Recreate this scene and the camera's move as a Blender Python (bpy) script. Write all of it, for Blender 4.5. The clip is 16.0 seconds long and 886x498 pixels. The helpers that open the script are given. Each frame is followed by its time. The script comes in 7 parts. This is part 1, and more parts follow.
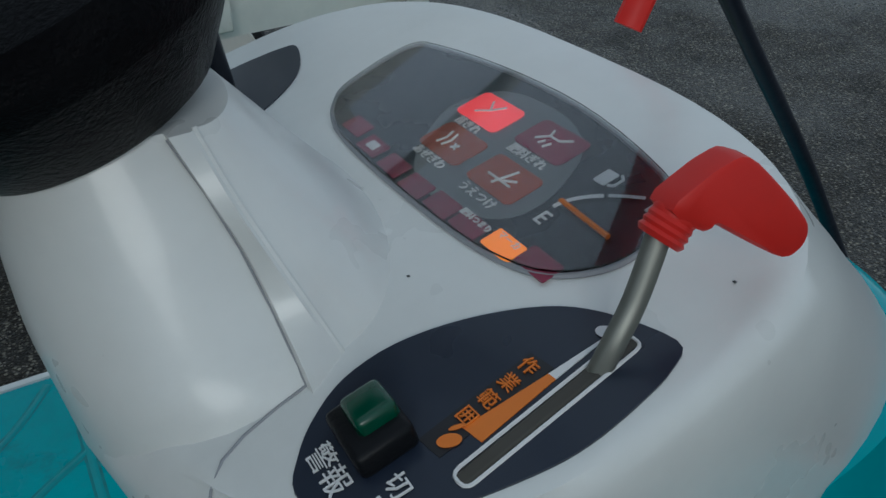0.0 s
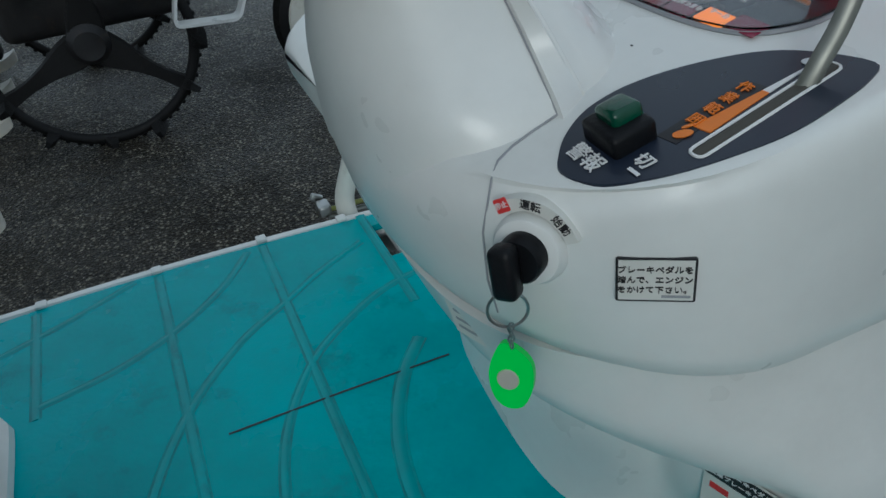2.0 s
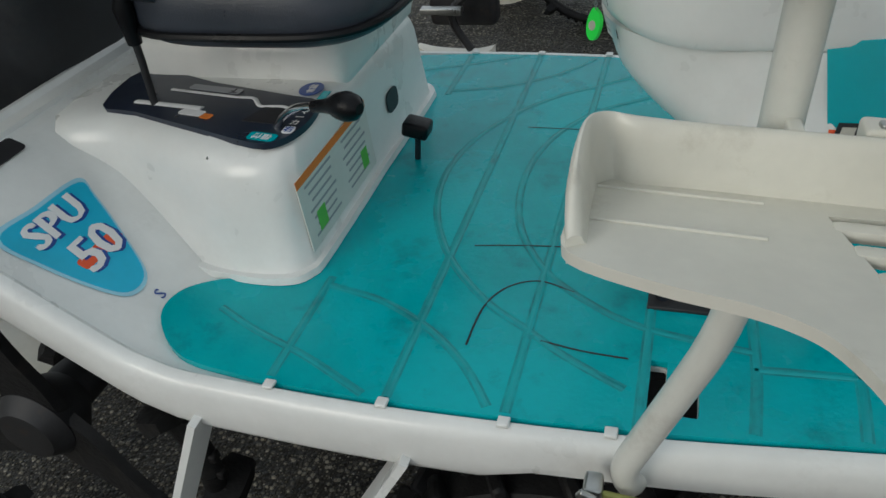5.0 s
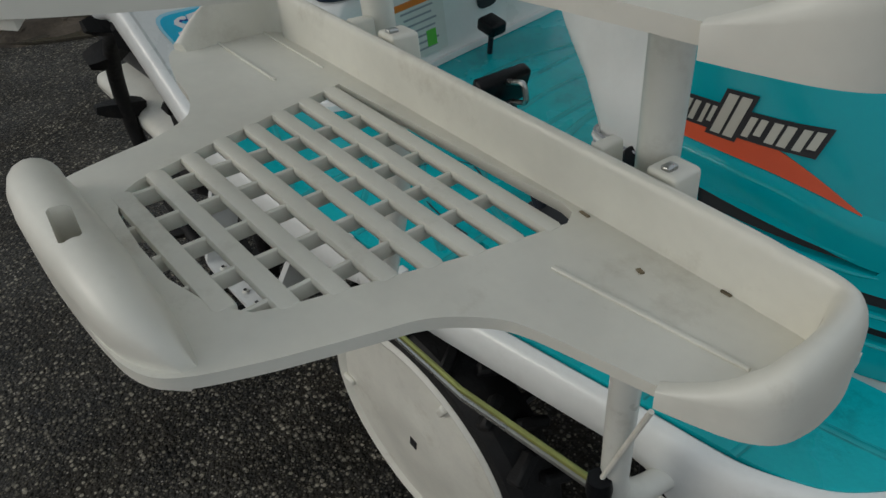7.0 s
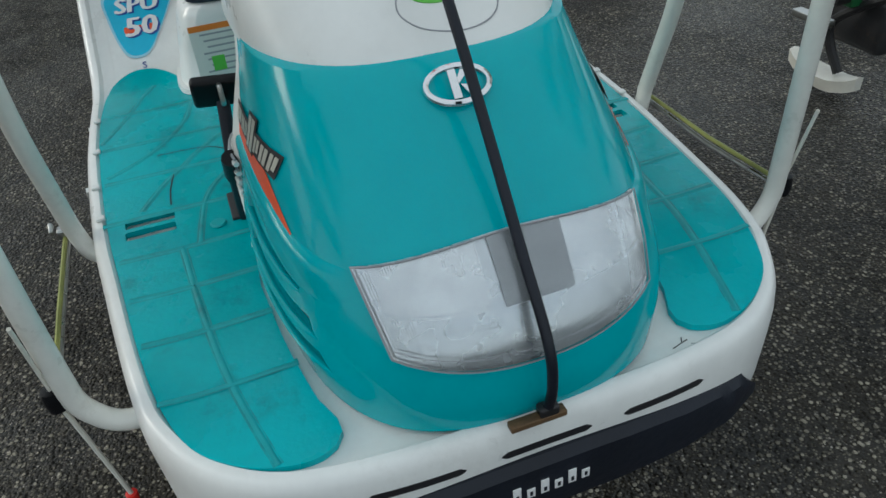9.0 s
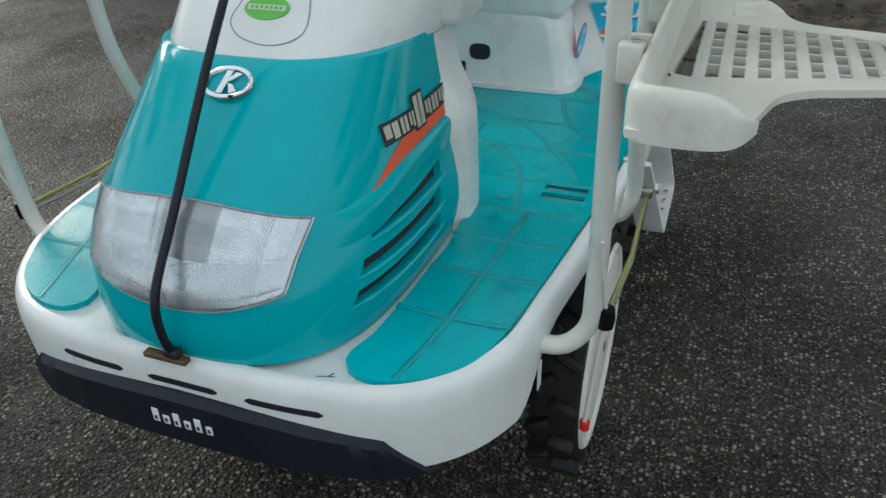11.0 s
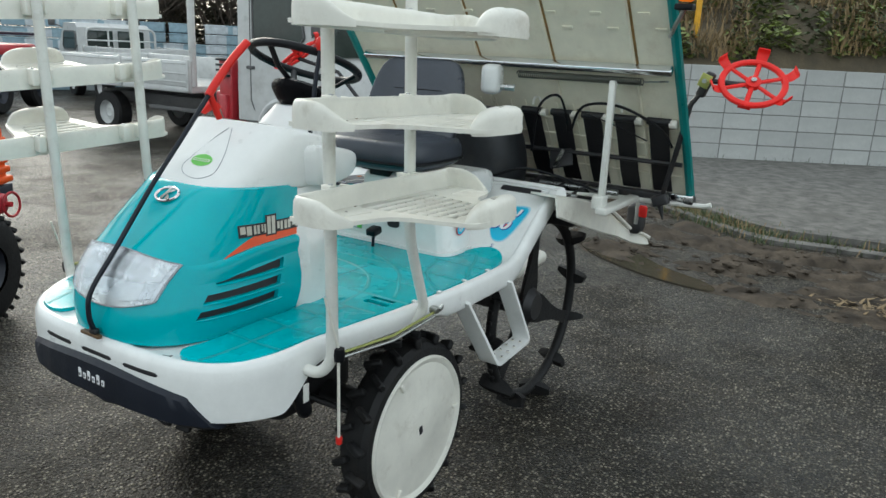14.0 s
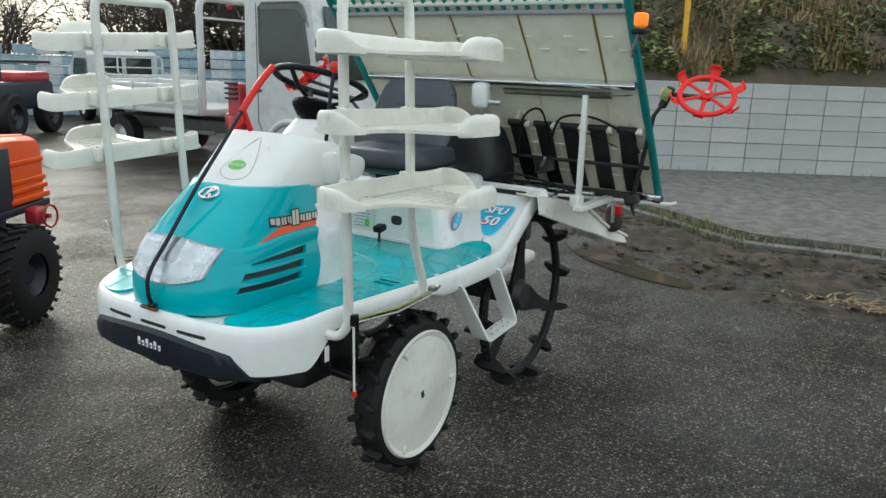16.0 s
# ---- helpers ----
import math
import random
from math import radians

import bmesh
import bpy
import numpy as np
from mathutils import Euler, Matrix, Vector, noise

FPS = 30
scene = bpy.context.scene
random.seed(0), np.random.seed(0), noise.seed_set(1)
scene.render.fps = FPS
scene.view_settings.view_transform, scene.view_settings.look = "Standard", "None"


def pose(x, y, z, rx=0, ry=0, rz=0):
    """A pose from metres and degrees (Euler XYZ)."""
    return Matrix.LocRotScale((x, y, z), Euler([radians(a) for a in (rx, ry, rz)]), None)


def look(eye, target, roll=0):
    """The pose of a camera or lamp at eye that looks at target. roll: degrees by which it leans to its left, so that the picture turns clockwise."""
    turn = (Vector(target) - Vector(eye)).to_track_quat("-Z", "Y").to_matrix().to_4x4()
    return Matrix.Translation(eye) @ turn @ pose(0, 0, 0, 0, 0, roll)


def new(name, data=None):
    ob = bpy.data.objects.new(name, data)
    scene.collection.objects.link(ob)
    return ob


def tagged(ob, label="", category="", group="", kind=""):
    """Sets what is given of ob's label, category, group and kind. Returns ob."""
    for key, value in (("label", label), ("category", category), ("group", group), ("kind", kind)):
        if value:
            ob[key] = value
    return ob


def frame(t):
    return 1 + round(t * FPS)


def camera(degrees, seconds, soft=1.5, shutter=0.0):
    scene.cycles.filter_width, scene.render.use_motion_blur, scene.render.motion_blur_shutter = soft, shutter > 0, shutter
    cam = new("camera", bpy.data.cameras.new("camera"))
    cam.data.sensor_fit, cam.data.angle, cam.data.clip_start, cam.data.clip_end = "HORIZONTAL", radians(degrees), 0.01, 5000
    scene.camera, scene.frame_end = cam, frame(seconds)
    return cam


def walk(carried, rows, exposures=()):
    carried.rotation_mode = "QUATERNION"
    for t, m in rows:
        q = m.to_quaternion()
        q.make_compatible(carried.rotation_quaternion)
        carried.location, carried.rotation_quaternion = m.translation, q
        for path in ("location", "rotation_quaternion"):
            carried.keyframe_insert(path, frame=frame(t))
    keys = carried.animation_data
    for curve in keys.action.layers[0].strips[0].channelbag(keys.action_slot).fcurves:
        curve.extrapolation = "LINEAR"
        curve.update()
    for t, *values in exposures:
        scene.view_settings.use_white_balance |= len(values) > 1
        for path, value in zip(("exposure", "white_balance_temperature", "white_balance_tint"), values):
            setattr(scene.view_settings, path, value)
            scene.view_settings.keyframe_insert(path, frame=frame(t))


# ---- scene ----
cam = camera(61.09, 16.0)
PATH = [
    (0.0, -0.0285, -0.3582, 1.5081, 55.668, 0.845, -31.690),
    (0.5, -0.0453, -0.3652, 1.5026, 55.156, 1.507, -31.141),
    (1.0, -0.0475, -0.3668, 1.5013, 54.783, 2.460, -28.717),
    (1.5, -0.0829, -0.3827, 1.4910, 54.174, 3.244, -26.697),
    (2.0, -0.1539, -0.4509, 1.4700, 53.400, 4.563, -23.838),
    (2.5, -0.2527, -0.5833, 1.4599, 51.996, 6.022, -18.516),
    (3.0, -0.2701, -0.7152, 1.4577, 50.674, 6.618, -13.833),
    (3.5, -0.2042, -0.9175, 1.4711, 51.299, 5.847, -5.989),
    (3.7, -0.1862, -0.9829, 1.4746, 51.802, 6.344, -1.613),
    (5.8, 0.4195, -1.1691, 1.5557, 53.925, 3.850, 26.782),
    (6.0, 0.5096, -1.1560, 1.5430, 53.450, 3.675, 30.331),
    (6.5, 0.6588, -1.1053, 1.5456, 51.517, 4.639, 39.941),
    (7.0, 0.7970, -1.0144, 1.5484, 50.383, 5.605, 49.420),
    (7.5, 1.0233, -0.8862, 1.5597, 50.637, 6.441, 56.086),
    (8.0, 1.1009, -0.6958, 1.5525, 51.648, 6.284, 61.715),
    (8.5, 1.2972, -0.4953, 1.5507, 52.719, 5.372, 65.099),
    (9.0, 1.3916, -0.3014, 1.5437, 53.464, 4.447, 69.732),
    (9.5, 1.4078, -0.0672, 1.5288, 53.504, 3.727, 73.380),
    (9.7, 1.4549, 0.0473, 1.5338, 53.474, 3.777, 78.202),
    (11.8, 1.5411, 1.1567, 1.5366, 62.350, -0.635, 121.972),
    (12.0, 1.5879, 1.2706, 1.5442, 63.489, -1.051, 123.273),
    (12.5, 1.6704, 1.5572, 1.5467, 66.763, -2.291, 124.509),
    (13.0, 1.8294, 1.6656, 1.5669, 69.966, -2.891, 124.093),
    (13.5, 1.9368, 1.7449, 1.5841, 72.783, -2.948, 123.342),
    (14.0, 1.9312, 1.8286, 1.5966, 74.722, -2.575, 122.706),
    (14.5, 1.9489, 1.8474, 1.5990, 75.572, -2.107, 122.328),
    (15.0, 2.0530, 1.8972, 1.5942, 75.839, -1.661, 122.456),
    (15.5, 2.2146, 1.9502, 1.5942, 75.774, -1.572, 122.812),
    (16.0, 2.3065, 2.0946, 1.5984, 76.261, -1.735, 122.640),
]
walk(cam, [(t, pose(*p)) for t, *p in PATH], exposures=[(0.0, -1.0, 5650, 2), (1.0, -0.96, 5650, 2), (2.0, -0.70, 5750, 2), (2.6, -0.3, 5950, 3), (3.5, 0.1, 6200, 3), (6.0, -0.80, 6600, 8), (7.5, -0.72, 6600, 8), (8.5, -0.22, 6400, 5), (9.5, -0.2, 6300, 4), (12.0, 0.2, 6400, 4), (16.0, 0.45, 6500, 4)])

# ---- world, sun and exposure ----
world = bpy.data.worlds.new("world")
scene.world = world
world.use_nodes = True
wn = world.node_tree
sky = wn.nodes.new("ShaderNodeTexSky")
sky.sky_type, sky.sun_disc = "NISHITA", False
SUN_ELEV, SUN_AZ = radians(25), radians(242)
sky.sun_elevation, sky.sun_rotation = SUN_ELEV, radians(90) - SUN_AZ
sky.dust_density, sky.ozone_density, sky.air_density = 1.0, 1.0, 1.0
cloud = wn.nodes.new("ShaderNodeMix")
cloud.data_type = "RGBA"
cloud.inputs[0].default_value, cloud.inputs[7].default_value = 0.85, (4.7, 5.0, 5.3, 1)
wn.links.new(sky.outputs[0], cloud.inputs[6])
wn.links.new(cloud.outputs[2], wn.nodes["Background"].inputs[0])
wn.nodes["Background"].inputs[1].default_value = 0.20
sun_data = bpy.data.lights.new("sun", "SUN")
sun_data.energy, sun_data.angle, sun_data.color = 1.1, radians(24), (1.0, 0.93, 0.84)
sun = new("sun", sun_data)
sun.matrix_world = look((0, 0, 0), (-math.cos(SUN_AZ) * math.cos(SUN_ELEV), -math.sin(SUN_AZ) * math.cos(SUN_ELEV), -math.sin(SUN_ELEV)))

# ---- materials ----


def mat(name, col, rough=0.5, metal=0.0, var=0.12, scale=8.0, bump=0.0, bscale=60.0, coat=0.0, dirt=None, dscale=3.0, damt=0.4, rvar=0.1, each=0.0, spec=0.5):
    """A surface with broad stains, fine grain, uneven gloss and relief; each: variation from piece to piece."""
    m = bpy.data.materials.new(name)
    m.use_nodes = True
    t = m.node_tree
    b = t.nodes["Principled BSDF"]
    b.inputs["Specular IOR Level"].default_value = spec
    co = t.nodes.new("ShaderNodeTexCoord")

    def noise_tex(s, detail=4.0, r=0.6):
        n = t.nodes.new("ShaderNodeTexNoise")
        n.inputs["Scale"].default_value, n.inputs["Detail"].default_value, n.inputs["Roughness"].default_value = s, detail, r
        t.links.new(co.outputs["Object"], n.inputs["Vector"])
        return n

    def ramp(src, lo, hi, a, c):
        n = t.nodes.new("ShaderNodeMapRange")
        n.inputs[1].default_value, n.inputs[2].default_value, n.inputs[3].default_value, n.inputs[4].default_value = lo, hi, a, c
        t.links.new(src, n.inputs[0])
        return n.outputs[0]

    def mix(f, a, c, blend="MIX"):
        n = t.nodes.new("ShaderNodeMix")
        n.data_type, n.blend_type = "RGBA", blend
        for sock, v in ((n.inputs[0], f), (n.inputs[6], a), (n.inputs[7], c)):
            if isinstance(v, (int, float)):
                sock.default_value = v
            elif isinstance(v, tuple):
                sock.default_value = (*v, 1)
            else:
                t.links.new(v, sock)
        return n.outputs[2]

    big, fine = noise_tex(scale), noise_tex(scale * 14, 6.0)
    c = mix(ramp(big.outputs[0], 0.35, 0.65, 0, 1), tuple(x * (1 - var) for x in col), tuple(min(1, x * (1 + var)) for x in col))
    c = mix(ramp(fine.outputs[0], 0.3, 0.7, 0, var * 0.9), c, tuple(x * 0.55 for x in col))
    if dirt:
        d = noise_tex(dscale, 9.0, 0.72)
        c = mix(ramp(d.outputs[0], 0.55, 0.75, 0, damt), c, dirt)
    if each:
        o = t.nodes.new("ShaderNodeObjectInfo")
        c = mix(ramp(o.outputs["Random"], 0, 1, 0, each), c, tuple(x * 0.5 for x in col))
    t.links.new(c, b.inputs["Base Color"])
    b.inputs["Metallic"].default_value = metal
    b.inputs["Coat Weight"].default_value = coat
    b.inputs["Coat Roughness"].default_value = 0.08
    t.links.new(ramp(big.outputs[0], 0.3, 0.7, max(0.03, rough - rvar), min(1, rough + rvar)), b.inputs["Roughness"])
    if bump:
        n = noise_tex(bscale, 5.0)
        bp = t.nodes.new("ShaderNodeBump")
        bp.inputs["Strength"].default_value, bp.inputs["Distance"].default_value = bump, 0.01
        t.links.new(n.outputs[0], bp.inputs["Height"])
        t.links.new(bp.outputs[0], b.inputs["Normal"])
    return m


def glow(name, col, power):
    m = bpy.data.materials.new(name)
    m.use_nodes = True
    b = m.node_tree.nodes["Principled BSDF"]
    b.inputs["Base Color"].default_value = (*col, 1)
    b.inputs["Emission Color"].default_value, b.inputs["Emission Strength"].default_value = (*col, 1), power
    return m


def glass_mat(name, col, rough=0.05):
    m = bpy.data.materials.new(name)
    m.use_nodes = True
    b = m.node_tree.nodes["Principled BSDF"]
    b.inputs["Base Color"].default_value = (*col, 1)
    b.inputs["Transmission Weight"].default_value, b.inputs["Roughness"].default_value, b.inputs["IOR"].default_value = 1.0, rough, 1.45
    return m


WHITE = mat("white_plastic", (0.74, 0.75, 0.73), 0.33, var=0.04, coat=0.25, dirt=(0.35, 0.34, 0.30), dscale=5, damt=0.12)
DECKW = mat("deck_white", (0.76, 0.77, 0.75), 0.35, var=0.05, coat=0.2, dirt=(0.33, 0.30, 0.25), dscale=7, damt=0.2)
TEAL = mat("teal_paint", (0.0, 0.385, 0.44), 0.16, var=0.04, coat=0.08, spec=0.28, dirt=(0.02, 0.24, 0.26), dscale=4, damt=0.12)
MAT = mat("teal_rubber_mat", (0.0, 0.395, 0.44), 0.24, spec=0.28, var=0.12, scale=5, bump=0.10, bscale=120, dirt=(0.0, 0.10, 0.11), dscale=9, damt=0.7, rvar=0.18)
MATRIB = mat("teal_rubber_rib", (0.0, 0.345, 0.375), 0.42, var=0.15, dirt=(0.0, 0.07, 0.08), dscale=11, damt=0.7)
GROOVE = mat("dirty_groove", (0.0, 0.29, 0.31), 0.6, var=0.3, scale=20)
CREAM = mat("cream_plastic", (0.735, 0.72, 0.645), 0.42, var=0.07, dirt=(0.28, 0.23, 0.15), dscale=9, damt=0.42, coat=0.1)
CREAMPIPE = mat("cream_painted_pipe", (0.68, 0.68, 0.63), 0.35, var=0.06, dirt=(0.25, 0.2, 0.14), dscale=14, damt=0.3, coat=0.2)
BLACK = mat("black_plastic", (0.006, 0.0065, 0.008), 0.34, var=0.2, bump=0.12, bscale=420, spec=0.18)
BUMPER = mat("dark_bumper", (0.010, 0.013, 0.021), 0.42, var=0.15, spec=0.28, dirt=(0.04, 0.04, 0.038), damt=0.2, bump=0.1)
RUBBER = mat("tyre_rubber", (0.009, 0.009, 0.0095), 0.62, var=0.3, spec=0.3, dirt=(0.05, 0.042, 0.032), dscale=12, damt=0.35, bump=0.3)
NAVY = mat("navy_panel", (0.013, 0.020, 0.038), 0.34, var=0.08, coat=0.1)
SEATV = mat("seat_vinyl", (0.034, 0.041, 0.055), 0.36, var=0.12, bump=0.15, bscale=300, dirt=(0.10, 0.10, 0.10), damt=0.25)
RED = mat("red_plastic", (0.62, 0.022, 0.016), 0.40, var=0.06, spec=0.3)
REDW = mat("red_marker", (0.72, 0.022, 0.018), 0.42, var=0.08, spec=0.25)
STEEL = mat("steel", (0.42, 0.43, 0.42), 0.3, metal=1.0, var=0.15, rvar=0.12)
DSTEEL = mat("dark_steel", (0.03, 0.03, 0.032), 0.5, metal=0.3, var=0.3, dirt=(0.10, 0.06, 0.035), dscale=15, damt=0.5)
CHROME = mat("chrome", (0.72, 0.74, 0.75), 0.12, metal=1.0, var=0.04, rvar=0.04)
ZINC = mat("yellow_zinc", (0.34, 0.36, 0.12), 0.38, metal=0.8, var=0.2)
WHITEINK = mat("white_ink", (0.75, 0.75, 0.75), 0.5, var=0.03)
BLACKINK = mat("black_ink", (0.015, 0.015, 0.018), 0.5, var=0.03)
GREYINK = mat("grey_ink", (0.30, 0.31, 0.33), 0.5, var=0.04)
ORANGE = mat("orange_ink", (0.75, 0.20, 0.02), 0.45, var=0.05)
REDINK = mat("red_ink", (0.62, 0.03, 0.03), 0.45, var=0.05)
REDORANGE = mat("red_orange_ink", (0.80, 0.10, 0.03), 0.4, var=0.1, scale=3)
SILVERINK = mat("silver_ink", (0.55, 0.53, 0.46), 0.35, metal=0.3, var=0.06)
SKYBLUE = mat("blue_decal", (0.012, 0.44, 0.66), 0.35, var=0.12, scale=4)
PALEBLUE = mat("pale_blue_ink", (0.32, 0.62, 0.75), 0.4, var=0.06)
BLUEINK = mat("dark_blue_ink", (0.02, 0.07, 0.30), 0.4, var=0.05)
PAPER = mat("sticker_paper", (0.66, 0.66, 0.62), 0.45, var=0.06, dirt=(0.4, 0.38, 0.3), damt=0.2)
GREENP = mat("green_tag_plastic", (0.03, 0.75, 0.08), 0.35, var=0.05)
GREENST = mat("green_sticker", (0.12, 0.50, 0.06), 0.4, var=0.05)
DARKGREEN = mat("green_switch", (0.0, 0.055, 0.028), 0.22, var=0.2, coat=0.15)
MAGENTA = mat("magenta_lamp", (0.24, 0.015, 0.05), 0.25, var=0.1)
BROWNRED = mat("brown_red_lamp", (0.36, 0.06, 0.02), 0.25, var=0.1)
SCREENG = mat("screen_grey", (0.16, 0.17, 0.18), 0.35, var=0.05)
SCREEND = mat("screen_dark", (0.012, 0.014, 0.022), 0.25, var=0.1)
LAMPRED = glow("lit_red_lamp", (1.0, 0.06, 0.07), 1.1)
LAMPORANGE = glow("lit_orange_lamp", (1.0, 0.24, 0.02), 1.2)
BEACON = glow("beacon_amber", (1.0, 0.22, 0.01), 0.35)
HLGLASS = glass_mat("headlight_glass", (0.95, 0.97, 0.98), 0.04)
DISPGLASS = glass_mat("display_cover", (0.80, 0.82, 0.84), 0.02)
REFLECT = mat("lamp_reflector", (0.62, 0.64, 0.66), 0.28, metal=0.9, var=0.08)
BOARD = mat("seedling_board", (0.80, 0.765, 0.62), 0.42, var=0.06, dirt=(0.42, 0.32, 0.18), dscale=6, damt=0.35)
BELT = mat("black_belt", (0.01, 0.01, 0.012), 0.55, var=0.2, bump=0.2)
TEALFRAME = mat("teal_frame", (0.0, 0.20, 0.19), 0.35, var=0.12, coat=0.3)

# ---- mesh helpers ----


def finish(name, bm, material, angle=38.0):
    bmesh.ops.remove_doubles(bm, verts=bm.verts, dist=1e-5)
    bmesh.ops.recalc_face_normals(bm, faces=bm.faces)
    lim = radians(angle)
    for f in bm.faces:
        f.smooth = True
    for e in bm.edges:
        e.smooth = len(e.link_faces) == 2 and e.calc_face_angle(0.0) < lim
    me = bpy.data.meshes.new(name)
    bm.to_mesh(me)
    bm.free()
    if material:
        me.materials.append(material)
    return me


def thing(name, at, label, category, group="", kind=""):
    ob = new(name)
    ob.location = at
    ob.empty_display_size = 0.1
    return tagged(ob, label, category, group, kind)


def world_at(ob):
    p = Vector((0, 0, 0))
    while ob is not None:
        p += ob.location
        ob = ob.parent
    return p


def part(name, bm, material, parent, label=""):
    """Links bm, given in world places, as one mesh under a thing or part."""
    bmesh.ops.translate(bm, verts=bm.verts, vec=-world_at(parent))
    ob = new(name, finish(name, bm, material))
    ob.parent = parent
    return tagged(ob, label)


def solo(name, bm, material, label="", category="", group="", kind=""):
    return tagged(new(name, finish(name, bm, material)), label, category, group, kind)


def V(*a):
    return Vector(a)


def loft(rings, cap=(True, True), bm=None, closed=True):
    bm = bm or bmesh.new()
    vs = [[bm.verts.new(p) for p in r] for r in rings]
    n = len(rings[0])
    for a, b in zip(vs, vs[1:]):
        for i in range(n if closed else n - 1):
            j = (i + 1) % n
            bm.faces.new((a[i], a[j], b[j], b[i]))
    if cap[0]:
        bm.faces.new(list(reversed(vs[0])))
    if cap[1]:
        bm.faces.new(vs[-1])
    return bm


def catmull(pts, k=6, closed=False):
    pts = [Vector(p) for p in pts]
    n, out = len(pts), []
    for i in range(n if closed else n - 1):
        if closed:
            p0, p1, p2, p3 = pts[i - 1], pts[i], pts[(i + 1) % n], pts[(i + 2) % n]
        else:
            p0, p1, p2, p3 = pts[max(i - 1, 0)], pts[i], pts[i + 1], pts[min(i + 2, n - 1)]
        for j in range(k):
            s = j / k
            out.append(0.5 * ((2 * p1) + (p2 - p0) * s + (2 * p0 - 5 * p1 + 4 * p2 - p3) * s * s + (3 * p1 - p0 - 3 * p2 + p3) * s ** 3))
    if not closed:
        out.append(pts[-1])
    return out


def rounded(pts, r=0.03, k=5):
    """A path with its corners rounded."""
    pts = [Vector(p) for p in pts]
    out = [pts[0]]
    for a, b, c in zip(pts, pts[1:], pts[2:]):
        d = min(r, (a - b).length * 0.45, (c - b).length * 0.45)
        p, q = b + (a - b).normalized() * d, b + (c - b).normalized() * d
        for j in range(k + 1):
            s = j / k
            out.append(p * (1 - s) ** 2 + b * 2 * s * (1 - s) + q * s * s)
    return out + [pts[-1]]


def tube(path, r, seg=12, bm=None, flat=1.0, radii=None):
    path = [Vector(p) for p in path]
    rings, up = [], None
    for i, p in enumerate(path):
        d = (path[min(i + 1, len(path) - 1)] - path[max(i - 1, 0)]).normalized()
        if up is None:
            up = d.orthogonal().normalized() if abs(d.z) > 0.9 else (Vector((0, 0, 1)) - d * d.z).normalized()
        up = (up - d * up.dot(d)).normalized()
        side = d.cross(up)
        rr = radii[i] if radii else r
        rings.append([p + (side * math.cos(a) + up * math.sin(a) * flat) * rr for a in (2 * math.pi * j / seg for j in range(seg))])
    return loft(rings, bm=bm)


def slab(outline, z0, z1, bm=None, bev=0.0):
    """An upright prism on an outline of (x, y); z may be given by functions of x, y."""
    f0 = z0 if callable(z0) else (lambda x, y: z0)
    f1 = z1 if callable(z1) else (lambda x, y: z1)
    lo = [V(x, y, f0(x, y)) for x, y in outline]
    hi = [V(x, y, f1(x, y)) for x, y in outline]
    if not bev:
        return loft([lo, hi], bm=bm)
    c = sum((p for p in hi), V(0, 0, 0)) / len(hi)

    def inset(ring, d, dz):
        out, n = [], len(ring)
        for i, p in enumerate(ring):
            t = ring[(i + 1) % n] - ring[i - 1]
            nrm = V(-t.y, t.x, 0).normalized()
            if nrm.dot(V(c.x - p.x, c.y - p.y, 0)) < 0 and len(outline) < 9:
                nrm = -nrm
            out.append(p + nrm * d + V(0, 0, dz))
        return out
    area = sum(a.x * b.y - b.x * a.y for a, b in zip(hi, hi[1:] + hi[:1]))
    s = 1 if area > 0 else -1
    return loft([lo, [p - V(0, 0, bev) for p in hi], inset(hi, s * bev * 0.3, -bev * 0.3), inset(hi, s * bev, 0)], bm=bm)


def rbox(c, size, bev=0.01, rot=None, bm=None, seg=3):
    b2 = bmesh.new()
    bmesh.ops.create_cube(b2, size=1)
    bmesh.ops.scale(b2, vec=size, verts=b2.verts)
    if bev:
        bmesh.ops.bevel(b2, geom=b2.edges[:], offset=min(bev, min(size) * 0.49), segments=seg, profile=0.5, affect="EDGES")
    if rot is not None:
        bmesh.ops.rotate(b2, verts=b2.verts, matrix=rot if isinstance(rot, Matrix) else Euler([radians(a) for a in rot]).to_matrix())
    bmesh.ops.translate(b2, verts=b2.verts, vec=c)
    return b2 if bm is None else join(bm, b2)


def join(bm, b2):
    me = bpy.data.meshes.new("tmp")
    b2.to_mesh(me)
    b2.free()
    bm.from_mesh(me)
    bpy.data.meshes.remove(me)
    return bm


def lathe(profile, c=(0, 0, 0), axis="Z", seg=48, bm=None, closed=False):
    """Turns (radius, height) round an axis through c."""
    c = Vector(c)
    rings = []
    for i in range(seg):
        a = 2 * math.pi * i / seg
        ring = []
        for r, h in profile:
            p = V(r * math.cos(a), r * math.sin(a), h)
            ring.append(c + (p if axis == "Z" else V(p.x, p.z, p.y) if axis == "Y" else V(p.z, p.x, p.y)))
        rings.append(ring)
    return loft(rings + rings[:1], (False, False), bm, closed=closed)


def turned(bm, m):
    bmesh.ops.transform(bm, matrix=m, verts=bm.verts)
    return bm


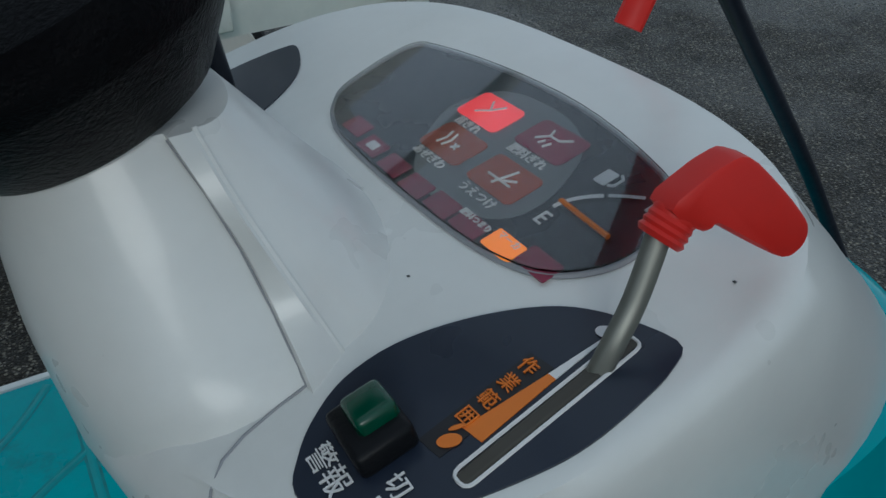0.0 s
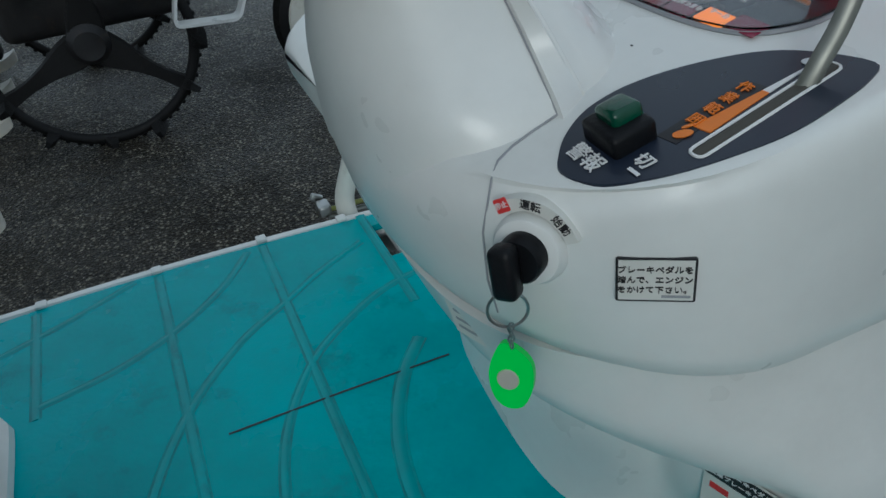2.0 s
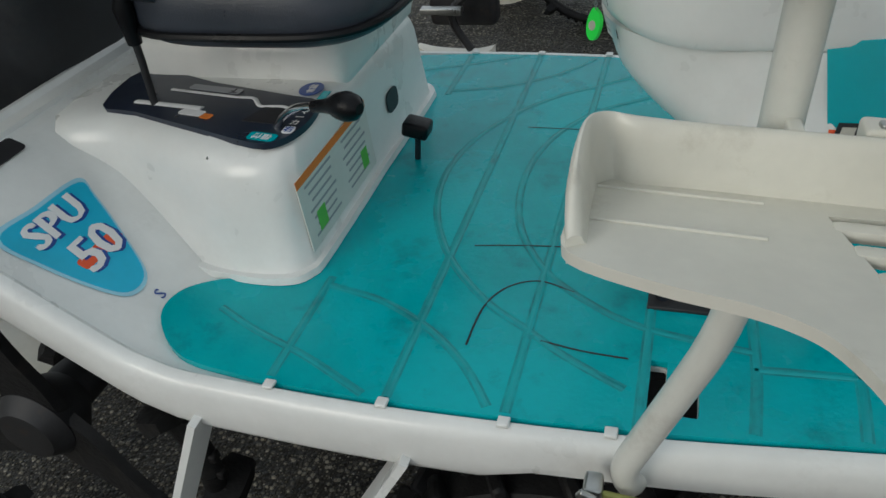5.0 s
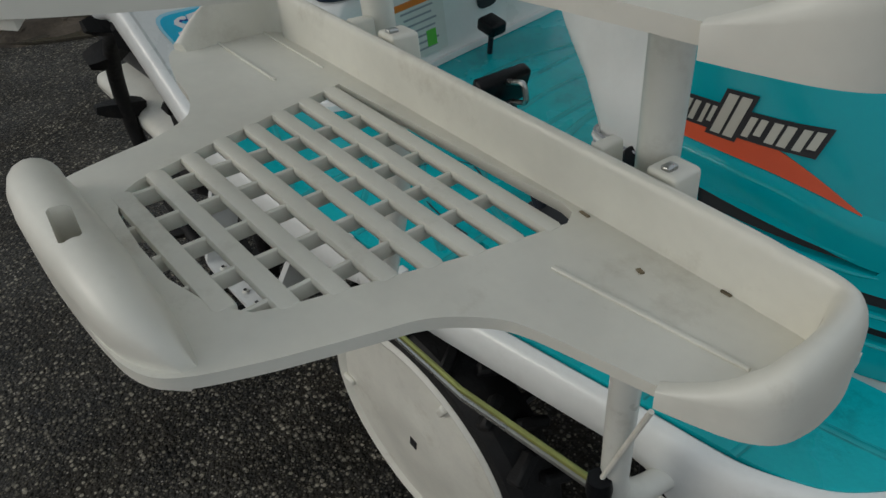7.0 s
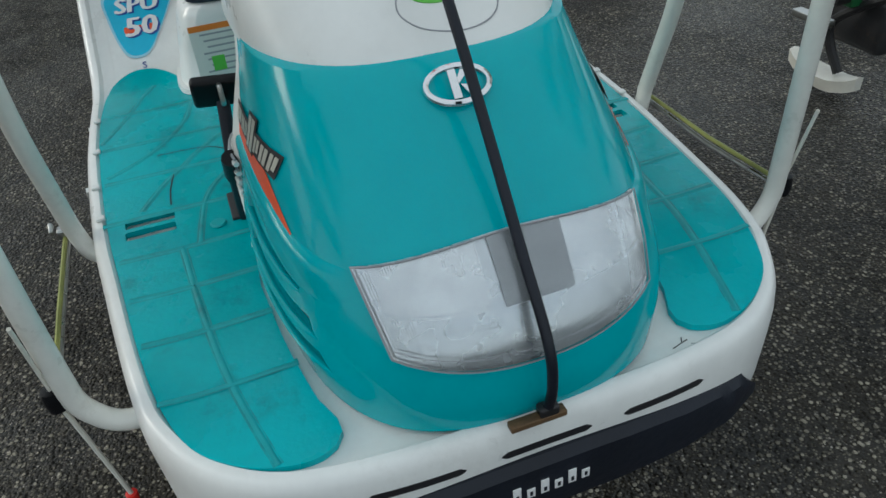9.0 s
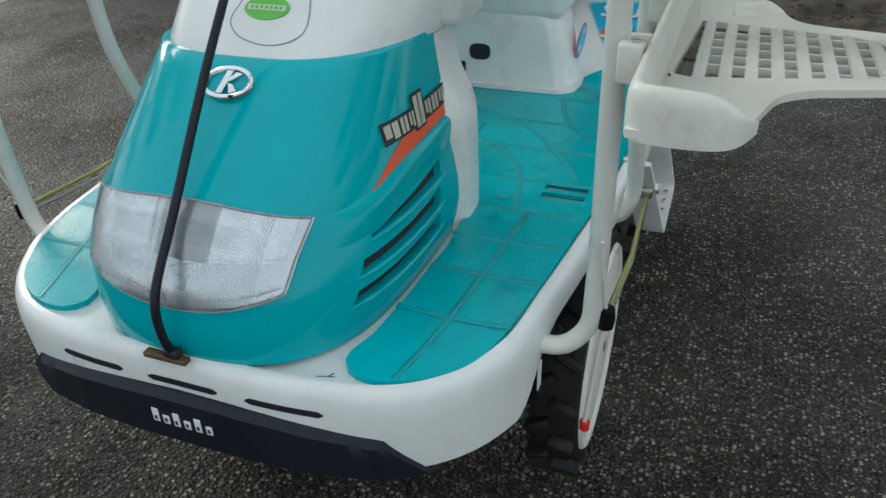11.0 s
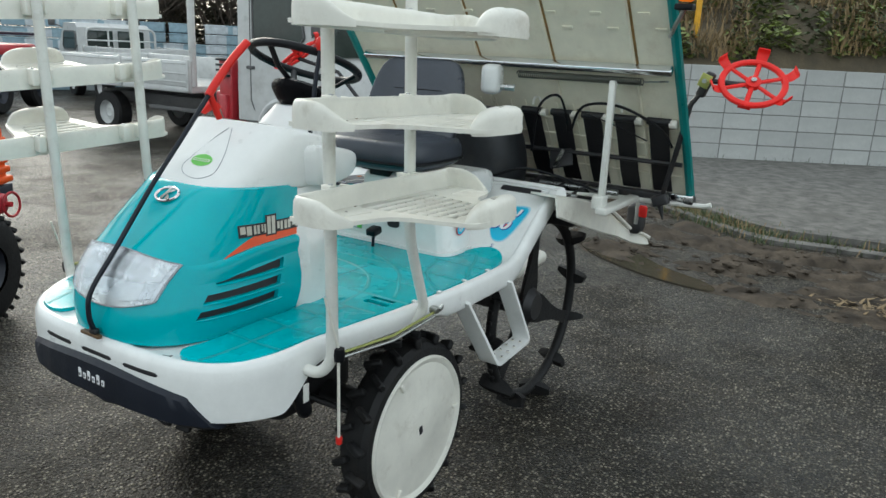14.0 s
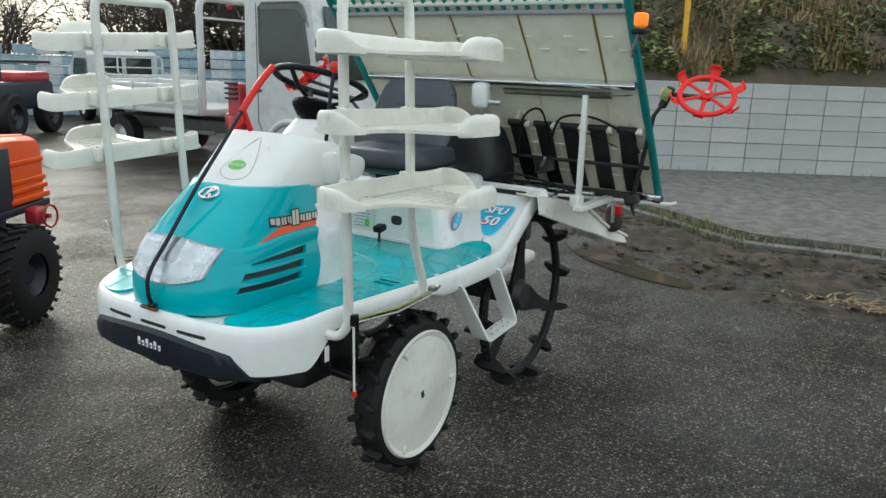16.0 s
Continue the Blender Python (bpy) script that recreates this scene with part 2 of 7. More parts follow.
def written(text, size, m, deep=0.0004, align="CENTER"):
    """Lettering as a thin mesh, laid on the pose m."""
    cu = bpy.data.curves.new("lettering", "FONT")
    cu.body, cu.size, cu.extrude, cu.align_x, cu.align_y, cu.resolution_u = text, size, deep, align, "CENTER", 2
    ob = bpy.data.objects.new("lettering", cu)
    scene.collection.objects.link(ob)
    me = bpy.data.meshes.new_from_object(ob.evaluated_get(bpy.context.evaluated_depsgraph_get()))
    bm = bmesh.new()
    bm.from_mesh(me)
    bpy.data.objects.remove(ob)
    bpy.data.meshes.remove(me)
    bpy.data.curves.remove(cu)
    return turned(bm, m)


def pad(outline, m, thick=0.0008):
    """A thin plate on an outline in the plane of the pose m."""
    b = slab(outline, 0, thick)
    return turned(b, m)


def rect(w, h, r=0.0, k=4):
    if r <= 0:
        return [(-w / 2, -h / 2), (w / 2, -h / 2), (w / 2, h / 2), (-w / 2, h / 2)]
    out = []
    for cx, cy, a0 in ((w / 2 - r, -h / 2 + r, -90), (w / 2 - r, h / 2 - r, 0), (-w / 2 + r, h / 2 - r, 90), (-w / 2 + r, -h / 2 + r, 180)):
        for j in range(k + 1):
            a = radians(a0 + 90 * j / k)
            out.append((cx + r * math.cos(a), cy + r * math.sin(a)))
    return out


def oval(w, h, n=32, p=2.0):
    out = []
    for i in range(n):
        a = 2 * math.pi * i / n
        c, s = math.cos(a), math.sin(a)
        out.append((w / 2 * math.copysign(abs(c) ** (2 / p), c), h / 2 * math.copysign(abs(s) ** (2 / p), s)))
    return out


def face(o, right, up):
    """A pose at o whose x runs to the right and y up along a surface."""
    x = Vector(right).normalized()
    y = (Vector(up) - x * Vector(up).dot(x)).normalized()
    z = x.cross(y)
    return Matrix(((x.x, y.x, z.x, o[0]), (x.y, y.y, z.y, o[1]), (x.z, y.z, z.z, o[2]), (0, 0, 0, 1)))


def cut(ob, cutters):
    """Takes the cutter meshes out of ob's mesh, and the cutters away."""
    for bm in cutters:
        me = bpy.data.meshes.new("cutter")
        bm.to_mesh(me)
        bm.free()
        co = new("cutter", me)
        co.matrix_world = Matrix.Translation(world_at(ob) * 0)
        md = ob.modifiers.new("cut", "BOOLEAN")
        md.object, md.operation, md.solver = co, "DIFFERENCE", "EXACT"
        bpy.context.view_layer.update()
        new_me = bpy.data.meshes.new_from_object(ob.evaluated_get(bpy.context.evaluated_depsgraph_get()))
        ob.modifiers.clear()
        old = ob.data
        ob.data = new_me
        bpy.data.meshes.remove(old)
        bpy.data.objects.remove(co)
        bpy.data.meshes.remove(me)

# ---- the rice transplanter ----
planter = thing("rice_transplanter", (0, 0, 0), "white and teal ride-on rice transplanter standing on wet asphalt", "rice transplanter")


def fine_rings(rings, k=4):
    cols = [catmull([r[i] for r in rings], k) for i in range(len(rings[0]))]
    return [list(r) for r in zip(*cols)]


def half_plan(pairs, k=5):
    """A closed plan, the same on both sides, from front to rear."""
    left = catmull([V(x, y, 0) for x, y in pairs], k)
    return [(p.x, p.y) for p in left] + [(p.x, -p.y) for p in reversed(left) if p.y > 1e-4]


DECK_HALF = [(0.785, 0.0), (0.785, 0.12), (0.780, 0.22), (0.764, 0.32), (0.733, 0.389), (0.682, 0.446), (0.615, 0.487), (0.555, 0.506), (0.43, 0.525), (0.27, 0.545), (0.08, 0.566),
             (-0.24, 0.582), (-0.50, 0.578), (-0.66, 0.570), (-0.82, 0.564), (-0.98, 0.556), (-1.02, 0.535), (-1.02, 0.0)]


def ease(a, b, x):
    t = max(0.0, min(1.0, (x - a) / (b - a)))
    return t * t * (3 - 2 * t)


def lift(x):
    """The fenders rise behind the foot mat."""
    if x > -0.56:
        return 0.0
    pts = ((-0.56, 0), (-0.64, 0.022), (-0.70, 0.062), (-0.84, 0.155), (-0.95, 0.222), (-1.05, 0.240))
    for (x0, z0), (x1, z1) in zip(pts, pts[1:]):
        if x >= x1:
            return z0 + (z1 - z0) * (x0 - x) / (x0 - x1)
    return 0.24


def dz_front(x):
    return -0.025 * ease(0.45, 0.75, x)


def deck_ring(off, z, low=None, zin=None):
    plan = half_plan(DECK_HALF)
    n, out = len(plan), []
    for i, (x, y) in enumerate(plan):
        tx, ty = plan[(i + 1) % n][0] - plan[i - 1][0], plan[(i + 1) % n][1] - plan[i - 1][1]
        ln = math.hypot(tx, ty) or 1
        px, py = x + ty / ln * off, y - tx / ln * off
        zz = z + lift(x) + dz_front(x)
        if low is not None:
            zz = low(x) + lift(x)
        out.append(V(px, py, zz))
    return out


def deck_low(x):
    return 0.700 - 0.10 * ease(0.48, 0.60, x) + 0.022 * ease(-0.085, -0.035, x) * (1 - ease(0.44, 0.53, x))


SLOTS = [(x, s * 0.469) for x in (0.0965, 0.137) for s in (-1, 1)]
FOLDS = [-1.015 + 0.035 * i for i in range(14)] + [0.45 + 0.04 * i for i in range(9)]


def moulded(outline, thick, top, holes):
    """A sheet on an outline, pierced, cut across at the folds and pressed to the shape top(x, y)."""
    flat = new("blank", finish("blank", slab(outline, -0.2, 0.2), None))
    cut(flat, [rbox((x, y, 0), (*holes, 1.0), 0.004, seg=2) for x, y in SLOTS])
    bm = bmesh.new()
    bm.from_mesh(flat.data)
    bpy.data.objects.remove(flat)
    bmesh.ops.triangulate(bm, faces=[f for f in bm.faces if len(f.verts) > 4])
    for x in FOLDS:
        bmesh.ops.bisect_plane(bm, geom=bm.verts[:] + bm.edges[:] + bm.faces[:], plane_co=(x, 0, 0), plane_no=(1, 0, 0))
    for v in bm.verts:
        v.co.z = top(v.co.x, v.co.y) - (0 if v.co.z > 0 else thick)
    return bm


deck_rings = [deck_ring(-0.03, 0, deck_low), deck_ring(-0.002, 0, lambda x: deck_low(x) + 0.004), deck_ring(0.010, 0, lambda x: deck_low(x) + 0.012), deck_ring(0.014, 0, lambda x: max(0.722 + dz_front(x), deck_low(x) + 0.016)),
              deck_ring(0.0145, 0, lambda x: max(0.750 + dz_front(x), deck_low(x) + 0.020)), deck_ring(0.012, 0.776), deck_ring(0.006, 0.791), deck_ring(-0.002, 0.797), deck_ring(-0.012, 0.797), deck_ring(-0.020, 0.788), deck_ring(-0.05, 0.786), deck_ring(-0.05, 0.776), deck_ring(-0.008, 0.776), deck_ring(-0.004, 0.74)]
deck = part("deck", loft(deck_rings, (False, False)), DECKW, planter, "glossy white moulded step deck and fenders")
deck_plan = [(p.x, p.y) for p in deck_ring(-0.04, 0.0)]
part("deck_top", moulded(deck_plan, 0.008, lambda x, y: 0.7863 + lift(x) + dz_front(x), (0.027, 0.088)), DECKW, deck)
front_edge = sorted((y, x) for x, y in half_plan(DECK_HALF) if x > 0.7)


def front_x(y):
    for (y0, x0), (y1, x1) in zip(front_edge, front_edge[1:]):
        if y0 <= y <= y1:
            return x0 + (x1 - x0) * (y - y0) / (y1 - y0)
    return 0.70


for y in (0.0, 0.185, -0.185):
    rings = []
    for i in range(17):
        v = y - 0.067 + 0.134 * i / 16
        h = 0.006 * math.sqrt(max(0.04, 1 - max(0.0, abs(v - y) - 0.061) ** 2 / 0.006 ** 2))
        x = front_x(v) + 0.0152
        rings.append([V(x, v, 0.7235 - h), V(x, v, 0.7235 + h), V(x - 0.004, v, 0.7235 + h), V(x - 0.004, v, 0.7235 - h)])
    part("air_slot", loft(rings), BLACKINK, deck)

# foot mat: one rubber sheet in the deck, with raised ribs
MAT_HALF = [(0.730, 0.268), (0.741, 0.292), (0.741, 0.325), (0.726, 0.372), (0.699, 0.414), (0.662, 0.448), (0.61, 0.472), (0.54, 0.490), (0.43, 0.507), (0.27, 0.526), (0.10, 0.545), (-0.14, 0.559), (-0.343, 0.562), (-0.46, 0.556), (-0.57, 0.538), (-0.628, 0.485),
            (-0.632, 0.43), (-0.60, 0.385), (-0.55, 0.35)]


def mat_z(x, y):
    return 0.7985 + dz_front(x) + lift(x)


ml = catmull([V(x, y, 0) for x, y in MAT_HALF], 5)
inner = [(0.712, 0.256), (0.69, 0.257), (0.65, 0.274), (0.568, 0.290), (0.516, 0.297), (0.387, 0.307), (0.275, 0.300)]
plan = [(p.x, p.y) for p in ml] + [(-0.48, 0.25), (-0.48, -0.25)] + [(p.x, -p.y) for p in reversed(ml)] + [(x, -y) for x, y in inner] + [(0.235, -0.23), (0.235, 0.23)] + [(x, y) for x, y in reversed(inner)]
foot_mat = part("foot_mat", moulded(plan, 0.011, mat_z, (0.028, 0.090)), MAT, planter, "worn teal ribbed rubber foot mat")


def rib(pts, r=0.0045, name="rib", material=None, k=6, lift_=0.0):
    path = [V(p.x, p.y, mat_z(p.x, p.y) + lift_) for p in catmull([V(x, y, 0) for x, y in pts], k)]
    if name == "rib":
        for d in (-1, 1):
            line = []
            for i, q in enumerate(path):
                t_ = (path[min(i + 1, len(path) - 1)] - path[max(i - 1, 0)]).normalized()
                line.append(q + V(-t_.y, t_.x, 0) * d * (r + 0.0014))
            part("groove", tube(line, 0.0017, 4, flat=0.2), GROOVE, foot_mat)
    return part(name, tube(path, r, 6, flat=0.25), material or MATRIB, foot_mat)


for x, y1 in ((-0.239, 0.555), (-0.080, 0.55)):
    rib([(x, -y1), (x, -y1 / 3), (x, y1 / 3), (x, y1)])
for arc, r in (([(0.060, 0.482), (-0.02, 0.44), (-0.083, 0.396), (-0.157, 0.344), (-0.239, 0.250), (-0.297, 0.130), (-0.318, 0.0)], 0.004), ([(0.222, 0.388), (0.15, 0.378), (0.072, 0.363), (0.006, 0.332), (-0.080, 0.262), (-0.145, 0.145), (-0.167, 0.0)], 0.004),
               ([(0.060, 0.240), (0.012, 0.180), (-0.025, 0.095), (-0.038, 0.0)], 0.007)):
    rib(arc + [(x, -y) for x, y in reversed(arc[:-1])], r)
for s in (-1, 1):
    for x, y0, y1 in ((0.082, 0.31, 0.553), (-0.412, 0.33, 0.55)):
        rib([(x, s * y0), (x, s * (y0 + y1) / 2), (x, s * y1)])
    rib([(-0.412, s * 0.350), (-0.32, s * 0.37), (-0.25, s * 0.402), (-0.195, s * 0.440), (-0.145, s * 0.489), (-0.105, s * 0.545)], 0.004)
    rib([(-0.56, s * 0.43), (-0.48, s * 0.468), (-0.38, s * 0.505), (-0.273, s * 0.556)], 0.0035)
    for x in (0.215, 0.335, 0.455, 0.575):
        rib([(x, s * (0.30 if x < 0.5 else 0.285)), (x + 0.004, s * 0.42), (x, s * (0.527 - max(0, x - 0.2) * 0.115))])
    rib([(0.215, s * 0.418), (0.40, s * 0.404), (0.57, s * 0.383), (0.733, s * 0.345)])
    part("stud", lathe([(0, 0.003), (0.013, 0.003), (0.015, 0)], (0.17, s * 0.35, 0.8), seg=20), MATRIB, foot_mat)
    for x in (-0.405, -0.24, -0.078, 0.052):
        part("edge_notch", rbox((x, s * (0.567 if x < 0 else 0.557), 0.801), (0.016, 0.016, 0.006), 0.002), DECKW, foot_mat)
# cuts and scratches worn into the rubber
for pts in ([(-0.206, -0.215), (-0.10, -0.20), (0.05, -0.19)], [(-0.16, -0.442), (-0.155, -0.36), (-0.13, -0.31), (-0.085, -0.288), (-0.03, -0.305)], [(-0.20, 0.195), (-0.06, 0.195), (0.08, 0.192)], [(-0.06, -0.415), (0.0, -0.425), (0.06, -0.428)]):
    rib(pts, 0.0016, "scratch", BLACKINK, 8, 0.0006)

# hood: rounded nose in plan, drawn up in steps
HOOD = ((0.772, 0.782, 0.288), (0.80, 0.785, 0.291), (0.825, 0.784, 0.2975), (0.86, 0.777, 0.3015), (0.89, 0.768, 0.299), (0.94, 0.742, 0.291), (0.985, 0.706, 0.281), (1.03, 0.660, 0.270), (1.07, 0.614, 0.260), (1.11, 0.566, 0.251), (1.14, 0.530, 0.245), (1.165, 0.500, 0.240))


def rear_x(z):
    """The hood's rear edge leans forward towards the deck."""
    return 0.250 + max(0.0, 1.165 - z) * 0.165


def hood_xw(z):
    for a, b in zip(HOOD, HOOD[1:]):
        if z <= b[0]:
            t = max(0.0, (z - a[0]) / (b[0] - a[0]))
            return a[1] + (b[1] - a[1]) * t, a[2] + (b[2] - a[2]) * t
    return HOOD[-1][1:]


def hood_pt(z, y, off=0.0):
    """The place on the hood at that height and side."""
    xf, w = hood_xw(z)
    v = min(1.0, abs(y) / w)
    return V(rear_x(z) + (xf - rear_x(z)) * (1 - v ** 3) ** (1 / 3) + off, y, z)


def hood_side(z, x, s=1, off=0.0):
    xf, w = hood_xw(z)
    u = min(1.0, max(0.0, (x - rear_x(z)) / (xf - rear_x(z))))
    return V(x, s * (w * (1 - u ** 3) ** (1 / 3) + off), z)


def nose(z, xf, w, rear, n=3.0, N=96, off=0.0):
    out = []
    for i in range(N + 1):
        a = math.pi * (i / N - 0.5)
        c, s = math.cos(a), math.sin(a)
        out.append(V(rear + (xf + off - rear) * max(0.0, c) ** (2 / n), math.copysign(abs(s) ** (2 / n), s) * (w + off), z))
    return out


hood = part("hood", loft([nose(z, xf, w, rear_x(z)) for z, xf, w in HOOD] + [nose(1.168, 0.485, 0.228, 0.25)]), TEAL, planter, "glossy teal engine hood")

# headlight: a wide curved lens let into the nose
HOUSING = mat("lamp_housing", (0.36, 0.37, 0.38), 0.4, metal=0.5, var=0.1)


def lens_grid(off, n=24, m=8):
    rows = []
    for j in range(m + 1):
        t = j / m
        row = []
        for i in range(n + 1):
            v = i / n * 2 - 1
            zt = 0.985 + 0.020 * (1 - v * v)
            zb = 0.893 - 0.030 * (1 - v * v)
            z = zb + (zt - zb) * t
            y = v * (0.180 + 0.018 * t)
            row.append(hood_pt(z, y, 0) + V(off, 0, off * 0.4))
        rows.append(row)
    return rows


def sheet(rows, thick, bm=None):
    bm = bm or bmesh.new()
    back = [[p - V(thick, 0, thick * 0.4) for p in r] for r in rows]
    a = [[bm.verts.new(p) for p in r] for r in rows]
    b = [[bm.verts.new(p) for p in r] for r in back]
    m, n = len(rows), len(rows[0])
    for j in range(m - 1):
        for i in range(n - 1):
            bm.faces.new((a[j][i], a[j][i + 1], a[j + 1][i + 1], a[j + 1][i]))
            bm.faces.new((b[j][i], b[j + 1][i], b[j + 1][i + 1], b[j][i + 1]))
    for j in range(m - 1):
        bm.faces.new((a[j][0], a[j + 1][0], b[j + 1][0], b[j][0]))
        bm.faces.new((a[j][-1], b[j][-1], b[j + 1][-1], a[j + 1][-1]))
    for i in range(n - 1):
        bm.faces.new((a[0][i], b[0][i], b[0][i + 1], a[0][i + 1]))
        bm.faces.new((a[-1][i], a[-1][i + 1], b[-1][i + 1], b[-1][i]))
    return bm


headlight = part("headlight", sheet(lens_grid(0.002), 0.004), REFLECT, planter, "wide clear headlight with a grey centre housing")
cells = lens_grid(0.0045)
# paler metal sheets paint bright reflections onto the shallow reflector's upper bowls
BOWL_SHINE = mat("bowl_shine", (0.70, 0.71, 0.72), 0.24, metal=0.85, var=0.10, scale=14)
part("left_bowl", sheet([r[1:10] for r in cells[4:]], 0.002), BOWL_SHINE, headlight)
part("right_bowl", sheet([r[16:24] for r in cells[4:]], 0.002), BOWL_SHINE, headlight)
part("lamp_housing", sheet([r[10:17] for r in lens_grid(0.0056)[4:]], 0.002), HOUSING, headlight)
for k in range(5):
    row = lens_grid(0.0066, 24, 24)[13 + 2 * k]
    part("housing_fin", tube(row[10:17], 0.0008, 4), HOUSING, headlight)
lens = part("lens", sheet(lens_grid(0.010), 0.003), HLGLASS, headlight, "clear finely ribbed glass")
lens.visible_shadow = False
border = lens_grid(0.009)
edge = border[0] + [r[-1] for r in border[1:]] + list(reversed(border[-1]))[1:] + [r[0] for r in reversed(border[:-1])]
part("seal", tube(edge, 0.0016, 6), GREYINK, headlight)
rows = lens_grid(0.0098, 120, 24)
for i in range(3, 118):
    part("flute", tube([rows[j][i] for j in (0, 4, 8, 12, 16, 20, 24)], 0.0008, 4), HLGLASS, headlight).visible_shadow = False
for j, i0, i1 in ((3, 2, 119), (13, 4, 117), (9, 22, 50)):
    part("mould_line", tube(rows[j][i0:i1:2], 0.0008, 4), GREYINK if j == 3 else HLGLASS, headlight).visible_shadow = False

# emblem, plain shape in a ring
em = face(hood_pt(1.135, 0, 0.001), (0, 1, 0), (-0.85, 0, 0.55))
ring = [V(math.cos(a) * 0.043, math.sin(a) * 0.028, 0.003) for a in (2 * math.pi * i / 40 for i in range(41))]
emblem = part("emblem", turned(tube(ring, 0.0048, 8), em), CHROME, planter, "chrome ring emblem")
part("emblem_bar", pad([(-0.012, -0.022), (-0.001, -0.022), (0.003, 0.022), (-0.008, 0.022)], em @ Matrix.Translation((0, 0, 0.002)), 0.004), CHROME, emblem)
part("emblem_wing", pad([(0.002, 0.0), (0.022, 0.018), (0.010, 0.02), (0.0, 0.006)], em @ Matrix.Translation((0, 0, 0.002)), 0.004), CHROME, emblem)
part("emblem_tail", pad([(0.003, -0.002), (0.012, -0.004), (0.024, -0.016), (0.012, -0.021)], em @ Matrix.Translation((0, 0, 0.002)), 0.004), CHROME, emblem)

def ribbon(top, bot, d):
    """A thin strip between two edges."""
    return loft([[a, a.lerp(b, 0.5), b, b + d, a.lerp(b, 0.5) + d, a + d] for a, b in zip(top, bot)])


# side grilles, shoulder, stripe and word mark
GRILLES = (((0.357, 0.963), (0.597, 0.9365), (0.592, 0.9275), (0.366, 0.933)), ((0.376, 0.916), (0.622, 0.903), (0.637, 0.881), (0.388, 0.889)), ((0.394, 0.874), (0.646, 0.860), (0.659, 0.838), (0.401, 0.848)))
SHOULDER = ((0.262, 1.012), (0.36, 1.009), (0.454, 1.003), (0.51, 0.993), (0.57, 0.981), (0.61, 0.976), (0.65, 0.974), (0.685, 0.972))


def edge_line(a, b, n, s, off):
    return [hood_side(a[1] + (b[1] - a[1]) * k / n, a[0] + (b[0] - a[0]) * k / n, s, off) for k in range(n + 1)]


hood_cuts = []
for s in (-1, 1):
    for tr, tf, bf, br in GRILLES:
        inner_, outer_ = [edge_line(tr, tf, 16, s, d) + list(reversed(edge_line(br, bf, 16, s, d))) for d in (-0.016, 0.03)]
        bm = loft([inner_, outer_])
        bmesh.ops.recalc_face_normals(bm, faces=bm.faces)
        hood_cuts.append(bm)
cut(hood, hood_cuts)
for s in (-1, 1):
    for tr, tf, bf, br in GRILLES:
        # black sheets on the pocket floors paint in the dark behind the slots
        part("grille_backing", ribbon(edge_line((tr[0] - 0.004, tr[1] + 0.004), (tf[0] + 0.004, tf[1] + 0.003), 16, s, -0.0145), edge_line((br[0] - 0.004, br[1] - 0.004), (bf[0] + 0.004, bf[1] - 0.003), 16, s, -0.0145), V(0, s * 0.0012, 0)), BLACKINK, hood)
        low = edge_line((br[0] - 0.022, br[1] + 0.001), (bf[0] + 0.004, bf[1]), 24, s, -0.001)
        part("grille_blade", tube([p + V(0, 0, -0.003) for p in low], 0.006, 8, flat=0.8, radii=[0.002, 0.0048] + [0.0058] * 20 + [0.0050, 0.0038, 0.002]), TEAL, hood)
    ridge = catmull([V(x, z, 0) for x, z in SHOULDER], 5)
    rings = []
    for i, p in enumerate(ridge):
        k = min(1.0, (len(ridge) - 1 - i) / 9)
        rings.append([hood_side(p.y + dz, p.x, s, -0.0012 + d * k) for dz, d in ((0.009, 0.0), (0.006, 0.0030), (0.001, 0.0072), (-0.005, 0.0088), (-0.013, 0.0084), (-0.024, 0.0058), (-0.036, 0.0026), (-0.046, 0.0002), (-0.046, -0.004), (0.009, -0.004))])
    part("shoulder", loft(rings), TEAL, hood)
    top = catmull([V(x, z, 0) for x, z in ((0.268, 1.063), (0.36, 1.057), (0.44, 1.041), (0.50, 1.019), (0.556, 0.9915))], 7)
    bot = catmull([V(x, z, 0) for x, z in ((0.272, 1.021), (0.36, 1.018), (0.44, 1.013), (0.50, 1.004), (0.556, 0.9905))], 7)
    part("stripe", ribbon([hood_side(p.y, p.x, s, 0.0016) for p in top], [hood_side(p.y, p.x, s, 0.0016) for p in bot], V(0, s * 0.0010, 0)), REDORANGE, hood, "orange-red side stripe")
    # word mark as plain bars: slanted dark plates with pale blocks
    sizes = (0.042, 0.026, 0.022, 0.036, 0.028, 0.032, 0.030)
    at_ = 0.276
    for k, wide in enumerate(sizes if s < 0 else sizes[::-1]):
        tall = k == 3
        x, z, hh, wd = at_ + wide / 2, 1.0555 if not tall else 1.062, 0.0165 if not tall else 0.029, wide / 2
        at_ += wide

        def block(a, b, lo, hi, off, lean=0.22 * -s):
            q = [hood_side(z + hi, x + b + hi * lean, s, off), hood_side(z + hi, x + a + hi * lean, s, off), hood_side(z + lo, x + a + lo * lean, s, off), hood_side(z + lo, x + b + lo * lean, s, off)]
            return loft([q, [p + V(0, s * 0.0006, 0) for p in q]])
        part("word_plate", block(-wd - 0.002, wd + 0.002, -hh, hh, 0.0030 + 0.0003 * (k % 2)), BLACKINK, hood)
        part("word_bar", block(-wd + 0.0035, -0.002, -hh + 0.0045, hh - 0.0045, 0.0042), SILVERINK, hood)
        part("word_bar", block(0.002, wd - 0.0035, -hh + (0.0045 if k % 2 else 0.009), hh - 0.0045, 0.0042), SILVERINK, hood)

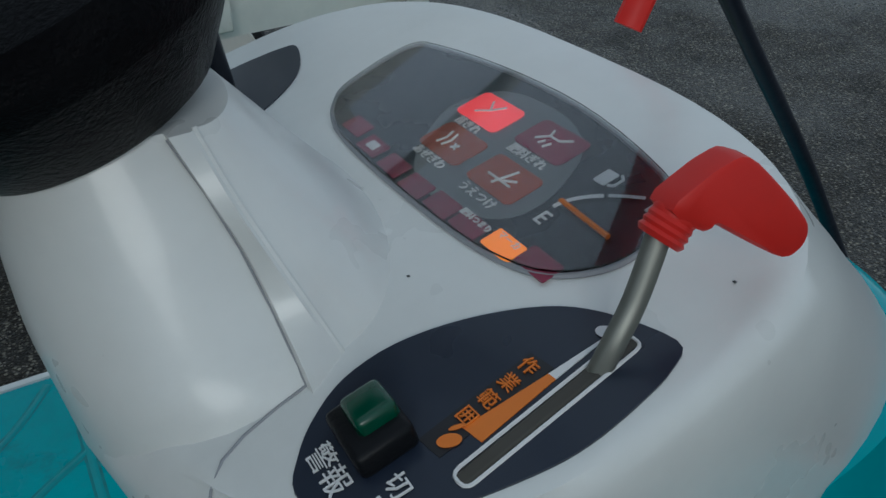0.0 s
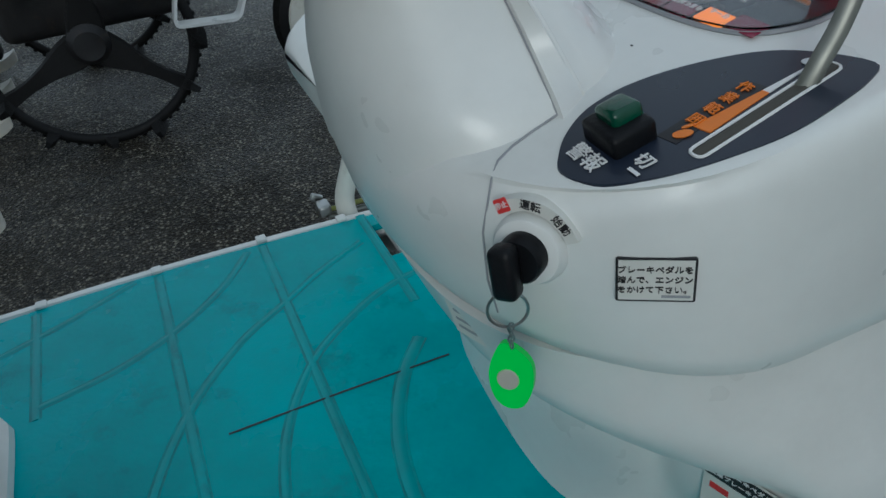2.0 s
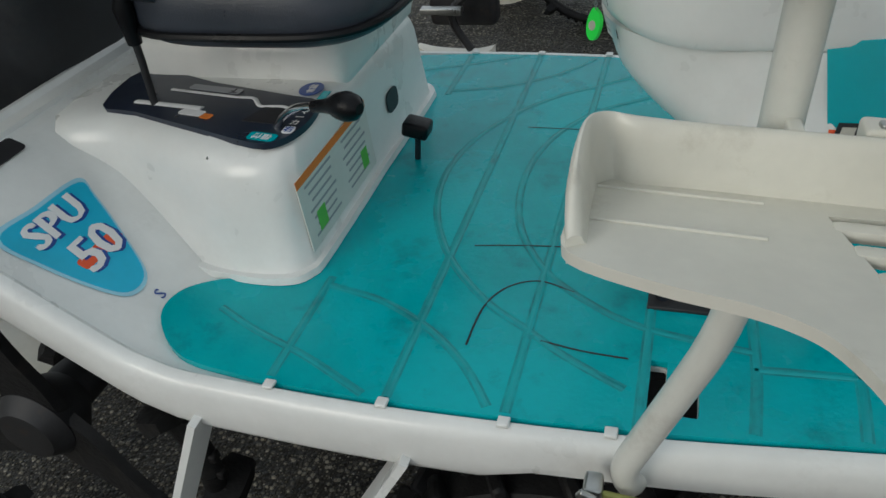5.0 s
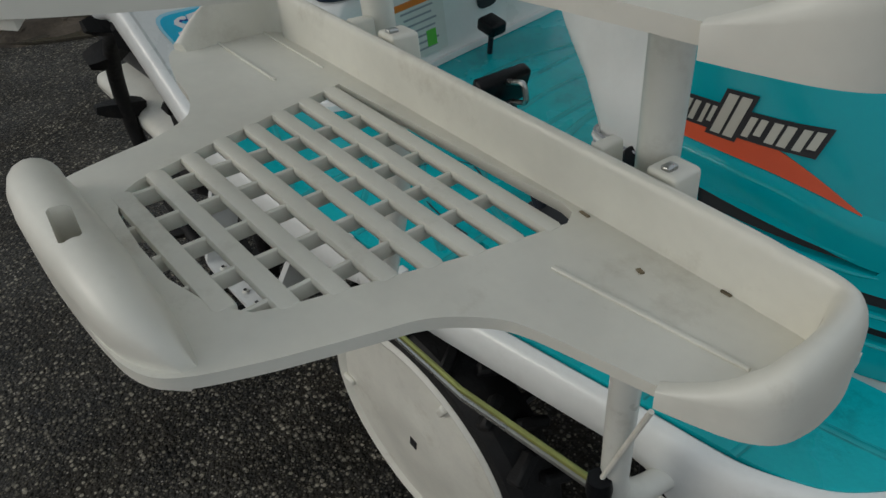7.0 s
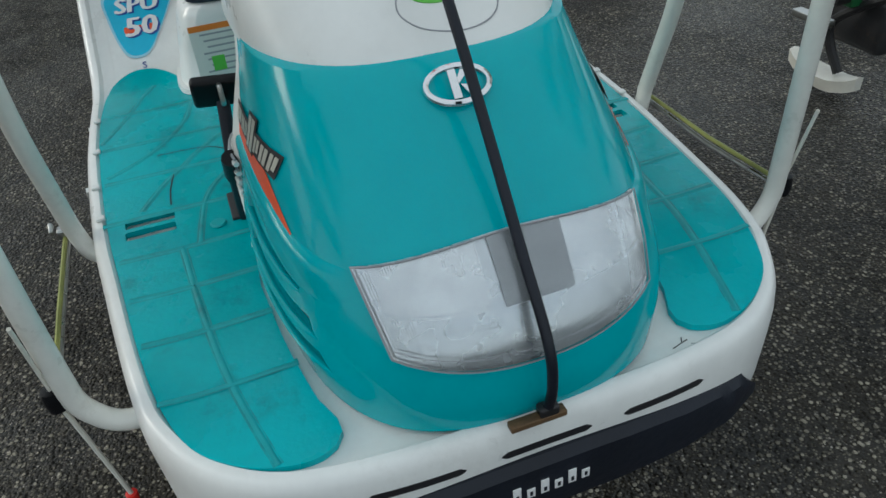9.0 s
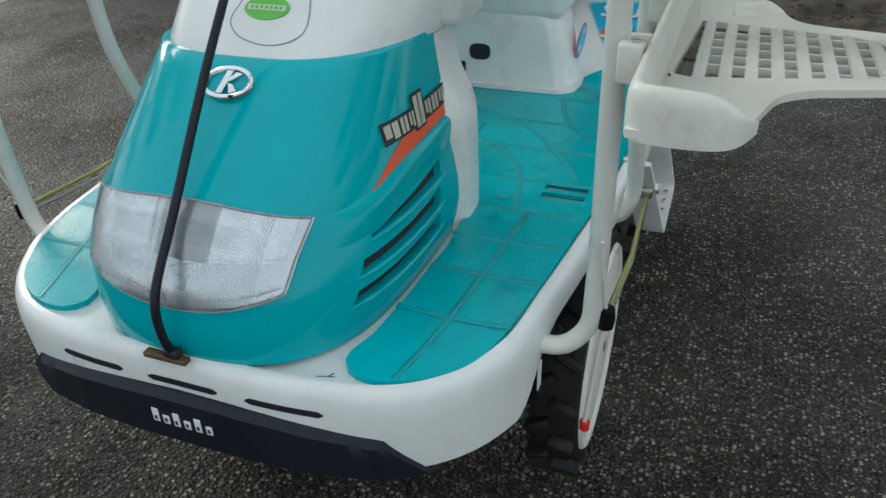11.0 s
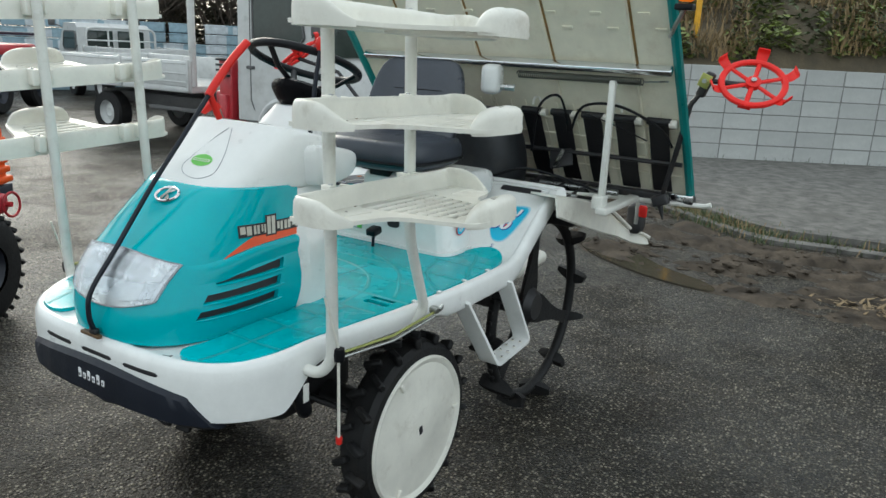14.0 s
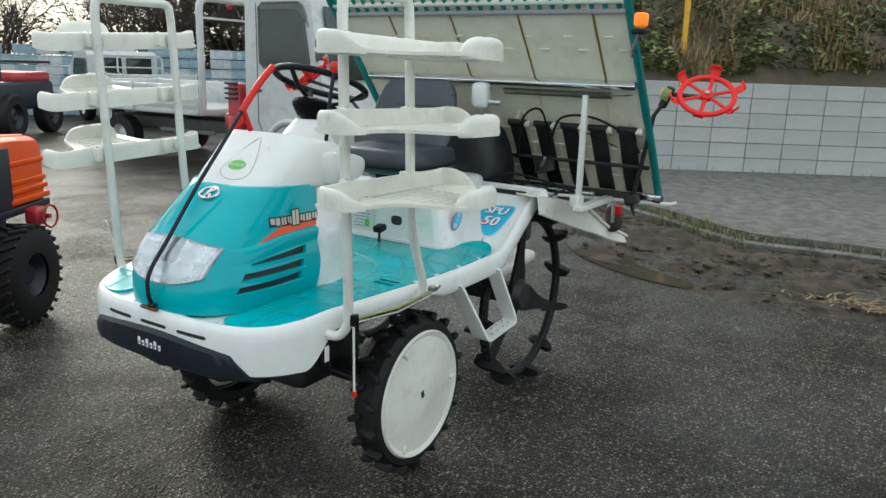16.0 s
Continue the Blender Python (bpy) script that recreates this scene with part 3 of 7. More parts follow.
# white column behind the hood: leg recess on the brake side
COL0 = [(0.27, 0.312), (0.20, 0.308), (0.135, 0.275), (0.103, 0.20), (0.092, 0.10), (0.091, 0.0), (0.103, -0.06), (0.128, -0.092), (0.165, -0.106), (0.198, -0.140), (0.214, -0.19), (0.222, -0.25), (0.235, -0.290), (0.27, -0.306)]


COL1 = COL0[:9] + [(0.166, -0.140), (0.178, -0.190), (0.197, -0.242), (0.194, -0.272), (0.27, -0.293)]


def column_ring(z, rear, pull, w):
    """Rings drawn from the floor plan towards the cowl's round plan."""
    k = ease(0.80, 0.88, z)
    base = catmull([V(a[0], a[1], 0).lerp(V(b[0], b[1], 0), k) for a, b in zip(COL0, COL1)], 4)
    out = []
    n = len(base) - 1
    for i, p in enumerate(base):
        a = math.pi * (0.5 + i / n)
        c, s = math.cos(a), math.sin(a)
        q = V(0.27 - (0.27 - rear) * abs(c) ** (2 / 2.9), math.copysign(abs(s) ** (2 / 2.9), s) * w, 0)
        m = p.lerp(q, pull)
        out.append(V(m.x, m.y, z))
    for x in (0.30, 0.34):
        hw = hood_side(z, x).y - 0.005
        out = [V(x, math.copysign(min(abs(out[0].y), hw), out[0].y), z)] + out + [V(x, math.copysign(min(abs(out[-1].y), hw), out[-1].y), z)]
    return out


column = part("column_cover", loft(fine_rings([column_ring(0.785, 0.09, 0, 0.3), column_ring(0.84, 0.09, 0, 0.3), column_ring(0.90, 0.088, 0.02, 0.285), column_ring(0.96, 0.060, 0.05, 0.283), column_ring(0.995, -0.060, 0.2, 0.2755), column_ring(1.02, -0.027, 0.5, 0.2695), column_ring(1.05, -0.005, 0.8, 0.262), column_ring(1.085, -0.004, 1, 0.2545),
                                    column_ring(1.12, -0.018, 1, 0.2470), column_ring(1.150, -0.030, 1, 0.2415)], 3)), WHITE, planter, "white moulded dashboard column")
for i in range(7):
    z = 0.866 + i * 0.0172
    row_ = catmull([V(0.2005, -0.216, z), V(0.1965, -0.243, z), V(0.1880, -0.268, z), V(0.1925, -0.283, z), V(0.212, -0.2905, z), V(0.236, -0.2945, z), V(0.272, -0.2950, z), V(0.290, -0.2925, z)], 4)
    part("louvre", tube(row_, 0.0052, 8, flat=0.8), WHITE, column)
    part("louvre_gap", tube([q + V(-0.0004, -0.0004, 0.0085) for q in row_], 0.0022, 6), GREYINK, column)

# cowl with the sloping dashboard on top


def cowl_ring(xf, xr, w, z=None, slope=None, nf=3.0, nr=2.1, N=72, mid=0.13):
    out = []
    for i in range(N):
        a = 2 * math.pi * i / N
        c, s = math.cos(a), math.sin(a)
        n = nf if c > 0 else nr
        x = mid + (xf - mid if c > 0 else mid - xr) * math.copysign(abs(c) ** (2 / n), c)
        y = w * math.copysign(abs(s) ** (2 / n), s)
        out.append(V(x, y, z if z is not None else slope(x, y)))
    return out


def dash_z(x, y=0.0):
    return 1.268 + 0.25 * x


cowl = part("cowl", loft([cowl_ring(0.50, -0.022, 0.244, 1.152), cowl_ring(0.500, -0.033, 0.2465, 1.158), cowl_ring(0.490, -0.040, 0.2465, 1.17), cowl_ring(0.457, -0.047, 0.246, 1.20), cowl_ring(0.415, -0.052, 0.245, slope=lambda x, y: min(1.235, dash_z(x) - 0.030)),
                          cowl_ring(0.372, -0.051, 0.244, slope=lambda x, y: min(1.272, dash_z(x) - 0.018)), cowl_ring(0.330, -0.047, 0.242, slope=lambda x, y: min(1.306, dash_z(x) - 0.009)), cowl_ring(0.298, -0.041, 0.2395, slope=lambda x, y: dash_z(x) - 0.004), cowl_ring(0.282, -0.032, 0.236, slope=lambda x, y: dash_z(x) - 0.0008, nr=2.4),
                          cowl_ring(0.268, -0.022, 0.231, slope=dash_z, nr=2.6), cowl_ring(0.18, 0.08, 0.06, slope=dash_z)]), WHITE, planter, "white dashboard cowl with small scuffs")
# shift gate housing standing out on the gear side
ear = []
for x, y0, y1, z0, z1 in ((0.222, 0.215, 0.240, 1.162, 1.262), (0.206, 0.215, 0.262, 1.156, 1.274), (0.190, 0.212, 0.277, 1.153, 1.277), (0.14, 0.21, 0.282, 1.152, 1.272), (0.09, 0.20, 0.282, 1.154, 1.264), (0.04, 0.17, 0.276, 1.163, 1.253), (0.0, 0.14, 0.264, 1.176, 1.242), (-0.025, 0.12, 0.248, 1.188, 1.232), (-0.037, 0.11, 0.232, 1.197, 1.222)):
    r_ = min(0.016, (y1 - y0) * 0.4)
    ear.append([V(x, y0, z0), V(x, y1 - r_, z0), V(x, y1 - r_ * 0.3, z0 + r_ * 0.3), V(x, y1, z0 + r_), V(x, y1, z1 - r_), V(x, y1 - r_ * 0.3, z1 - r_ * 0.3), V(x, y1 - r_, z1), V(x, y0, z1)])
part("shift_housing", loft(fine_rings(ear, 3)), WHITE, cowl, "white moulded housing beside the dashboard")
# steering column hump


def hump_ring(z, xr, a, b, xf, n=2.3, k=10):
    """Rear panel, raised strip and rounded flank of the hump at one height."""
    half = []
    for i in range(k + 1):
        t = math.pi / 2 * i / k
        half.append((a[0] - (a[0] - xr) * math.cos(t) ** (2 / n), a[1] * math.sin(t) ** (2 / n)))
    half += [(a[0] + 0.0008, a[1] - 0.0052), (b[0] - 0.003, b[1] - 0.0030), (b[0], b[1])]
    for i in range(1, k + 1):
        t = math.pi / 2 * i / k
        half.append((b[0] + (xf - b[0]) * math.sin(t) ** (2 / 2.0), b[1] * math.cos(t) ** (2 / 2.0)))
    return [V(x, y, z) for x, y in half] + [V(x, -y, z) for x, y in reversed(half[1:-1])]


hump = part("column_hump", loft(fine_rings([hump_ring(1.225, -0.0535, (0.040, -0.145), (0.066, -0.145), 0.165), hump_ring(1.255, -0.0555, (0.040, -0.137), (0.066, -0.131), 0.158), hump_ring(1.28, -0.057, (0.041, -0.127), (0.063, -0.122), 0.143), hump_ring(1.303, -0.0565, (0.039, -0.106), (0.055, -0.111), 0.120),
                                             hump_ring(1.328, -0.054, (0.035, -0.085), (0.046, -0.096), 0.098), hump_ring(1.350, -0.050, (0.028, -0.070), (0.039, -0.076), 0.080), hump_ring(1.374, -0.045, (0.020, -0.055), (0.033, -0.057), 0.060)])), WHITE, cowl)
# shut line of the rear knee panel
part("knee_panel_seam", tube([V(0.042, -0.1275, 1.2795), V(0.0268, -0.129, 1.2752), V(0.0103, -0.1325, 1.2711), V(-0.0013, -0.1377, 1.2681), V(-0.0093, -0.1460, 1.2638), V(-0.0142, -0.1501, 1.2523), V(-0.0178, -0.1498, 1.2351), V(-0.0158, -0.1482, 1.20), V(-0.0098, -0.1472, 1.172)], 0.0007, 6), GREYINK, cowl)

part("strip_seam", tube([V(0.0205, -0.0575, 1.372), V(0.0285, -0.0715, 1.3503), V(0.0348, -0.0853, 1.3283), V(0.0388, -0.1050, 1.3045), V(0.0410, -0.1275, 1.2795)], 0.0007, 6), GREYINK, cowl)
for s in (-1, 1):
    part("hump_ridge", tube(catmull([V(0.0325, s * 0.0565, 1.374), V(0.0385, s * 0.0755, 1.350), V(0.0455, s * 0.0955, 1.328), V(0.0545, s * 0.1105, 1.303), V(0.0625, s * 0.1215, 1.281)], 4), 0.0017, 8), WHITE, cowl)

DX, DY = V(1, 0, 0.25).normalized(), V(0, 1, 0)


def on_dash(x, y, turn=0.0, up=0.0):
    """A pose on the dashboard: its x runs to the right hand of the driver."""
    m = face((x, y, dash_z(x) + up), -DY, DX)
    return m @ pose(0, 0, 0, 0, 0, turn)


def dash_plate(name, pts, up, thick, material, label="", parent=None):
    pts = [(p.x, p.y) for p in catmull([V(x, y, 0) for x, y in pts], 4, True)]
    return part(name, slab(pts, lambda x, y: dash_z(x) + up - thick, lambda x, y: dash_z(x) + up), material, parent or cowl, label)


DISPLAY = [(0.140, 0.050), (0.150, 0.075), (0.170, 0.092), (0.222, 0.100), (0.236, 0.075), (0.246, 0.0), (0.245, -0.075), (0.228, -0.150), (0.208, -0.164), (0.187, -0.168), (0.169, -0.164), (0.152, -0.150), (0.143, -0.128), (0.138, -0.092), (0.136, -0.029), (0.137, 0.02)]
display = dash_plate("display", DISPLAY, 0.001, 0.006, SCREEND, "dark instrument display with one lit red and one lit orange lamp")
seal_path = [V(p.x, p.y, dash_z(p.x) + 0.001) for p in catmull([V(x, y, 0) for x, y in DISPLAY + DISPLAY[:1]], 4)]
part("display_rim", tube(seal_path, 0.0016, 6), GREYINK, display)
cover = dash_plate("display_cover", DISPLAY, 0.0045, 0.0012, DISPGLASS, "clear glossy cover", display)
cover.visible_shadow = False
dash_plate("grey_field", [(0.146, -0.045), (0.148, -0.075), (0.160, -0.103), (0.186, -0.108), (0.222, -0.090), (0.236, -0.055), (0.232, -0.010), (0.212, 0.006), (0.190, 0.004), (0.160, -0.018)], 0.0016, 0.0006, SCREENG, "", display)
for (x, y), m_, in (((0.211, -0.019), LAMPRED), ((0.215, -0.072), MAGENTA), ((0.179, -0.028), BROWNRED), ((0.179, -0.078), BROWNRED)):
    part("warning_lamp", pad(rect(0.040, 0.025, 0.004), on_dash(x, y, 0, 0.0018), 0.0006), m_, display)
for i, (x, y) in enumerate(((0.150, 0.037), (0.146, 0.009), (0.145, -0.019), (0.144, -0.046), (0.145, -0.071), (0.146, -0.095), (0.149, -0.120), (0.153, -0.142))):
    part("pilot_lamp", pad(rect(0.0215, 0.013, 0.001), on_dash(x, y, 0, 0.0018), 0.0006), LAMPORANGE if i == 6 else MAGENTA, display)
icon = {0: [[(-0.008, -0.006), (0, 0.0), (0.006, 0.008)], [(0, 0), (-0.006, 0.007)]], 1: [[(-0.010, -0.004), (-0.004, 0.002), (0.004, 0.002), (0.010, 0.007)], [(-0.006, 0.007), (-0.004, 0.002)], [(-0.003, -0.002), (-0.005, -0.006)], [(0.002, -0.002), (0.0, -0.007)]],
        2: [[(-0.009, 0.006), (-0.007, 0.0), (-0.009, -0.006)], [(-0.004, 0.006), (-0.002, 0.0), (-0.004, -0.006)], [(0.003, -0.004), (0.007, 0.0)], [(0.003, 0.0), (0.007, -0.004)]], 3: [[(-0.010, -0.003), (0.009, -0.003)], [(-0.002, -0.007), (0.003, 0.008)], [(0.002, -0.002), (0.009, 0.002)]]}
for k, (x, y) in enumerate(((0.211, -0.019), (0.215, -0.072), (0.179, -0.028), (0.179, -0.078))):
    for line in icon[k]:
        part("pictogram", turned(tube([V(a, b, 0) for a, b in line], 0.0008, 5), on_dash(x, y, 0, 0.0028)), WHITEINK, display)
for txt, x, y in (("苗きれ", 0.1945, -0.0195), ("肥料ぎれ", 0.198, -0.072), ("あぜぎわ", 0.1625, -0.028), ("うえつけ", 0.1615, -0.078)):
    part("lettering", written(txt, 0.0078, on_dash(x, y, 0, 0.0022)), WHITEINK, display)
part("lettering", written("肥料つまり", 0.0050, on_dash(0.1495, -0.0955, 0, 0.0028)), WHITEINK, display)
part("lettering", written("マーカ", 0.0055, on_dash(0.152, -0.120, 0, 0.0028)), WHITEINK, display)
part("lettering", written("E", 0.013, on_dash(0.173, -0.118, 0, 0.0022)), WHITEINK, display)
part("lettering", written("F", 0.013, on_dash(0.212, -0.152, 0, 0.0022)), WHITEINK, display)
part("battery_mark", pad(rect(0.009, 0.006), on_dash(0.146, 0.009, 0, 0.0024), 0.0005), WHITEINK, display)
part("pump_mark", pad(rect(0.008, 0.011, 0.001), on_dash(0.213, -0.118, 0, 0.0022), 0.0005), WHITEINK, display)
part("pump_hose", turned(tube([V(0.005, -0.004, 0), V(0.008, -0.002, 0), V(0.008, 0.004, 0), V(0.005, 0.006, 0)], 0.0008, 5), on_dash(0.213, -0.118, 0, 0.0024)), WHITEINK, display)
for a0, a1 in ((0.182, 0.203), (0.2045, 0.2145)):
    arc = []
    for k in range(8):
        x = a0 + (a1 - a0) * k / 7
        y = -0.1165 - 0.0275 * ((x - 0.181) / 0.033) ** 2 + 0.001
        arc.append(V(x, y, dash_z(x) + 0.0022))
    part("gauge_arc", tube(arc, 0.0014, 5, flat=0.4), WHITEINK, display)
part("needle", tube([V(0.1845, -0.152, dash_z(0.1845) + 0.0030), V(0.1868, -0.115, dash_z(0.1868) + 0.0030)], 0.0016, 6), ORANGE, display, "orange fuel needle")

NAVYP = [(0.0165, -0.172), (0.024, -0.158), (0.036, -0.146), (0.055, -0.136), (0.081, -0.135), (0.111, -0.145), (0.139, -0.163), (0.155, -0.184), (0.165, -0.215), (0.154, -0.2235), (0.133, -0.227), (0.110, -0.228), (0.090, -0.225), (0.060, -0.216), (0.038, -0.205), (0.023, -0.192)]


def lever_panel(s):
    """The dark oval panel beside the column, with a slotted lever."""
    flip = [(x, y * s) for x, y in NAVYP] if s > 0 else [(x + 0.006, -y - 0.028) for x, y in NAVYP]
    return dash_plate("lever_panel", flip, 0.0012, 0.004, NAVY, "navy blue oval lever panel")


panel_r, panel_l = lever_panel(1), lever_panel(-1)


def slot_frame(x0, y0, x1, y1, w):
    c0, c1 = V(x0, y0, dash_z(x0) + 0.0016), V(x1, y1, dash_z(x1) + 0.0012)
    d = (c1 - c0).normalized()
    n = V(-d.y, d.x, 0).normalized() * w
    return rounded([c0 + (c1 - c0) * 0.5 + n, c1 + n, c1 - n, c0 - n, c0 + n, c0 + (c1 - c0) * 0.5 + n], 0.004, 3)


TRENCH = mat("slot_floor", (0.06, 0.055, 0.045), 0.6, var=0.2)
part("slot_frame", tube(slot_frame(0.066, -0.2095, 0.154, -0.203, 0.0045), 0.0009, 6), WHITEINK, panel_r, "white rimmed lever slot")
part("slot_floor", tube([V(0.067, -0.2095, dash_z(0.067) + 0.0002), V(0.153, -0.203, dash_z(0.153) + 0.0002)], 0.0045, 6, flat=0.5), TRENCH, panel_r)
wedge = [(0.0795, -0.1915), (0.0815, -0.2015), (0.119, -0.1975), (0.1185, -0.1935)]
part("work_range_wedge", slab(wedge, lambda x, y: dash_z(x) + 0.001, lambda x, y: dash_z(x) + 0.0018), ORANGE, panel_r)
wedge = [(0.119, -0.1975), (0.1185, -0.1935), (0.146, -0.1945), (0.146, -0.1955)]
part("speed_wedge", slab(wedge, lambda x, y: dash_z(x) + 0.001, lambda x, y: dash_z(x) + 0.0018), WHITEINK, panel_r)
part("label_field", slab([(0.064, -0.184), (0.066, -0.1965), (0.122, -0.1925), (0.120, -0.180)], lambda x, y: dash_z(x) + 0.001, lambda x, y: dash_z(x) + 0.0015), BLACKINK, panel_r)
for ch, x, y in (("作", 0.1145, -0.1855), ("業", 0.104, -0.1865), ("範", 0.0935, -0.1875), ("囲", 0.083, -0.1885)):
    part("lettering", written(ch, 0.0085, on_dash(x, y, 4, 0.0022)), ORANGE, panel_r)
part("hare_mark", pad(oval(0.010, 0.006), on_dash(0.0725, -0.193, 60, 0.0018), 0.0005), ORANGE, panel_r)
part("hare_ear", pad(oval(0.007, 0.002), on_dash(0.078, -0.190, 70, 0.0018), 0.0005), ORANGE, panel_r)
part("tortoise_mark", pad(oval(0.009, 0.006), on_dash(0.148, -0.193, 30, 0.0018), 0.0005), WHITEINK, panel_r)
part("lettering", written("警報", 0.0125, on_dash(0.030, -0.1725, 0, 0.0022)), WHITEINK, panel_r)
part("lettering", written("切", 0.0105, on_dash(0.0475, -0.1965, 0, 0.0022)), WHITEINK, panel_r)
part("tick_mark", pad(rect(0.002, 0.008), on_dash(0.040, -0.1995, 90, 0.002), 0.0005), WHITEINK, panel_r)
switch = part("alarm_switch", turned(rbox((0, 0, 0.005), (0.030, 0.026, 0.014), 0.003), on_dash(0.052, -0.171, 0, 0.001)), BLACK, panel_r, "black rocker switch")
part("switch_cap", turned(rbox((0, 0, 0.012), (0.019, 0.018, 0.012), 0.003, (0, -8, 0)), on_dash(0.055, -0.1685, 0, 0.001)), DARKGREEN, switch, "dark green translucent cap")

LEVERSTEEL = mat("dull_zinc", (0.24, 0.245, 0.22), 0.42, metal=0.6, var=0.15)

# throttle lever with a red grip, and its twin on the other side


def dash_lever(s, lean):
    y = -0.2055 * s
    stem = catmull([V(0.131, y, dash_z(0.131) - 0.004), V(0.139, y, dash_z(0.139) + 0.010), V(0.150, y + 0.002 * s, dash_z(0.15) + 0.024), V(0.162, y + 0.006 * s, dash_z(0.16) + 0.046)], 6)
    lever = part("throttle_lever", tube(stem, 0.0050, 10, flat=0.45), LEVERSTEEL, planter, "bent steel lever with red grip")
    d = V(0.62, 0.0, 0.78).normalized()
    base = V(0.161, y + 0.005 * s, dash_z(0.161) + 0.044)
    m = face(base, V(0.74, -0.25 * s, -0.60), d) @ Matrix.Diagonal((1.02, 0.84, 0.84, 1))
    for i in range(4):
        part("grip_ring", turned(lathe([(0, -0.001), (0.0090, -0.001), (0.0105 - i * 0.0003, 0.0015), (0.0090, 0.004), (0, 0.004)], seg=20), m @ pose(0, 0.0035 * i, 0, -90, 0, 0)), RED, lever)
    outline = [(-0.009, 0.012), (-0.005, 0.030), (0.0, 0.042), (0.007, 0.050), (0.026, 0.0485), (0.046, 0.0445), (0.055, 0.040), (0.0575, 0.031), (0.052, 0.0225), (0.032, 0.0195), (0.012, 0.0175), (0.009, 0.012)]
    o2 = [(p.x, p.y) for p in catmull([V(a, b, 0) for a, b in outline], 3, True)]
    bm = bmesh.new()
    rings = []
    for zz, sc in ((-0.0100, 0.86), (-0.0086, 0.97), (0, 1.0), (0.0086, 0.97), (0.0100, 0.86)):
        rings.append([V(0.012 + (a - 0.012) * sc, 0.031 + (b - 0.031) * sc, zz) for a, b in o2])
    part("grip", turned(loft(rings, bm=bm), m), RED, lever, "moulded red plastic grip")
    return lever


dash_lever(1, 0)
stem = part("shift_lever", tube(catmull([V(0.105, 0.160, dash_z(0.1)), V(0.098, 0.165, 1.36), V(0.090, 0.172, 1.47), V(0.075, 0.178, 1.56)], 5), 0.0075, 10), BUMPER, planter, "black hand lever with red knob")
part("knob", lathe([(0, -0.022), (0.012, -0.02), (0.018, -0.005), (0.017, 0.010), (0.010, 0.020), (0, 0.022)], (0.072, 0.178, 1.58), seg=20), RED, stem, "red knob")

# ignition key and its labels on the rounded side of the cowl
km = face((-0.0035, -0.1750, 1.2345), V(0.6, -0.8, 0), V(0.10, 0.075, 0.97)) @ Matrix.Diagonal((0.78, 0.78, 0.78, 1))
part("key_recess", turned(lathe([(0, 0.007), (0.0185, 0.007), (0.0235, 0.0055), (0.0262, 0.001), (0.028, -0.012)], seg=40), km), WHITE, cowl)
key_cyl = part("key_switch", turned(lathe([(0, 0.004), (0.0168, 0.004), (0.0168, 0.018), (0.0150, 0.021), (0, 0.021)], seg=28), km), BLACK, cowl, "black ignition switch with key")
key = part("key_head", turned(rbox((-0.004, -0.004, 0.028), (0.018, 0.038, 0.017), 0.005, (0, 0, 10)), km), BLACK, key_cyl, "black plastic key head")
kp = km @ V(-0.004, -0.024, 0.024)
part("key_ring", tube([kp + V(0.010 * math.cos(a), -0.004 * math.cos(a), -0.010 + 0.012 * math.sin(a)) for a in (2 * math.pi * i / 24 for i in range(25))], 0.0009, 6), STEEL, key)
for i in range(4):
    c = kp + V(0.001, -0.001, -0.022 - i * 0.0042)
    ph = i % 2
    part("chain_link", tube([c + V(0.0018 * math.cos(a) * (1 - ph), 0.0018 * math.cos(a) * ph, 0.0030 * math.sin(a)) for a in (2 * math.pi * j / 10 for j in range(11))], 0.0006, 5), STEEL, key)
tag_m = face(kp + V(0.000, -0.002, -0.056), V(0.75, -0.6, 0.25), V(0.15, 0.2, 0.95))
part("key_tag", turned(slab([(p.x, p.y) for p in catmull([V(-0.003, 0.019, 0), V(0.004, 0.019, 0), V(0.013, 0.008, 0), V(0.012, -0.006, 0), V(0.004, -0.019, 0), V(-0.006, -0.020, 0), V(-0.0125, -0.012, 0), V(-0.012, 0.004, 0)], 4, True)], -0.0025, 0.0025), tag_m), GREENP, key, "bright green key tag")
part("tag_disc", turned(lathe([(0, 0.0025), (0.0065, 0.0025), (0.006, 0.0034), (0, 0.0034)], seg=20), tag_m @ pose(-0.002, -0.002, 0)), SILVERINK, key)
for txt, a in (("運転", 88), ("始動", 48)):
    ar = radians(a)
    part("lettering", turned(written(txt, 0.0075, pose(0, 0, 0)), km @ pose(0.034 * math.cos(ar), 0.034 * math.sin(ar), 0.0047, 0, 0, a - 90)), BLACKINK, cowl)
part("label_band", turned(slab([(0.0385 * math.cos(radians(a)), 0.0385 * math.sin(radians(a))) for a in range(25, 130, 8)] + [(0.030 * math.cos(radians(a)), 0.030 * math.sin(radians(a))) for a in range(129, 24, -8)], -0.006, 0.0042), km), PAPER, cowl)
ar = radians(122)
part("stop_mark", turned(pad(rect(0.010, 0.010, 0.001), pose(0, 0, 0), 0.0006), km @ pose(0.0355 * math.cos(ar), 0.0355 * math.sin(ar), 0.0043, 0, 0, 30)), REDINK, cowl)
part("lettering", turned(written("停止", 0.0050, pose(0, 0, 0)), km @ pose(0.0355 * math.cos(ar), 0.0355 * math.sin(ar), 0.0053, 0, 0, 30)), WHITEINK, cowl)

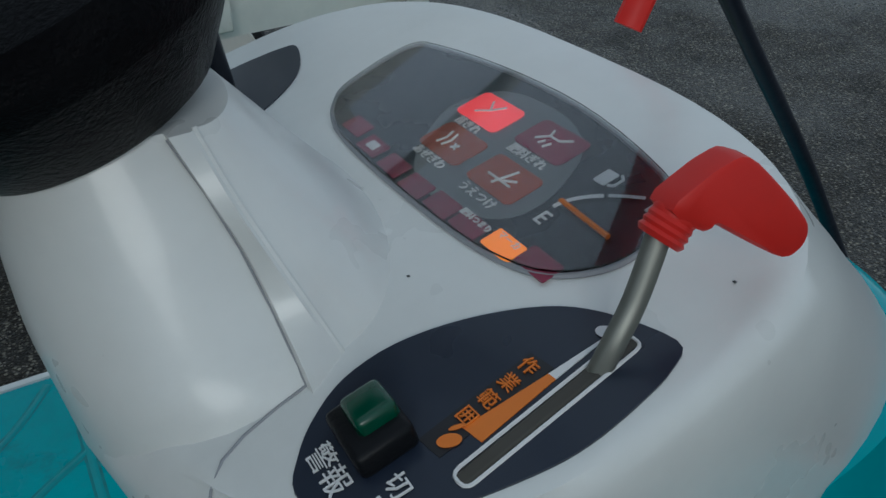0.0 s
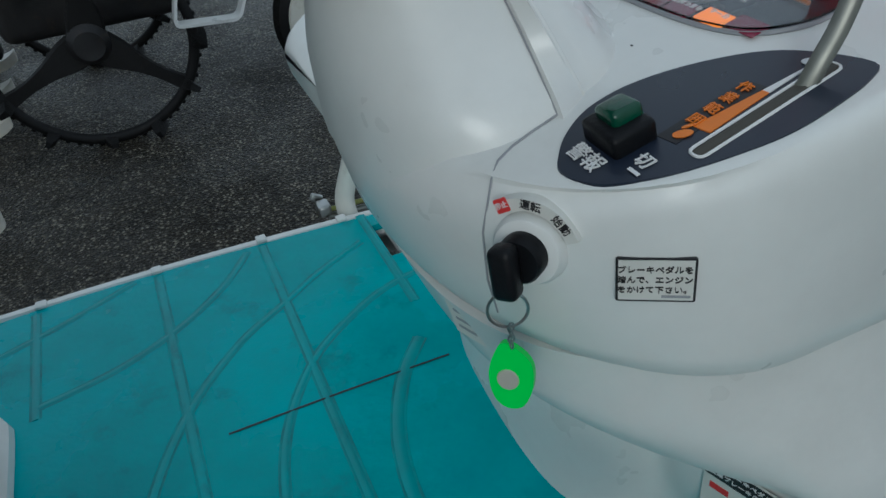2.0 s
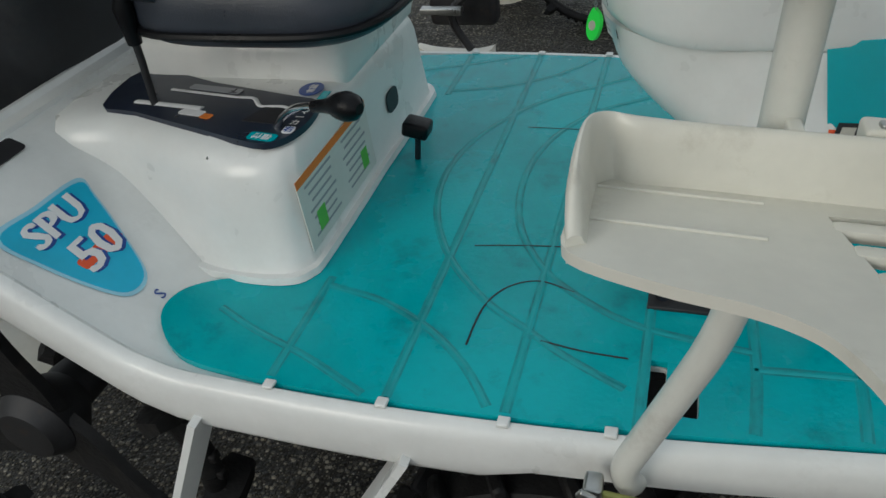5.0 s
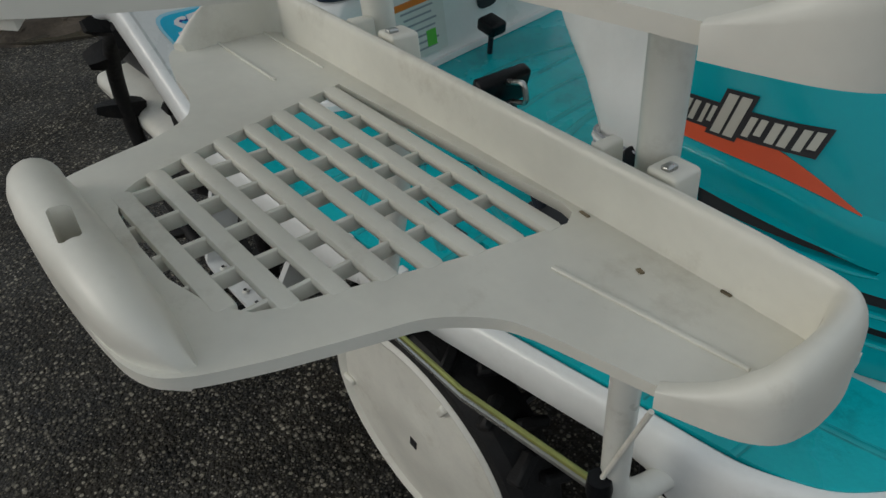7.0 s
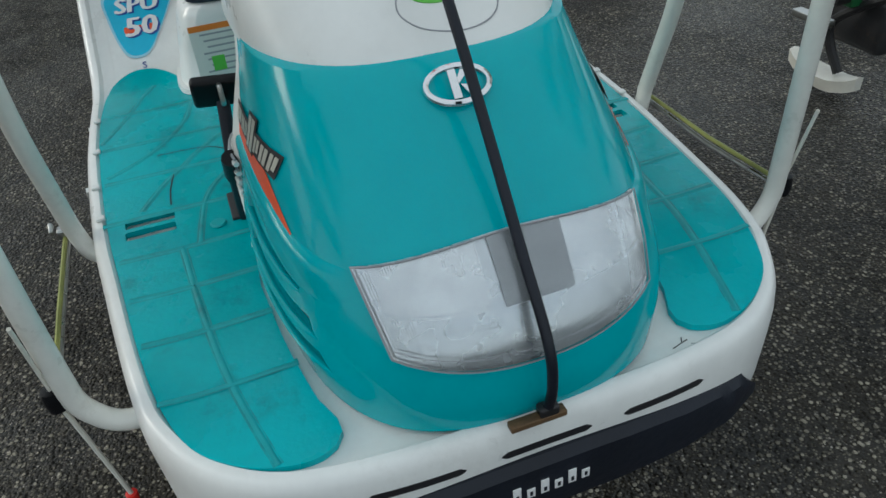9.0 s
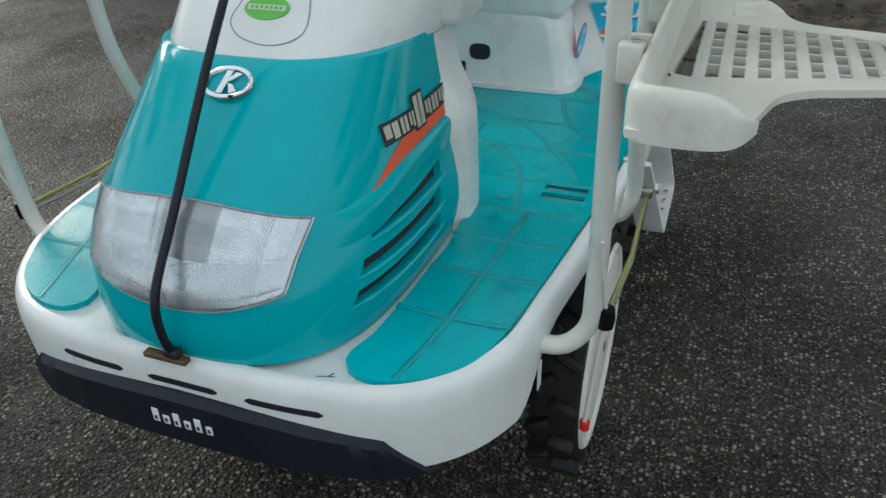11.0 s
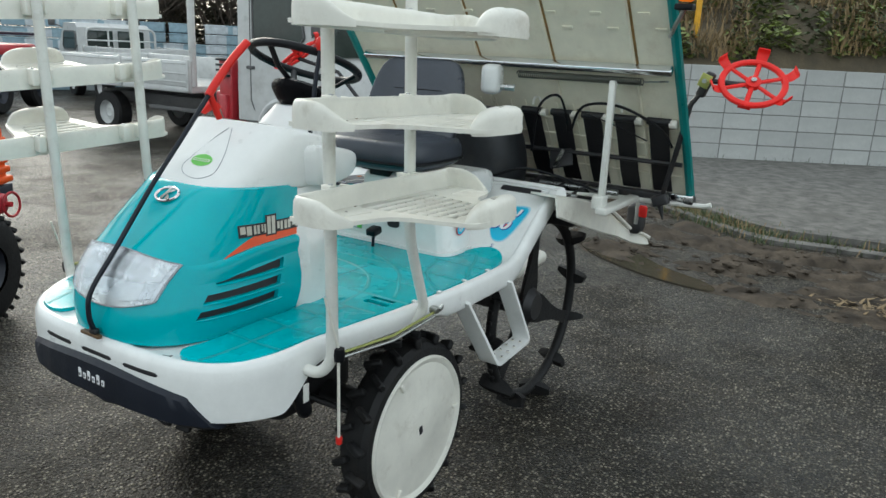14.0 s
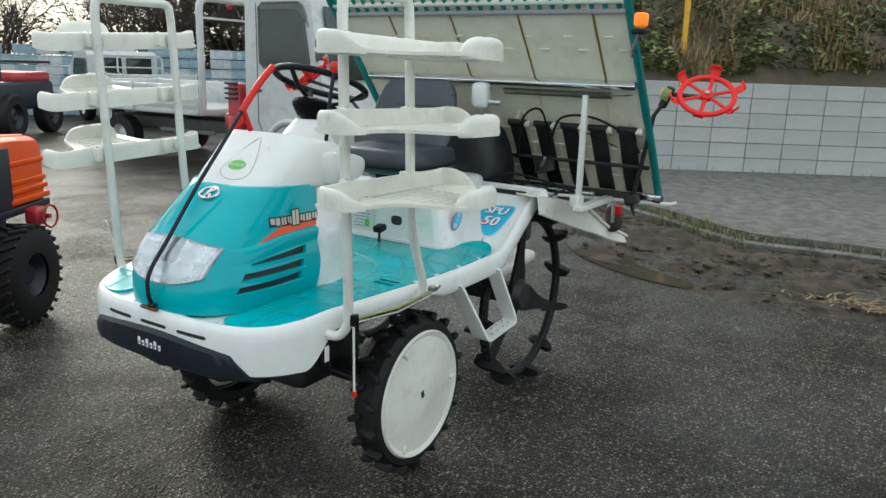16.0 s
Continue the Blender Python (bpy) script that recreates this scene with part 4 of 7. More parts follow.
# instruction stickers
st = face((0.0440, -0.2188, 1.2265), V(0.0325, -0.0222, 0.002), V(0.0, 0.001, 0.028))
sticker = part("start_sticker", pad(rect(0.0392, 0.0272, 0.0015), st @ Matrix.Translation((0, 0, -0.001)), 0.0020), BLACKINK, cowl, "white sticker with a black border")
part("sticker_face", pad(rect(0.0366, 0.0246), st @ Matrix.Translation((0, 0, 0.0006)), 0.0008), PAPER, sticker)
for i, txt in enumerate(("ブレーキペダルを", "踏んで、エンジン", "をかけて下さい。")):
    part("lettering", written(txt, 0.0046, st @ Matrix.Translation((-0.0005, 0.0066 - i * 0.0062, 0.0018))), BLACKINK, sticker)
part("code_bar", pad(rect(0.014, 0.0014), st @ Matrix.Translation((0.010, -0.0098, 0.0014)), 0.0004), GREYINK, sticker)
bs = face((0.1790, -0.200, 0.906), V(0.024, -0.072, 0.0), V(-0.005, -0.001, 0.105))
sticker = part("brake_sticker", pad(rect(0.078, 0.103, 0.002), bs, 0.0012), PAPER, column, "pale pedal instruction sticker with a dark header")
part("sticker_header", pad(rect(0.076, 0.020), bs @ Matrix.Translation((0, 0.040, 0.0006)), 0.001), BLACKINK, sticker)
for i, txt in enumerate(("ブレーキペダルと", "駐車ブレーキの取り扱い")):
    part("lettering", written(txt, 0.0062, bs @ Matrix.Translation((0, 0.0445 - i * 0.008, 0.0019))), WHITEINK, sticker)
for x, y in ((-0.024, 0.018), (0.027, 0.006)):
    part("red_note", pad(rect(0.017, 0.0075), bs @ Matrix.Translation((x, y, 0.0008)), 0.0008), REDINK, sticker)
part("arrow", pad([(-0.002, -0.012), (0.002, -0.012), (0.002, 0.002), (0.005, 0.002), (0, 0.009), (-0.005, 0.002), (-0.002, 0.002)], bs @ pose(0.006, -0.014, 0.0008, 0, 0, 15), 0.0008), BLACKINK, sticker)
for a in ([(-0.012, -0.004), (0.0, 0.012), (-0.004, 0.024)], [(-0.014, -0.006), (0.012, 0.0), (0.016, 0.016)], [(-0.016, -0.010), (-0.002, -0.016), (0.014, -0.006)]):
    part("line_drawing", turned(tube([V(x, y, 0.0014) for x, y in a], 0.0005, 4), bs), GREYINK, sticker)
for i, txt in enumerate(("踏むとクラッチが切れ", "ブレーキがかかります。")):
    part("lettering", written(txt, 0.0052, bs @ Matrix.Translation((0.002, -0.034 - i * 0.0068, 0.0016))), BLACKINK, sticker)
sl = face((-0.0085, -0.1150, 1.1310), V(0.035, -0.087, 0), V(-0.22, -0.10, 0.95))
sticker = part("serial_label", pad(rect(0.066, 0.036), sl @ Matrix.Translation((0.008, 0, 0)), 0.001), PAPER, column, "torn translucent serial label")
for i in range(12):
    part("bar_code", pad(rect(0.0012 + 0.0008 * (i % 3), 0.014), sl @ Matrix.Translation((0.002 + i * 0.0034, 0.004, 0.0008)), 0.0005), BLACKINK, sticker)
for i in range(3):
    part("code_bar", pad(rect(0.016, 0.003), sl @ Matrix.Translation((-0.012, 0.010 - i * 0.009, 0.0008)), 0.0005), GREYINK, sticker)
# green sticker and inspection cap on the front slope
fs = face((0.4235, 0.0185, 1.2270), (0.0, 1.0, 0.0), (-0.76, 0, 0.65))
part("front_sticker", pad(oval(0.084, 0.046), fs, 0.0022), GREENST, cowl, "green oval sticker")
part("sticker_band", pad(rect(0.070, 0.010), fs @ Matrix.Translation((0, 0, 0.0022)), 0.0006), PAPER, cowl)
for k in range(7):
    part("text_bar", pad(rect(0.006, 0.006), fs @ Matrix.Translation((-0.027 + k * 0.009, 0, 0.0028)), 0.0005), GREENST, cowl)
part("cap_seam", tube(catmull([V(0.318, 0.024, 1.3180), V(0.350, -0.002, 1.2905), V(0.384, -0.020, 1.2600), V(0.420, -0.036, 1.2300), V(0.445, -0.042, 1.2095), V(0.464, -0.022, 1.1935), V(0.4735, 0.011, 1.1850), V(0.4755, 0.045, 1.1825), V(0.468, 0.078, 1.1880), V(0.449, 0.098, 1.2010), V(0.420, 0.096, 1.2275), V(0.384, 0.080, 1.2592), V(0.350, 0.058, 1.2895), V(0.318, 0.036, 1.3180)], 4), 0.0012, 6), GREYINK, cowl)

# steering wheel
hub = V(-0.050, 0, 1.515)
axis = V(-0.34, 0, 0.94)
wm = face(hub, (0, -1, 0), V(0.94, 0, 0.34))
wheel = part("steering_wheel", turned(tube([V(0.185 * math.cos(a), 0.185 * math.sin(a), 0) for a in (2 * math.pi * i / 56 for i in range(57))], 0.0135, 12), wm), BLACK, planter, "black steering wheel")
for a in (90, 215, 325):
    ar = radians(a)
    part("spoke", turned(tube([V(0.05 * math.cos(ar), 0.05 * math.sin(ar), -0.082), V(0.12 * math.cos(ar), 0.12 * math.sin(ar), -0.055), V(0.18 * math.cos(ar), 0.18 * math.sin(ar), 0)], 0.012, 10, flat=0.6), wm), BLACK, wheel)
part("boss", turned(lathe([(0, -0.160), (0.048, -0.159), (0.061, -0.152), (0.076, -0.134), (0.091, -0.114), (0.094, -0.102), (0.090, -0.090), (0.074, -0.080), (0.040, -0.074), (0, -0.072)], seg=48), wm), mat("boss_vinyl", (0.003, 0.003, 0.004), 0.30, var=0.2, bump=0.35, bscale=420, spec=0.06), wheel, "black padded boss")
part("steering_shaft", tube([hub - axis * 0.18, hub - axis * 0.10], 0.022, 14), BLACK, wheel)

# brake pedal (driver's right), small clutch pedal on the floor
arm = part("brake_pedal", tube(rounded([V(0.112, -0.300, 0.775), V(0.060, -0.294, 0.872), V(0.014, -0.283, 0.962)], 0.03), 0.0125, 10, flat=0.7), BUMPER, planter, "black brake pedal on a floor arm")
pm = face((-0.004, -0.283, 0.976), V(-0.10, -1, 0.06), V(0.34, 0.0, 0.94))
part("pedal_pad", turned(rbox((0, 0, 0), (0.104, 0.064, 0.026), 0.009), pm), BLACK, arm, "ribbed black rubber pad")
for i in range(6):
    part("pad_rib", turned(rbox((-0.0425 + i * 0.0170, 0, 0.0125), (0.010, 0.052, 0.003), 0.0012), pm), BLACK, arm)
part("lock_hook", tube(rounded([V(0.015, -0.283, 0.995), V(0.052, -0.283, 1.005), V(0.056, -0.283, 0.972), V(0.022, -0.283, 0.962)], 0.010), 0.0048, 8), STEEL, arm, "steel parking hook")
part("lock_arm", tube(rounded([V(0.160, -0.300, 0.78), V(0.205, -0.300, 0.865), V(0.262, -0.298, 0.955)], 0.02), 0.0115, 10, flat=0.7), BUMPER, arm)
part("lock_grip", tube([V(0.240, -0.299, 0.925), V(0.275, -0.298, 0.975)], 0.016, 10), BLACK, arm)
part("floor_slot", rbox((0.124, -0.296, 0.800), (0.096, 0.056, 0.008), 0.002), BLACKINK, planter)
cp = part("clutch_pedal", tube([V(-0.390, 0.045, 0.80), V(-0.385, 0.050, 0.85)], 0.006, 8), BUMPER, planter, "small black foot pedal")
part("pedal_pad", rbox((-0.385, 0.052, 0.865), (0.052, 0.046, 0.030), 0.007, (0, 12, 0)), BLACK, cp)

# seat box with its lever console
SB = [(-0.452, 0.0), (-0.450, 0.12), (-0.450, 0.285), (-0.457, 0.32), (-0.483, 0.346), (-0.55, 0.355), (-0.62, 0.345), (-0.72, 0.31), (-0.82, 0.28), (-0.96, 0.27), (-0.96, 0.0)]


def sb_ring(z, inset, taper=0.0):
    plan = half_plan(SB, 4)
    return [V(x + (-inset if x > -0.6 else inset), y * (1 - (inset + taper) / 0.34), z if not callable(z) else z(x)) for x, y in plan]


seat_box = part("seat_box", loft([sb_ring(0.785, -0.010), sb_ring(0.805, -0.010), sb_ring(0.815, -0.003), sb_ring(0.90, 0.001, 0.011), sb_ring(0.97, 0.003, 0.023), sb_ring(0.993, 0.006, 0.031), sb_ring(1.006, 0.014, 0.042), sb_ring(1.013, 0.027, 0.057), sb_ring(1.016, 0.052, 0.078)]), WHITE, planter, "white moulded seat box")
part("box_flange", loft([sb_ring(0.800, -0.016), sb_ring(0.812, -0.014), sb_ring(0.813, 0.0)]), DECKW, seat_box)
part("seat_pedestal", rbox((-0.665, 0.125, 1.04), (0.42, 0.40, 0.11), 0.035), WHITE, seat_box)
part("pedestal_slot", rbox((-0.565, -0.030, 1.0955), (0.21, 0.075, 0.006), 0.002, (0, 0, -4)), BLACKINK, seat_box)
part("slot_catch", rbox((-0.57, -0.055, 1.099), (0.055, 0.020, 0.008), 0.002), CREAM, seat_box)
part("front_hole", pad(oval(0.06, 0.044, 24, 3), face((-0.4495, 0.10, 0.898), (0, 1, 0), (-0.038, 0, 1)), 0.002), BLACKINK, seat_box)
lp = [(-0.462, -0.168), (-0.455, -0.205), (-0.457, -0.250), (-0.476, -0.288), (-0.515, -0.298), (-0.64, -0.262), (-0.78, -0.22), (-0.86, -0.20), (-0.87, -0.05), (-0.70, -0.098), (-0.52, -0.140), (-0.478, -0.149)]
console = part("lever_console", slab([(p.x, p.y) for p in catmull([V(x, y, 0) for x, y in lp], 3, True)], 1.008, 1.019), NAVY, seat_box, "navy lever gate panel with white slots")
part("gate_line", tube(rounded([V(-0.76, -0.135, 1.020), V(-0.62, -0.155, 1.020), V(-0.585, -0.155, 1.020), V(-0.56, -0.185, 1.020), V(-0.52, -0.18, 1.020), V(-0.50, -0.19, 1.020)], 0.01), 0.004, 6, flat=0.4), WHITEINK, console)
part("gate_line", tube(rounded([V(-0.80, -0.185, 1.020), V(-0.66, -0.200, 1.020)], 0.01), 0.007, 6, flat=0.3), WHITEINK, console)
part("gate_opening", slab([(-0.565, -0.235), (-0.505, -0.24), (-0.50, -0.195), (-0.55, -0.185)], 1.016, 1.0205), BLACKINK, console)
for x, y, w, h, c in ((-0.675, -0.128, 0.11, 0.018, GREYINK), (-0.505, -0.281, 0.050, 0.022, TEAL), (-0.669, -0.216, 0.050, 0.018, WHITEINK), (-0.636, -0.226, 0.022, 0.015, ORANGE)):
    part("gate_label", pad(rect(w, h, min(w, h) * 0.3), face((x, y, 1.0195), (1, -0.14, 0), (0, 1, 0)), 0.0012), c, console)
part("lettering", written("植付", 0.017, face((-0.505, -0.281, 1.0212), (-1, 0.14, 0), (-0.14, -1, 0))), WHITEINK, console)
for ch, y in (("左", -0.180), ("マ", -0.199), ("ー", -0.217), ("カ", -0.235), ("右", -0.257)):
    if ch in "左右":
        part("letter_plate", pad(rect(0.021, 0.019, 0.006), face((-0.472, y, 1.0195), (0, 1, 0), (-1, 0, 0)), 0.0012), WHITEINK, console)
    part("lettering", written(ch, 0.017, face((-0.472, y, 1.0212), (1, 0, 0), (0, 1, 0))), BLUEINK if ch in "左右" else WHITEINK, console)
part("lettering", written("下", 0.018, face((-0.635, -0.134, 1.0212), (0, -1, 0), (1, 0, 0)) @ pose(0, 0, 0, 0, 0, -90)), BLACKINK, console)
lev = part("planting_lever", tube(catmull([V(-0.505, -0.245, 1.01), V(-0.478, -0.252, 1.040), V(-0.440, -0.272, 1.066), V(-0.395, -0.294, 1.082)], 5), 0.0062, 10), CHROME, planter, "chromed lever with a black ball grip")
part("lever_grip", tube([V(-0.400, -0.292, 1.080), V(-0.378, -0.301, 1.086), V(-0.366, -0.305, 1.089), V(-0.352, -0.310, 1.092), V(-0.336, -0.315, 1.094), V(-0.322, -0.320, 1.095), V(-0.314, -0.323, 1.095)], 0.01, 14, radii=[0.009, 0.010, 0.012, 0.0185, 0.0215, 0.0175, 0.008]), BLACK, lev)
lev = part("second_lever", tube([V(-0.76, -0.19, 1.01), V(-0.75, -0.195, 1.10), V(-0.745, -0.20, 1.17)], 0.0065, 10), DSTEEL, planter, "steel lever with a black grip")
part("lever_grip", tube([V(-0.748, -0.198, 1.13), V(-0.743, -0.202, 1.19), V(-0.74, -0.204, 1.21)], 0.016, 12, radii=[0.012, 0.017, 0.010]), BLACK, lev)
part("round_badge", pad(oval(0.050, 0.042), face((-0.500, -0.112, 1.018), (0.05, -1, 0), (1, 0, 0)), 0.001), BLUEINK, seat_box)
part("lettering", written("標準", 0.016, face((-0.500, -0.112, 1.0195), (0.05, -1, 0), (1, 0, 0))), WHITEINK, seat_box)
part("green_mark", pad(rect(0.014, 0.030), face((-0.468, -0.132, 1.0175), (1, 0, 0), (0, 1, 0)), 0.001), TEAL, seat_box)
fs_ = face((-0.4490, -0.170, 0.895), (0, 1, 0), (-0.038, 0, 1))
notice = part("warning_notice", pad(rect(0.285, 0.130, 0.003), fs_, 0.0015), PAPER, seat_box, "large pale notice with an orange header")
part("notice_header", pad(rect(0.285, 0.014), fs_ @ Matrix.Translation((0, 0.058, 0.0008)), 0.0012), ORANGE, notice)
for i in range(7):
    for j in range(2):
        part("text_bar", pad(rect(0.10 - 0.012 * ((i + j) % 3), 0.0045), fs_ @ Matrix.Translation((-0.07 + j * 0.14, 0.042 - i * 0.015, 0.0012)), 0.0006), GREYINK, notice)
for x, w in ((-0.09, 0.03), (0.10, 0.026)):
    part("notice_picture", pad(rect(w, 0.036), fs_ @ Matrix.Translation((x, -0.03, 0.0016)), 0.0006), GREENST, notice)

# seat
def seat_ring(z, x0, x1, w, n=4.0):
    return [V((x0 + x1) / 2 + (x1 - x0) / 2 * math.copysign(abs(math.cos(a)) ** (2 / n), math.cos(a)), 0.02 + w * math.copysign(abs(math.sin(a)) ** (2 / n), math.sin(a)), z(math.cos(a)) if callable(z) else z) for a in (2 * math.pi * i / 48 for i in range(48))]


seat = part("seat_cushion", loft(fine_rings([seat_ring(1.115, -0.72, -0.38, 0.19), seat_ring(1.13, -0.76, -0.345, 0.225), seat_ring(1.155, -0.78, -0.332, 0.238), seat_ring(1.18, -0.78, -0.330, 0.240), seat_ring(1.207, -0.775, -0.340, 0.236), seat_ring(1.224, -0.762, -0.352, 0.226), seat_ring(1.231, -0.735, -0.375, 0.204), seat_ring(1.232, -0.69, -0.42, 0.155), seat_ring(1.230, -0.62, -0.50, 0.06)], 3)), SEATV, planter, "dark blue-grey vinyl seat cushion")
part("piping", tube([p + V(0, 0, 0) for p in seat_ring(1.150, -0.783, -0.329, 0.241)] + [seat_ring(1.150, -0.783, -0.329, 0.241)[0]], 0.007, 8), BLACK, seat)


def back_ring(t, w, d):
    """The shell curls forward at its sides and leans back."""
    x, z = -0.735 - 0.085 * t, 1.20 + 0.335 * t
    return [V(x + d * math.copysign(abs(math.cos(a)) ** 0.7, math.cos(a)) + 0.055 * abs(math.sin(a)) ** 2.5 * (1 - 0.4 * t), -0.012 + w * math.copysign(abs(math.sin(a)) ** 0.6, math.sin(a)), z) for a in (2 * math.pi * i / 48 for i in range(48))]


backrest = part("backrest", loft(fine_rings([back_ring(0, 0.20, 0.035), back_ring(0.08, 0.228, 0.042), back_ring(0.35, 0.240, 0.042), back_ring(0.6, 0.232, 0.040), back_ring(0.8, 0.214, 0.036), back_ring(0.92, 0.190, 0.030), back_ring(0.985, 0.155, 0.020), back_ring(1.0, 0.11, 0.008)], 3)), SEATV, planter, "dark blue-grey vinyl backrest")
for dz in (0.30, 0.62):
    part("stitch_line", tube([V(-0.735 - 0.085 * dz + 0.0415, y, 1.20 + 0.335 * dz) for y in (-0.13, -0.06, 0.0, 0.05, 0.11)], 0.0016, 5), BLACK, backrest)
part("seat_bracket", rbox((-0.58, 0.02, 1.10), (0.26, 0.10, 0.05), 0.01), BLACK, planter)

# model decals on the fenders
def on_fender(x, y, up=0.002):
    z = 0.7856 + lift(x) + up
    d = (lift(x - 0.02) - lift(x + 0.02)) / 0.04
    return V(x, y, z), V(-1, 0, d).normalized()


for s in (-1, 1):
    o, upv = on_fender(-0.785, s * 0.422)
    fm = face(o, V(0, 1, 0), upv)
    shield = [(p.x, p.y) for p in catmull([V(s * 0.085, 0.085, 0), V(s * 0.0, 0.083, 0), V(-s * 0.095, 0.075, 0), V(-s * 0.085, 0.035, 0), V(-s * 0.045, -0.045, 0), V(0, -0.118, 0), V(s * 0.045, -0.126, 0), V(s * 0.068, -0.09, 0), V(s * 0.085, 0.0, 0)], 5, True)]
    decal = part("fender_decal", pad(shield, fm @ Matrix.Translation((0, 0, 0.001)), 0.001), PALEBLUE, planter, "blue shield decal with bold white lettering")
    part("decal_field", pad([(a * 0.93, b * 0.93 - 0.002) for a, b in shield], fm @ Matrix.Translation((0, 0, 0.0018)), 0.0008), SKYBLUE, decal)
    slant = Matrix(((1, 0.16, 0, 0), (0, 1, 0, 0), (0, 0, 1, 0), (0, 0, 0, 1)))
    for word, xx, yy, size in (("SPU", s * 0.004, 0.040, 0.068), ("50", s * 0.004, -0.034, 0.086)):
        if word == "50":
            part("decal_bar", pad(rect(0.092, 0.022, 0.006), fm @ pose(xx, yy - 0.004, 0.0026), 0.0005), REDORANGE, decal)
        for ink, d, up_z, fat in ((BLUEINK, 0.0045, 0.0034, 0.0030), (WHITEINK, 0.0, 0.0044, 0.0030)):
            for k in (-1, 0, 1):
                part("lettering", written(word, size, fm @ pose(xx + d + k * fat, yy - d, up_z + 0.0001 * k) @ slant), ink, decal)
    part("small_mark", written("S", 0.028, fm @ pose(s * 0.02, -0.155, 0.0015)), BLUEINK, decal)
for s in (-1, 1):
    o, upv = on_fender(-0.945, s * 0.412)
    part("fender_slot", pad(rect(0.185, 0.036, 0.008), face(o, V(0, 1, 0), upv), 0.0015), BLACKINK, deck)
ob_ = face((-0.560, 0.3575, 0.915), (-0.97, 0.16, 0), (-0.0, 0.06, 1)) @ pose(0, 0, 0, 0, 0, -24)
badge = part("oval_badge", pad(oval(0.058, 0.098), ob_, 0.0012), REDINK, planter, "small blue oval badge with a red rim")
part("badge_field", pad(oval(0.050, 0.090), ob_ @ Matrix.Translation((0, 0, 0.0008)), 0.0010), SKYBLUE, badge)
for i, ch in enumerate("ゆう優"):
    part("lettering", written(ch, 0.024, ob_ @ pose(0.0, 0.024 - 0.024 * i, 0.0024)), WHITEINK, badge)

for x, y, l, a in ((0.748, 0.238, 0.03, 15), (0.757, 0.262, 0.02, -20), (0.741, 0.245, 0.010, 60), (0.752, 0.305, 0.006, 0)):
    part("scratch", rbox((x, y, 0.7625), (0.0016, l, 0.0012), 0.0003, (0, 0, a), seg=1), BLACKINK, deck)
for p in ((0.1068, -0.1015, 1.2950), (0.2035, -0.2078, 1.3192)):
    part("speck", rbox(p, (0.0016, 0.0016, 0.0006), 0.0003, seg=1), BLACKINK, cowl)

# bumper with a plain word mark
BUMP = ((0.0, 0.806), (0.12, 0.8045), (0.22, 0.798), (0.32, 0.780), (0.389, 0.748), (0.446, 0.696))


def bumper_x(y):
    for (a, p), (b, q) in zip(BUMP, BUMP[1:]):
        if abs(y) <= b:
            return p + (q - p) * (abs(y) - a) / (b - a)
    return BUMP[-1][1]


# the ends slant: longer at the foot than at the top
bump_rings = []
for i in range(65):
    u = i / 32 - 1
    top = 0.682 + 0.026 * (1 - u * u)
    ring = []
    for z, k, off in ((0.591, 0.0, -0.03), (0.592, 0.0, -0.006), (0.604, 0.10, 0.010), (0.640, 0.45, 0.014), (top - 0.012, 0.90, 0.011), (top, 1.0, -0.001), (top, 1.0, -0.03)):
        y = u * (0.408 - 0.068 * k)
        ring.append(V(bumper_x(y) + off, y, z))
    bump_rings.append(ring)
bumper = part("bumper", loft(bump_rings), BUMPER, planter, "black plastic front bumper")
part("bumper_chin", loft([[V(bumper_x(y) - 0.06, y, 0.56 + 0.04 * abs(y) / 0.3), V(bumper_x(y) - 0.02, y, 0.57 + 0.04 * abs(y) / 0.3), V(bumper_x(y), y, 0.615), V(bumper_x(y) - 0.06, y, 0.615)] for y in [-0.22 + 0.44 * i / 12 for i in range(13)]]), BUMPER, bumper)
for k in range(6):
    y = -0.055 + k * 0.021
    for dz, h in ((0, 0.028 if k in (0, 2, 4) else 0.018),):
        part("word_bar", rbox((bumper_x(y) + 0.0135, y, 0.653 + (h - 0.018) / 2), (0.002, 0.0125, h), 0.0008), WHITEINK, bumper)
        part("word_gap", rbox((bumper_x(y) + 0.0150, y, 0.653), (0.0012, 0.0045, 0.008), 0.0004), BUMPER, bumper)
part("tow_plate", rbox((0.800, -0.015, 0.7775), (0.016, 0.080, 0.010), 0.002), mat("rusty_plate", (0.13, 0.075, 0.035), 0.6, metal=0.3, var=0.4, scale=30), planter)

# centre guide rod, folded back over the hood, with a red grip
rod_path = catmull([V(0.800, 0.0, 0.790), V(0.812, 0.0, 0.84), V(0.800, 0, 0.905), V(0.72, 0, 1.005), V(0.590, 0, 1.168), V(0.47, 0, 1.305), V(0.362, 0, 1.43)], 6)
rod = part("guide_rod", tube(rod_path, 0.0072, 12), BUMPER, planter, "black guide rod folded back over the hood")
part("rod_clamp", rbox((0.800, 0.0, 0.790), (0.018, 0.028, 0.016), 0.004), DSTEEL, rod)
part("rod_handle", tube(catmull([V(0.375, 0, 1.415), V(0.345, 0, 1.452), V(0.28, 0, 1.52), V(0.215, 0, 1.575)], 5), 0.0125, 12), RED, rod, "red plastic sleeve")
part("rod_hook", tube(catmull([V(0.372, 0, 1.428), V(0.362, 0.002, 1.40), V(0.348, 0.004, 1.365), V(0.338, 0.004, 1.345)], 4), 0.01, 10, flat=0.6), RED, rod, "red plastic catch")

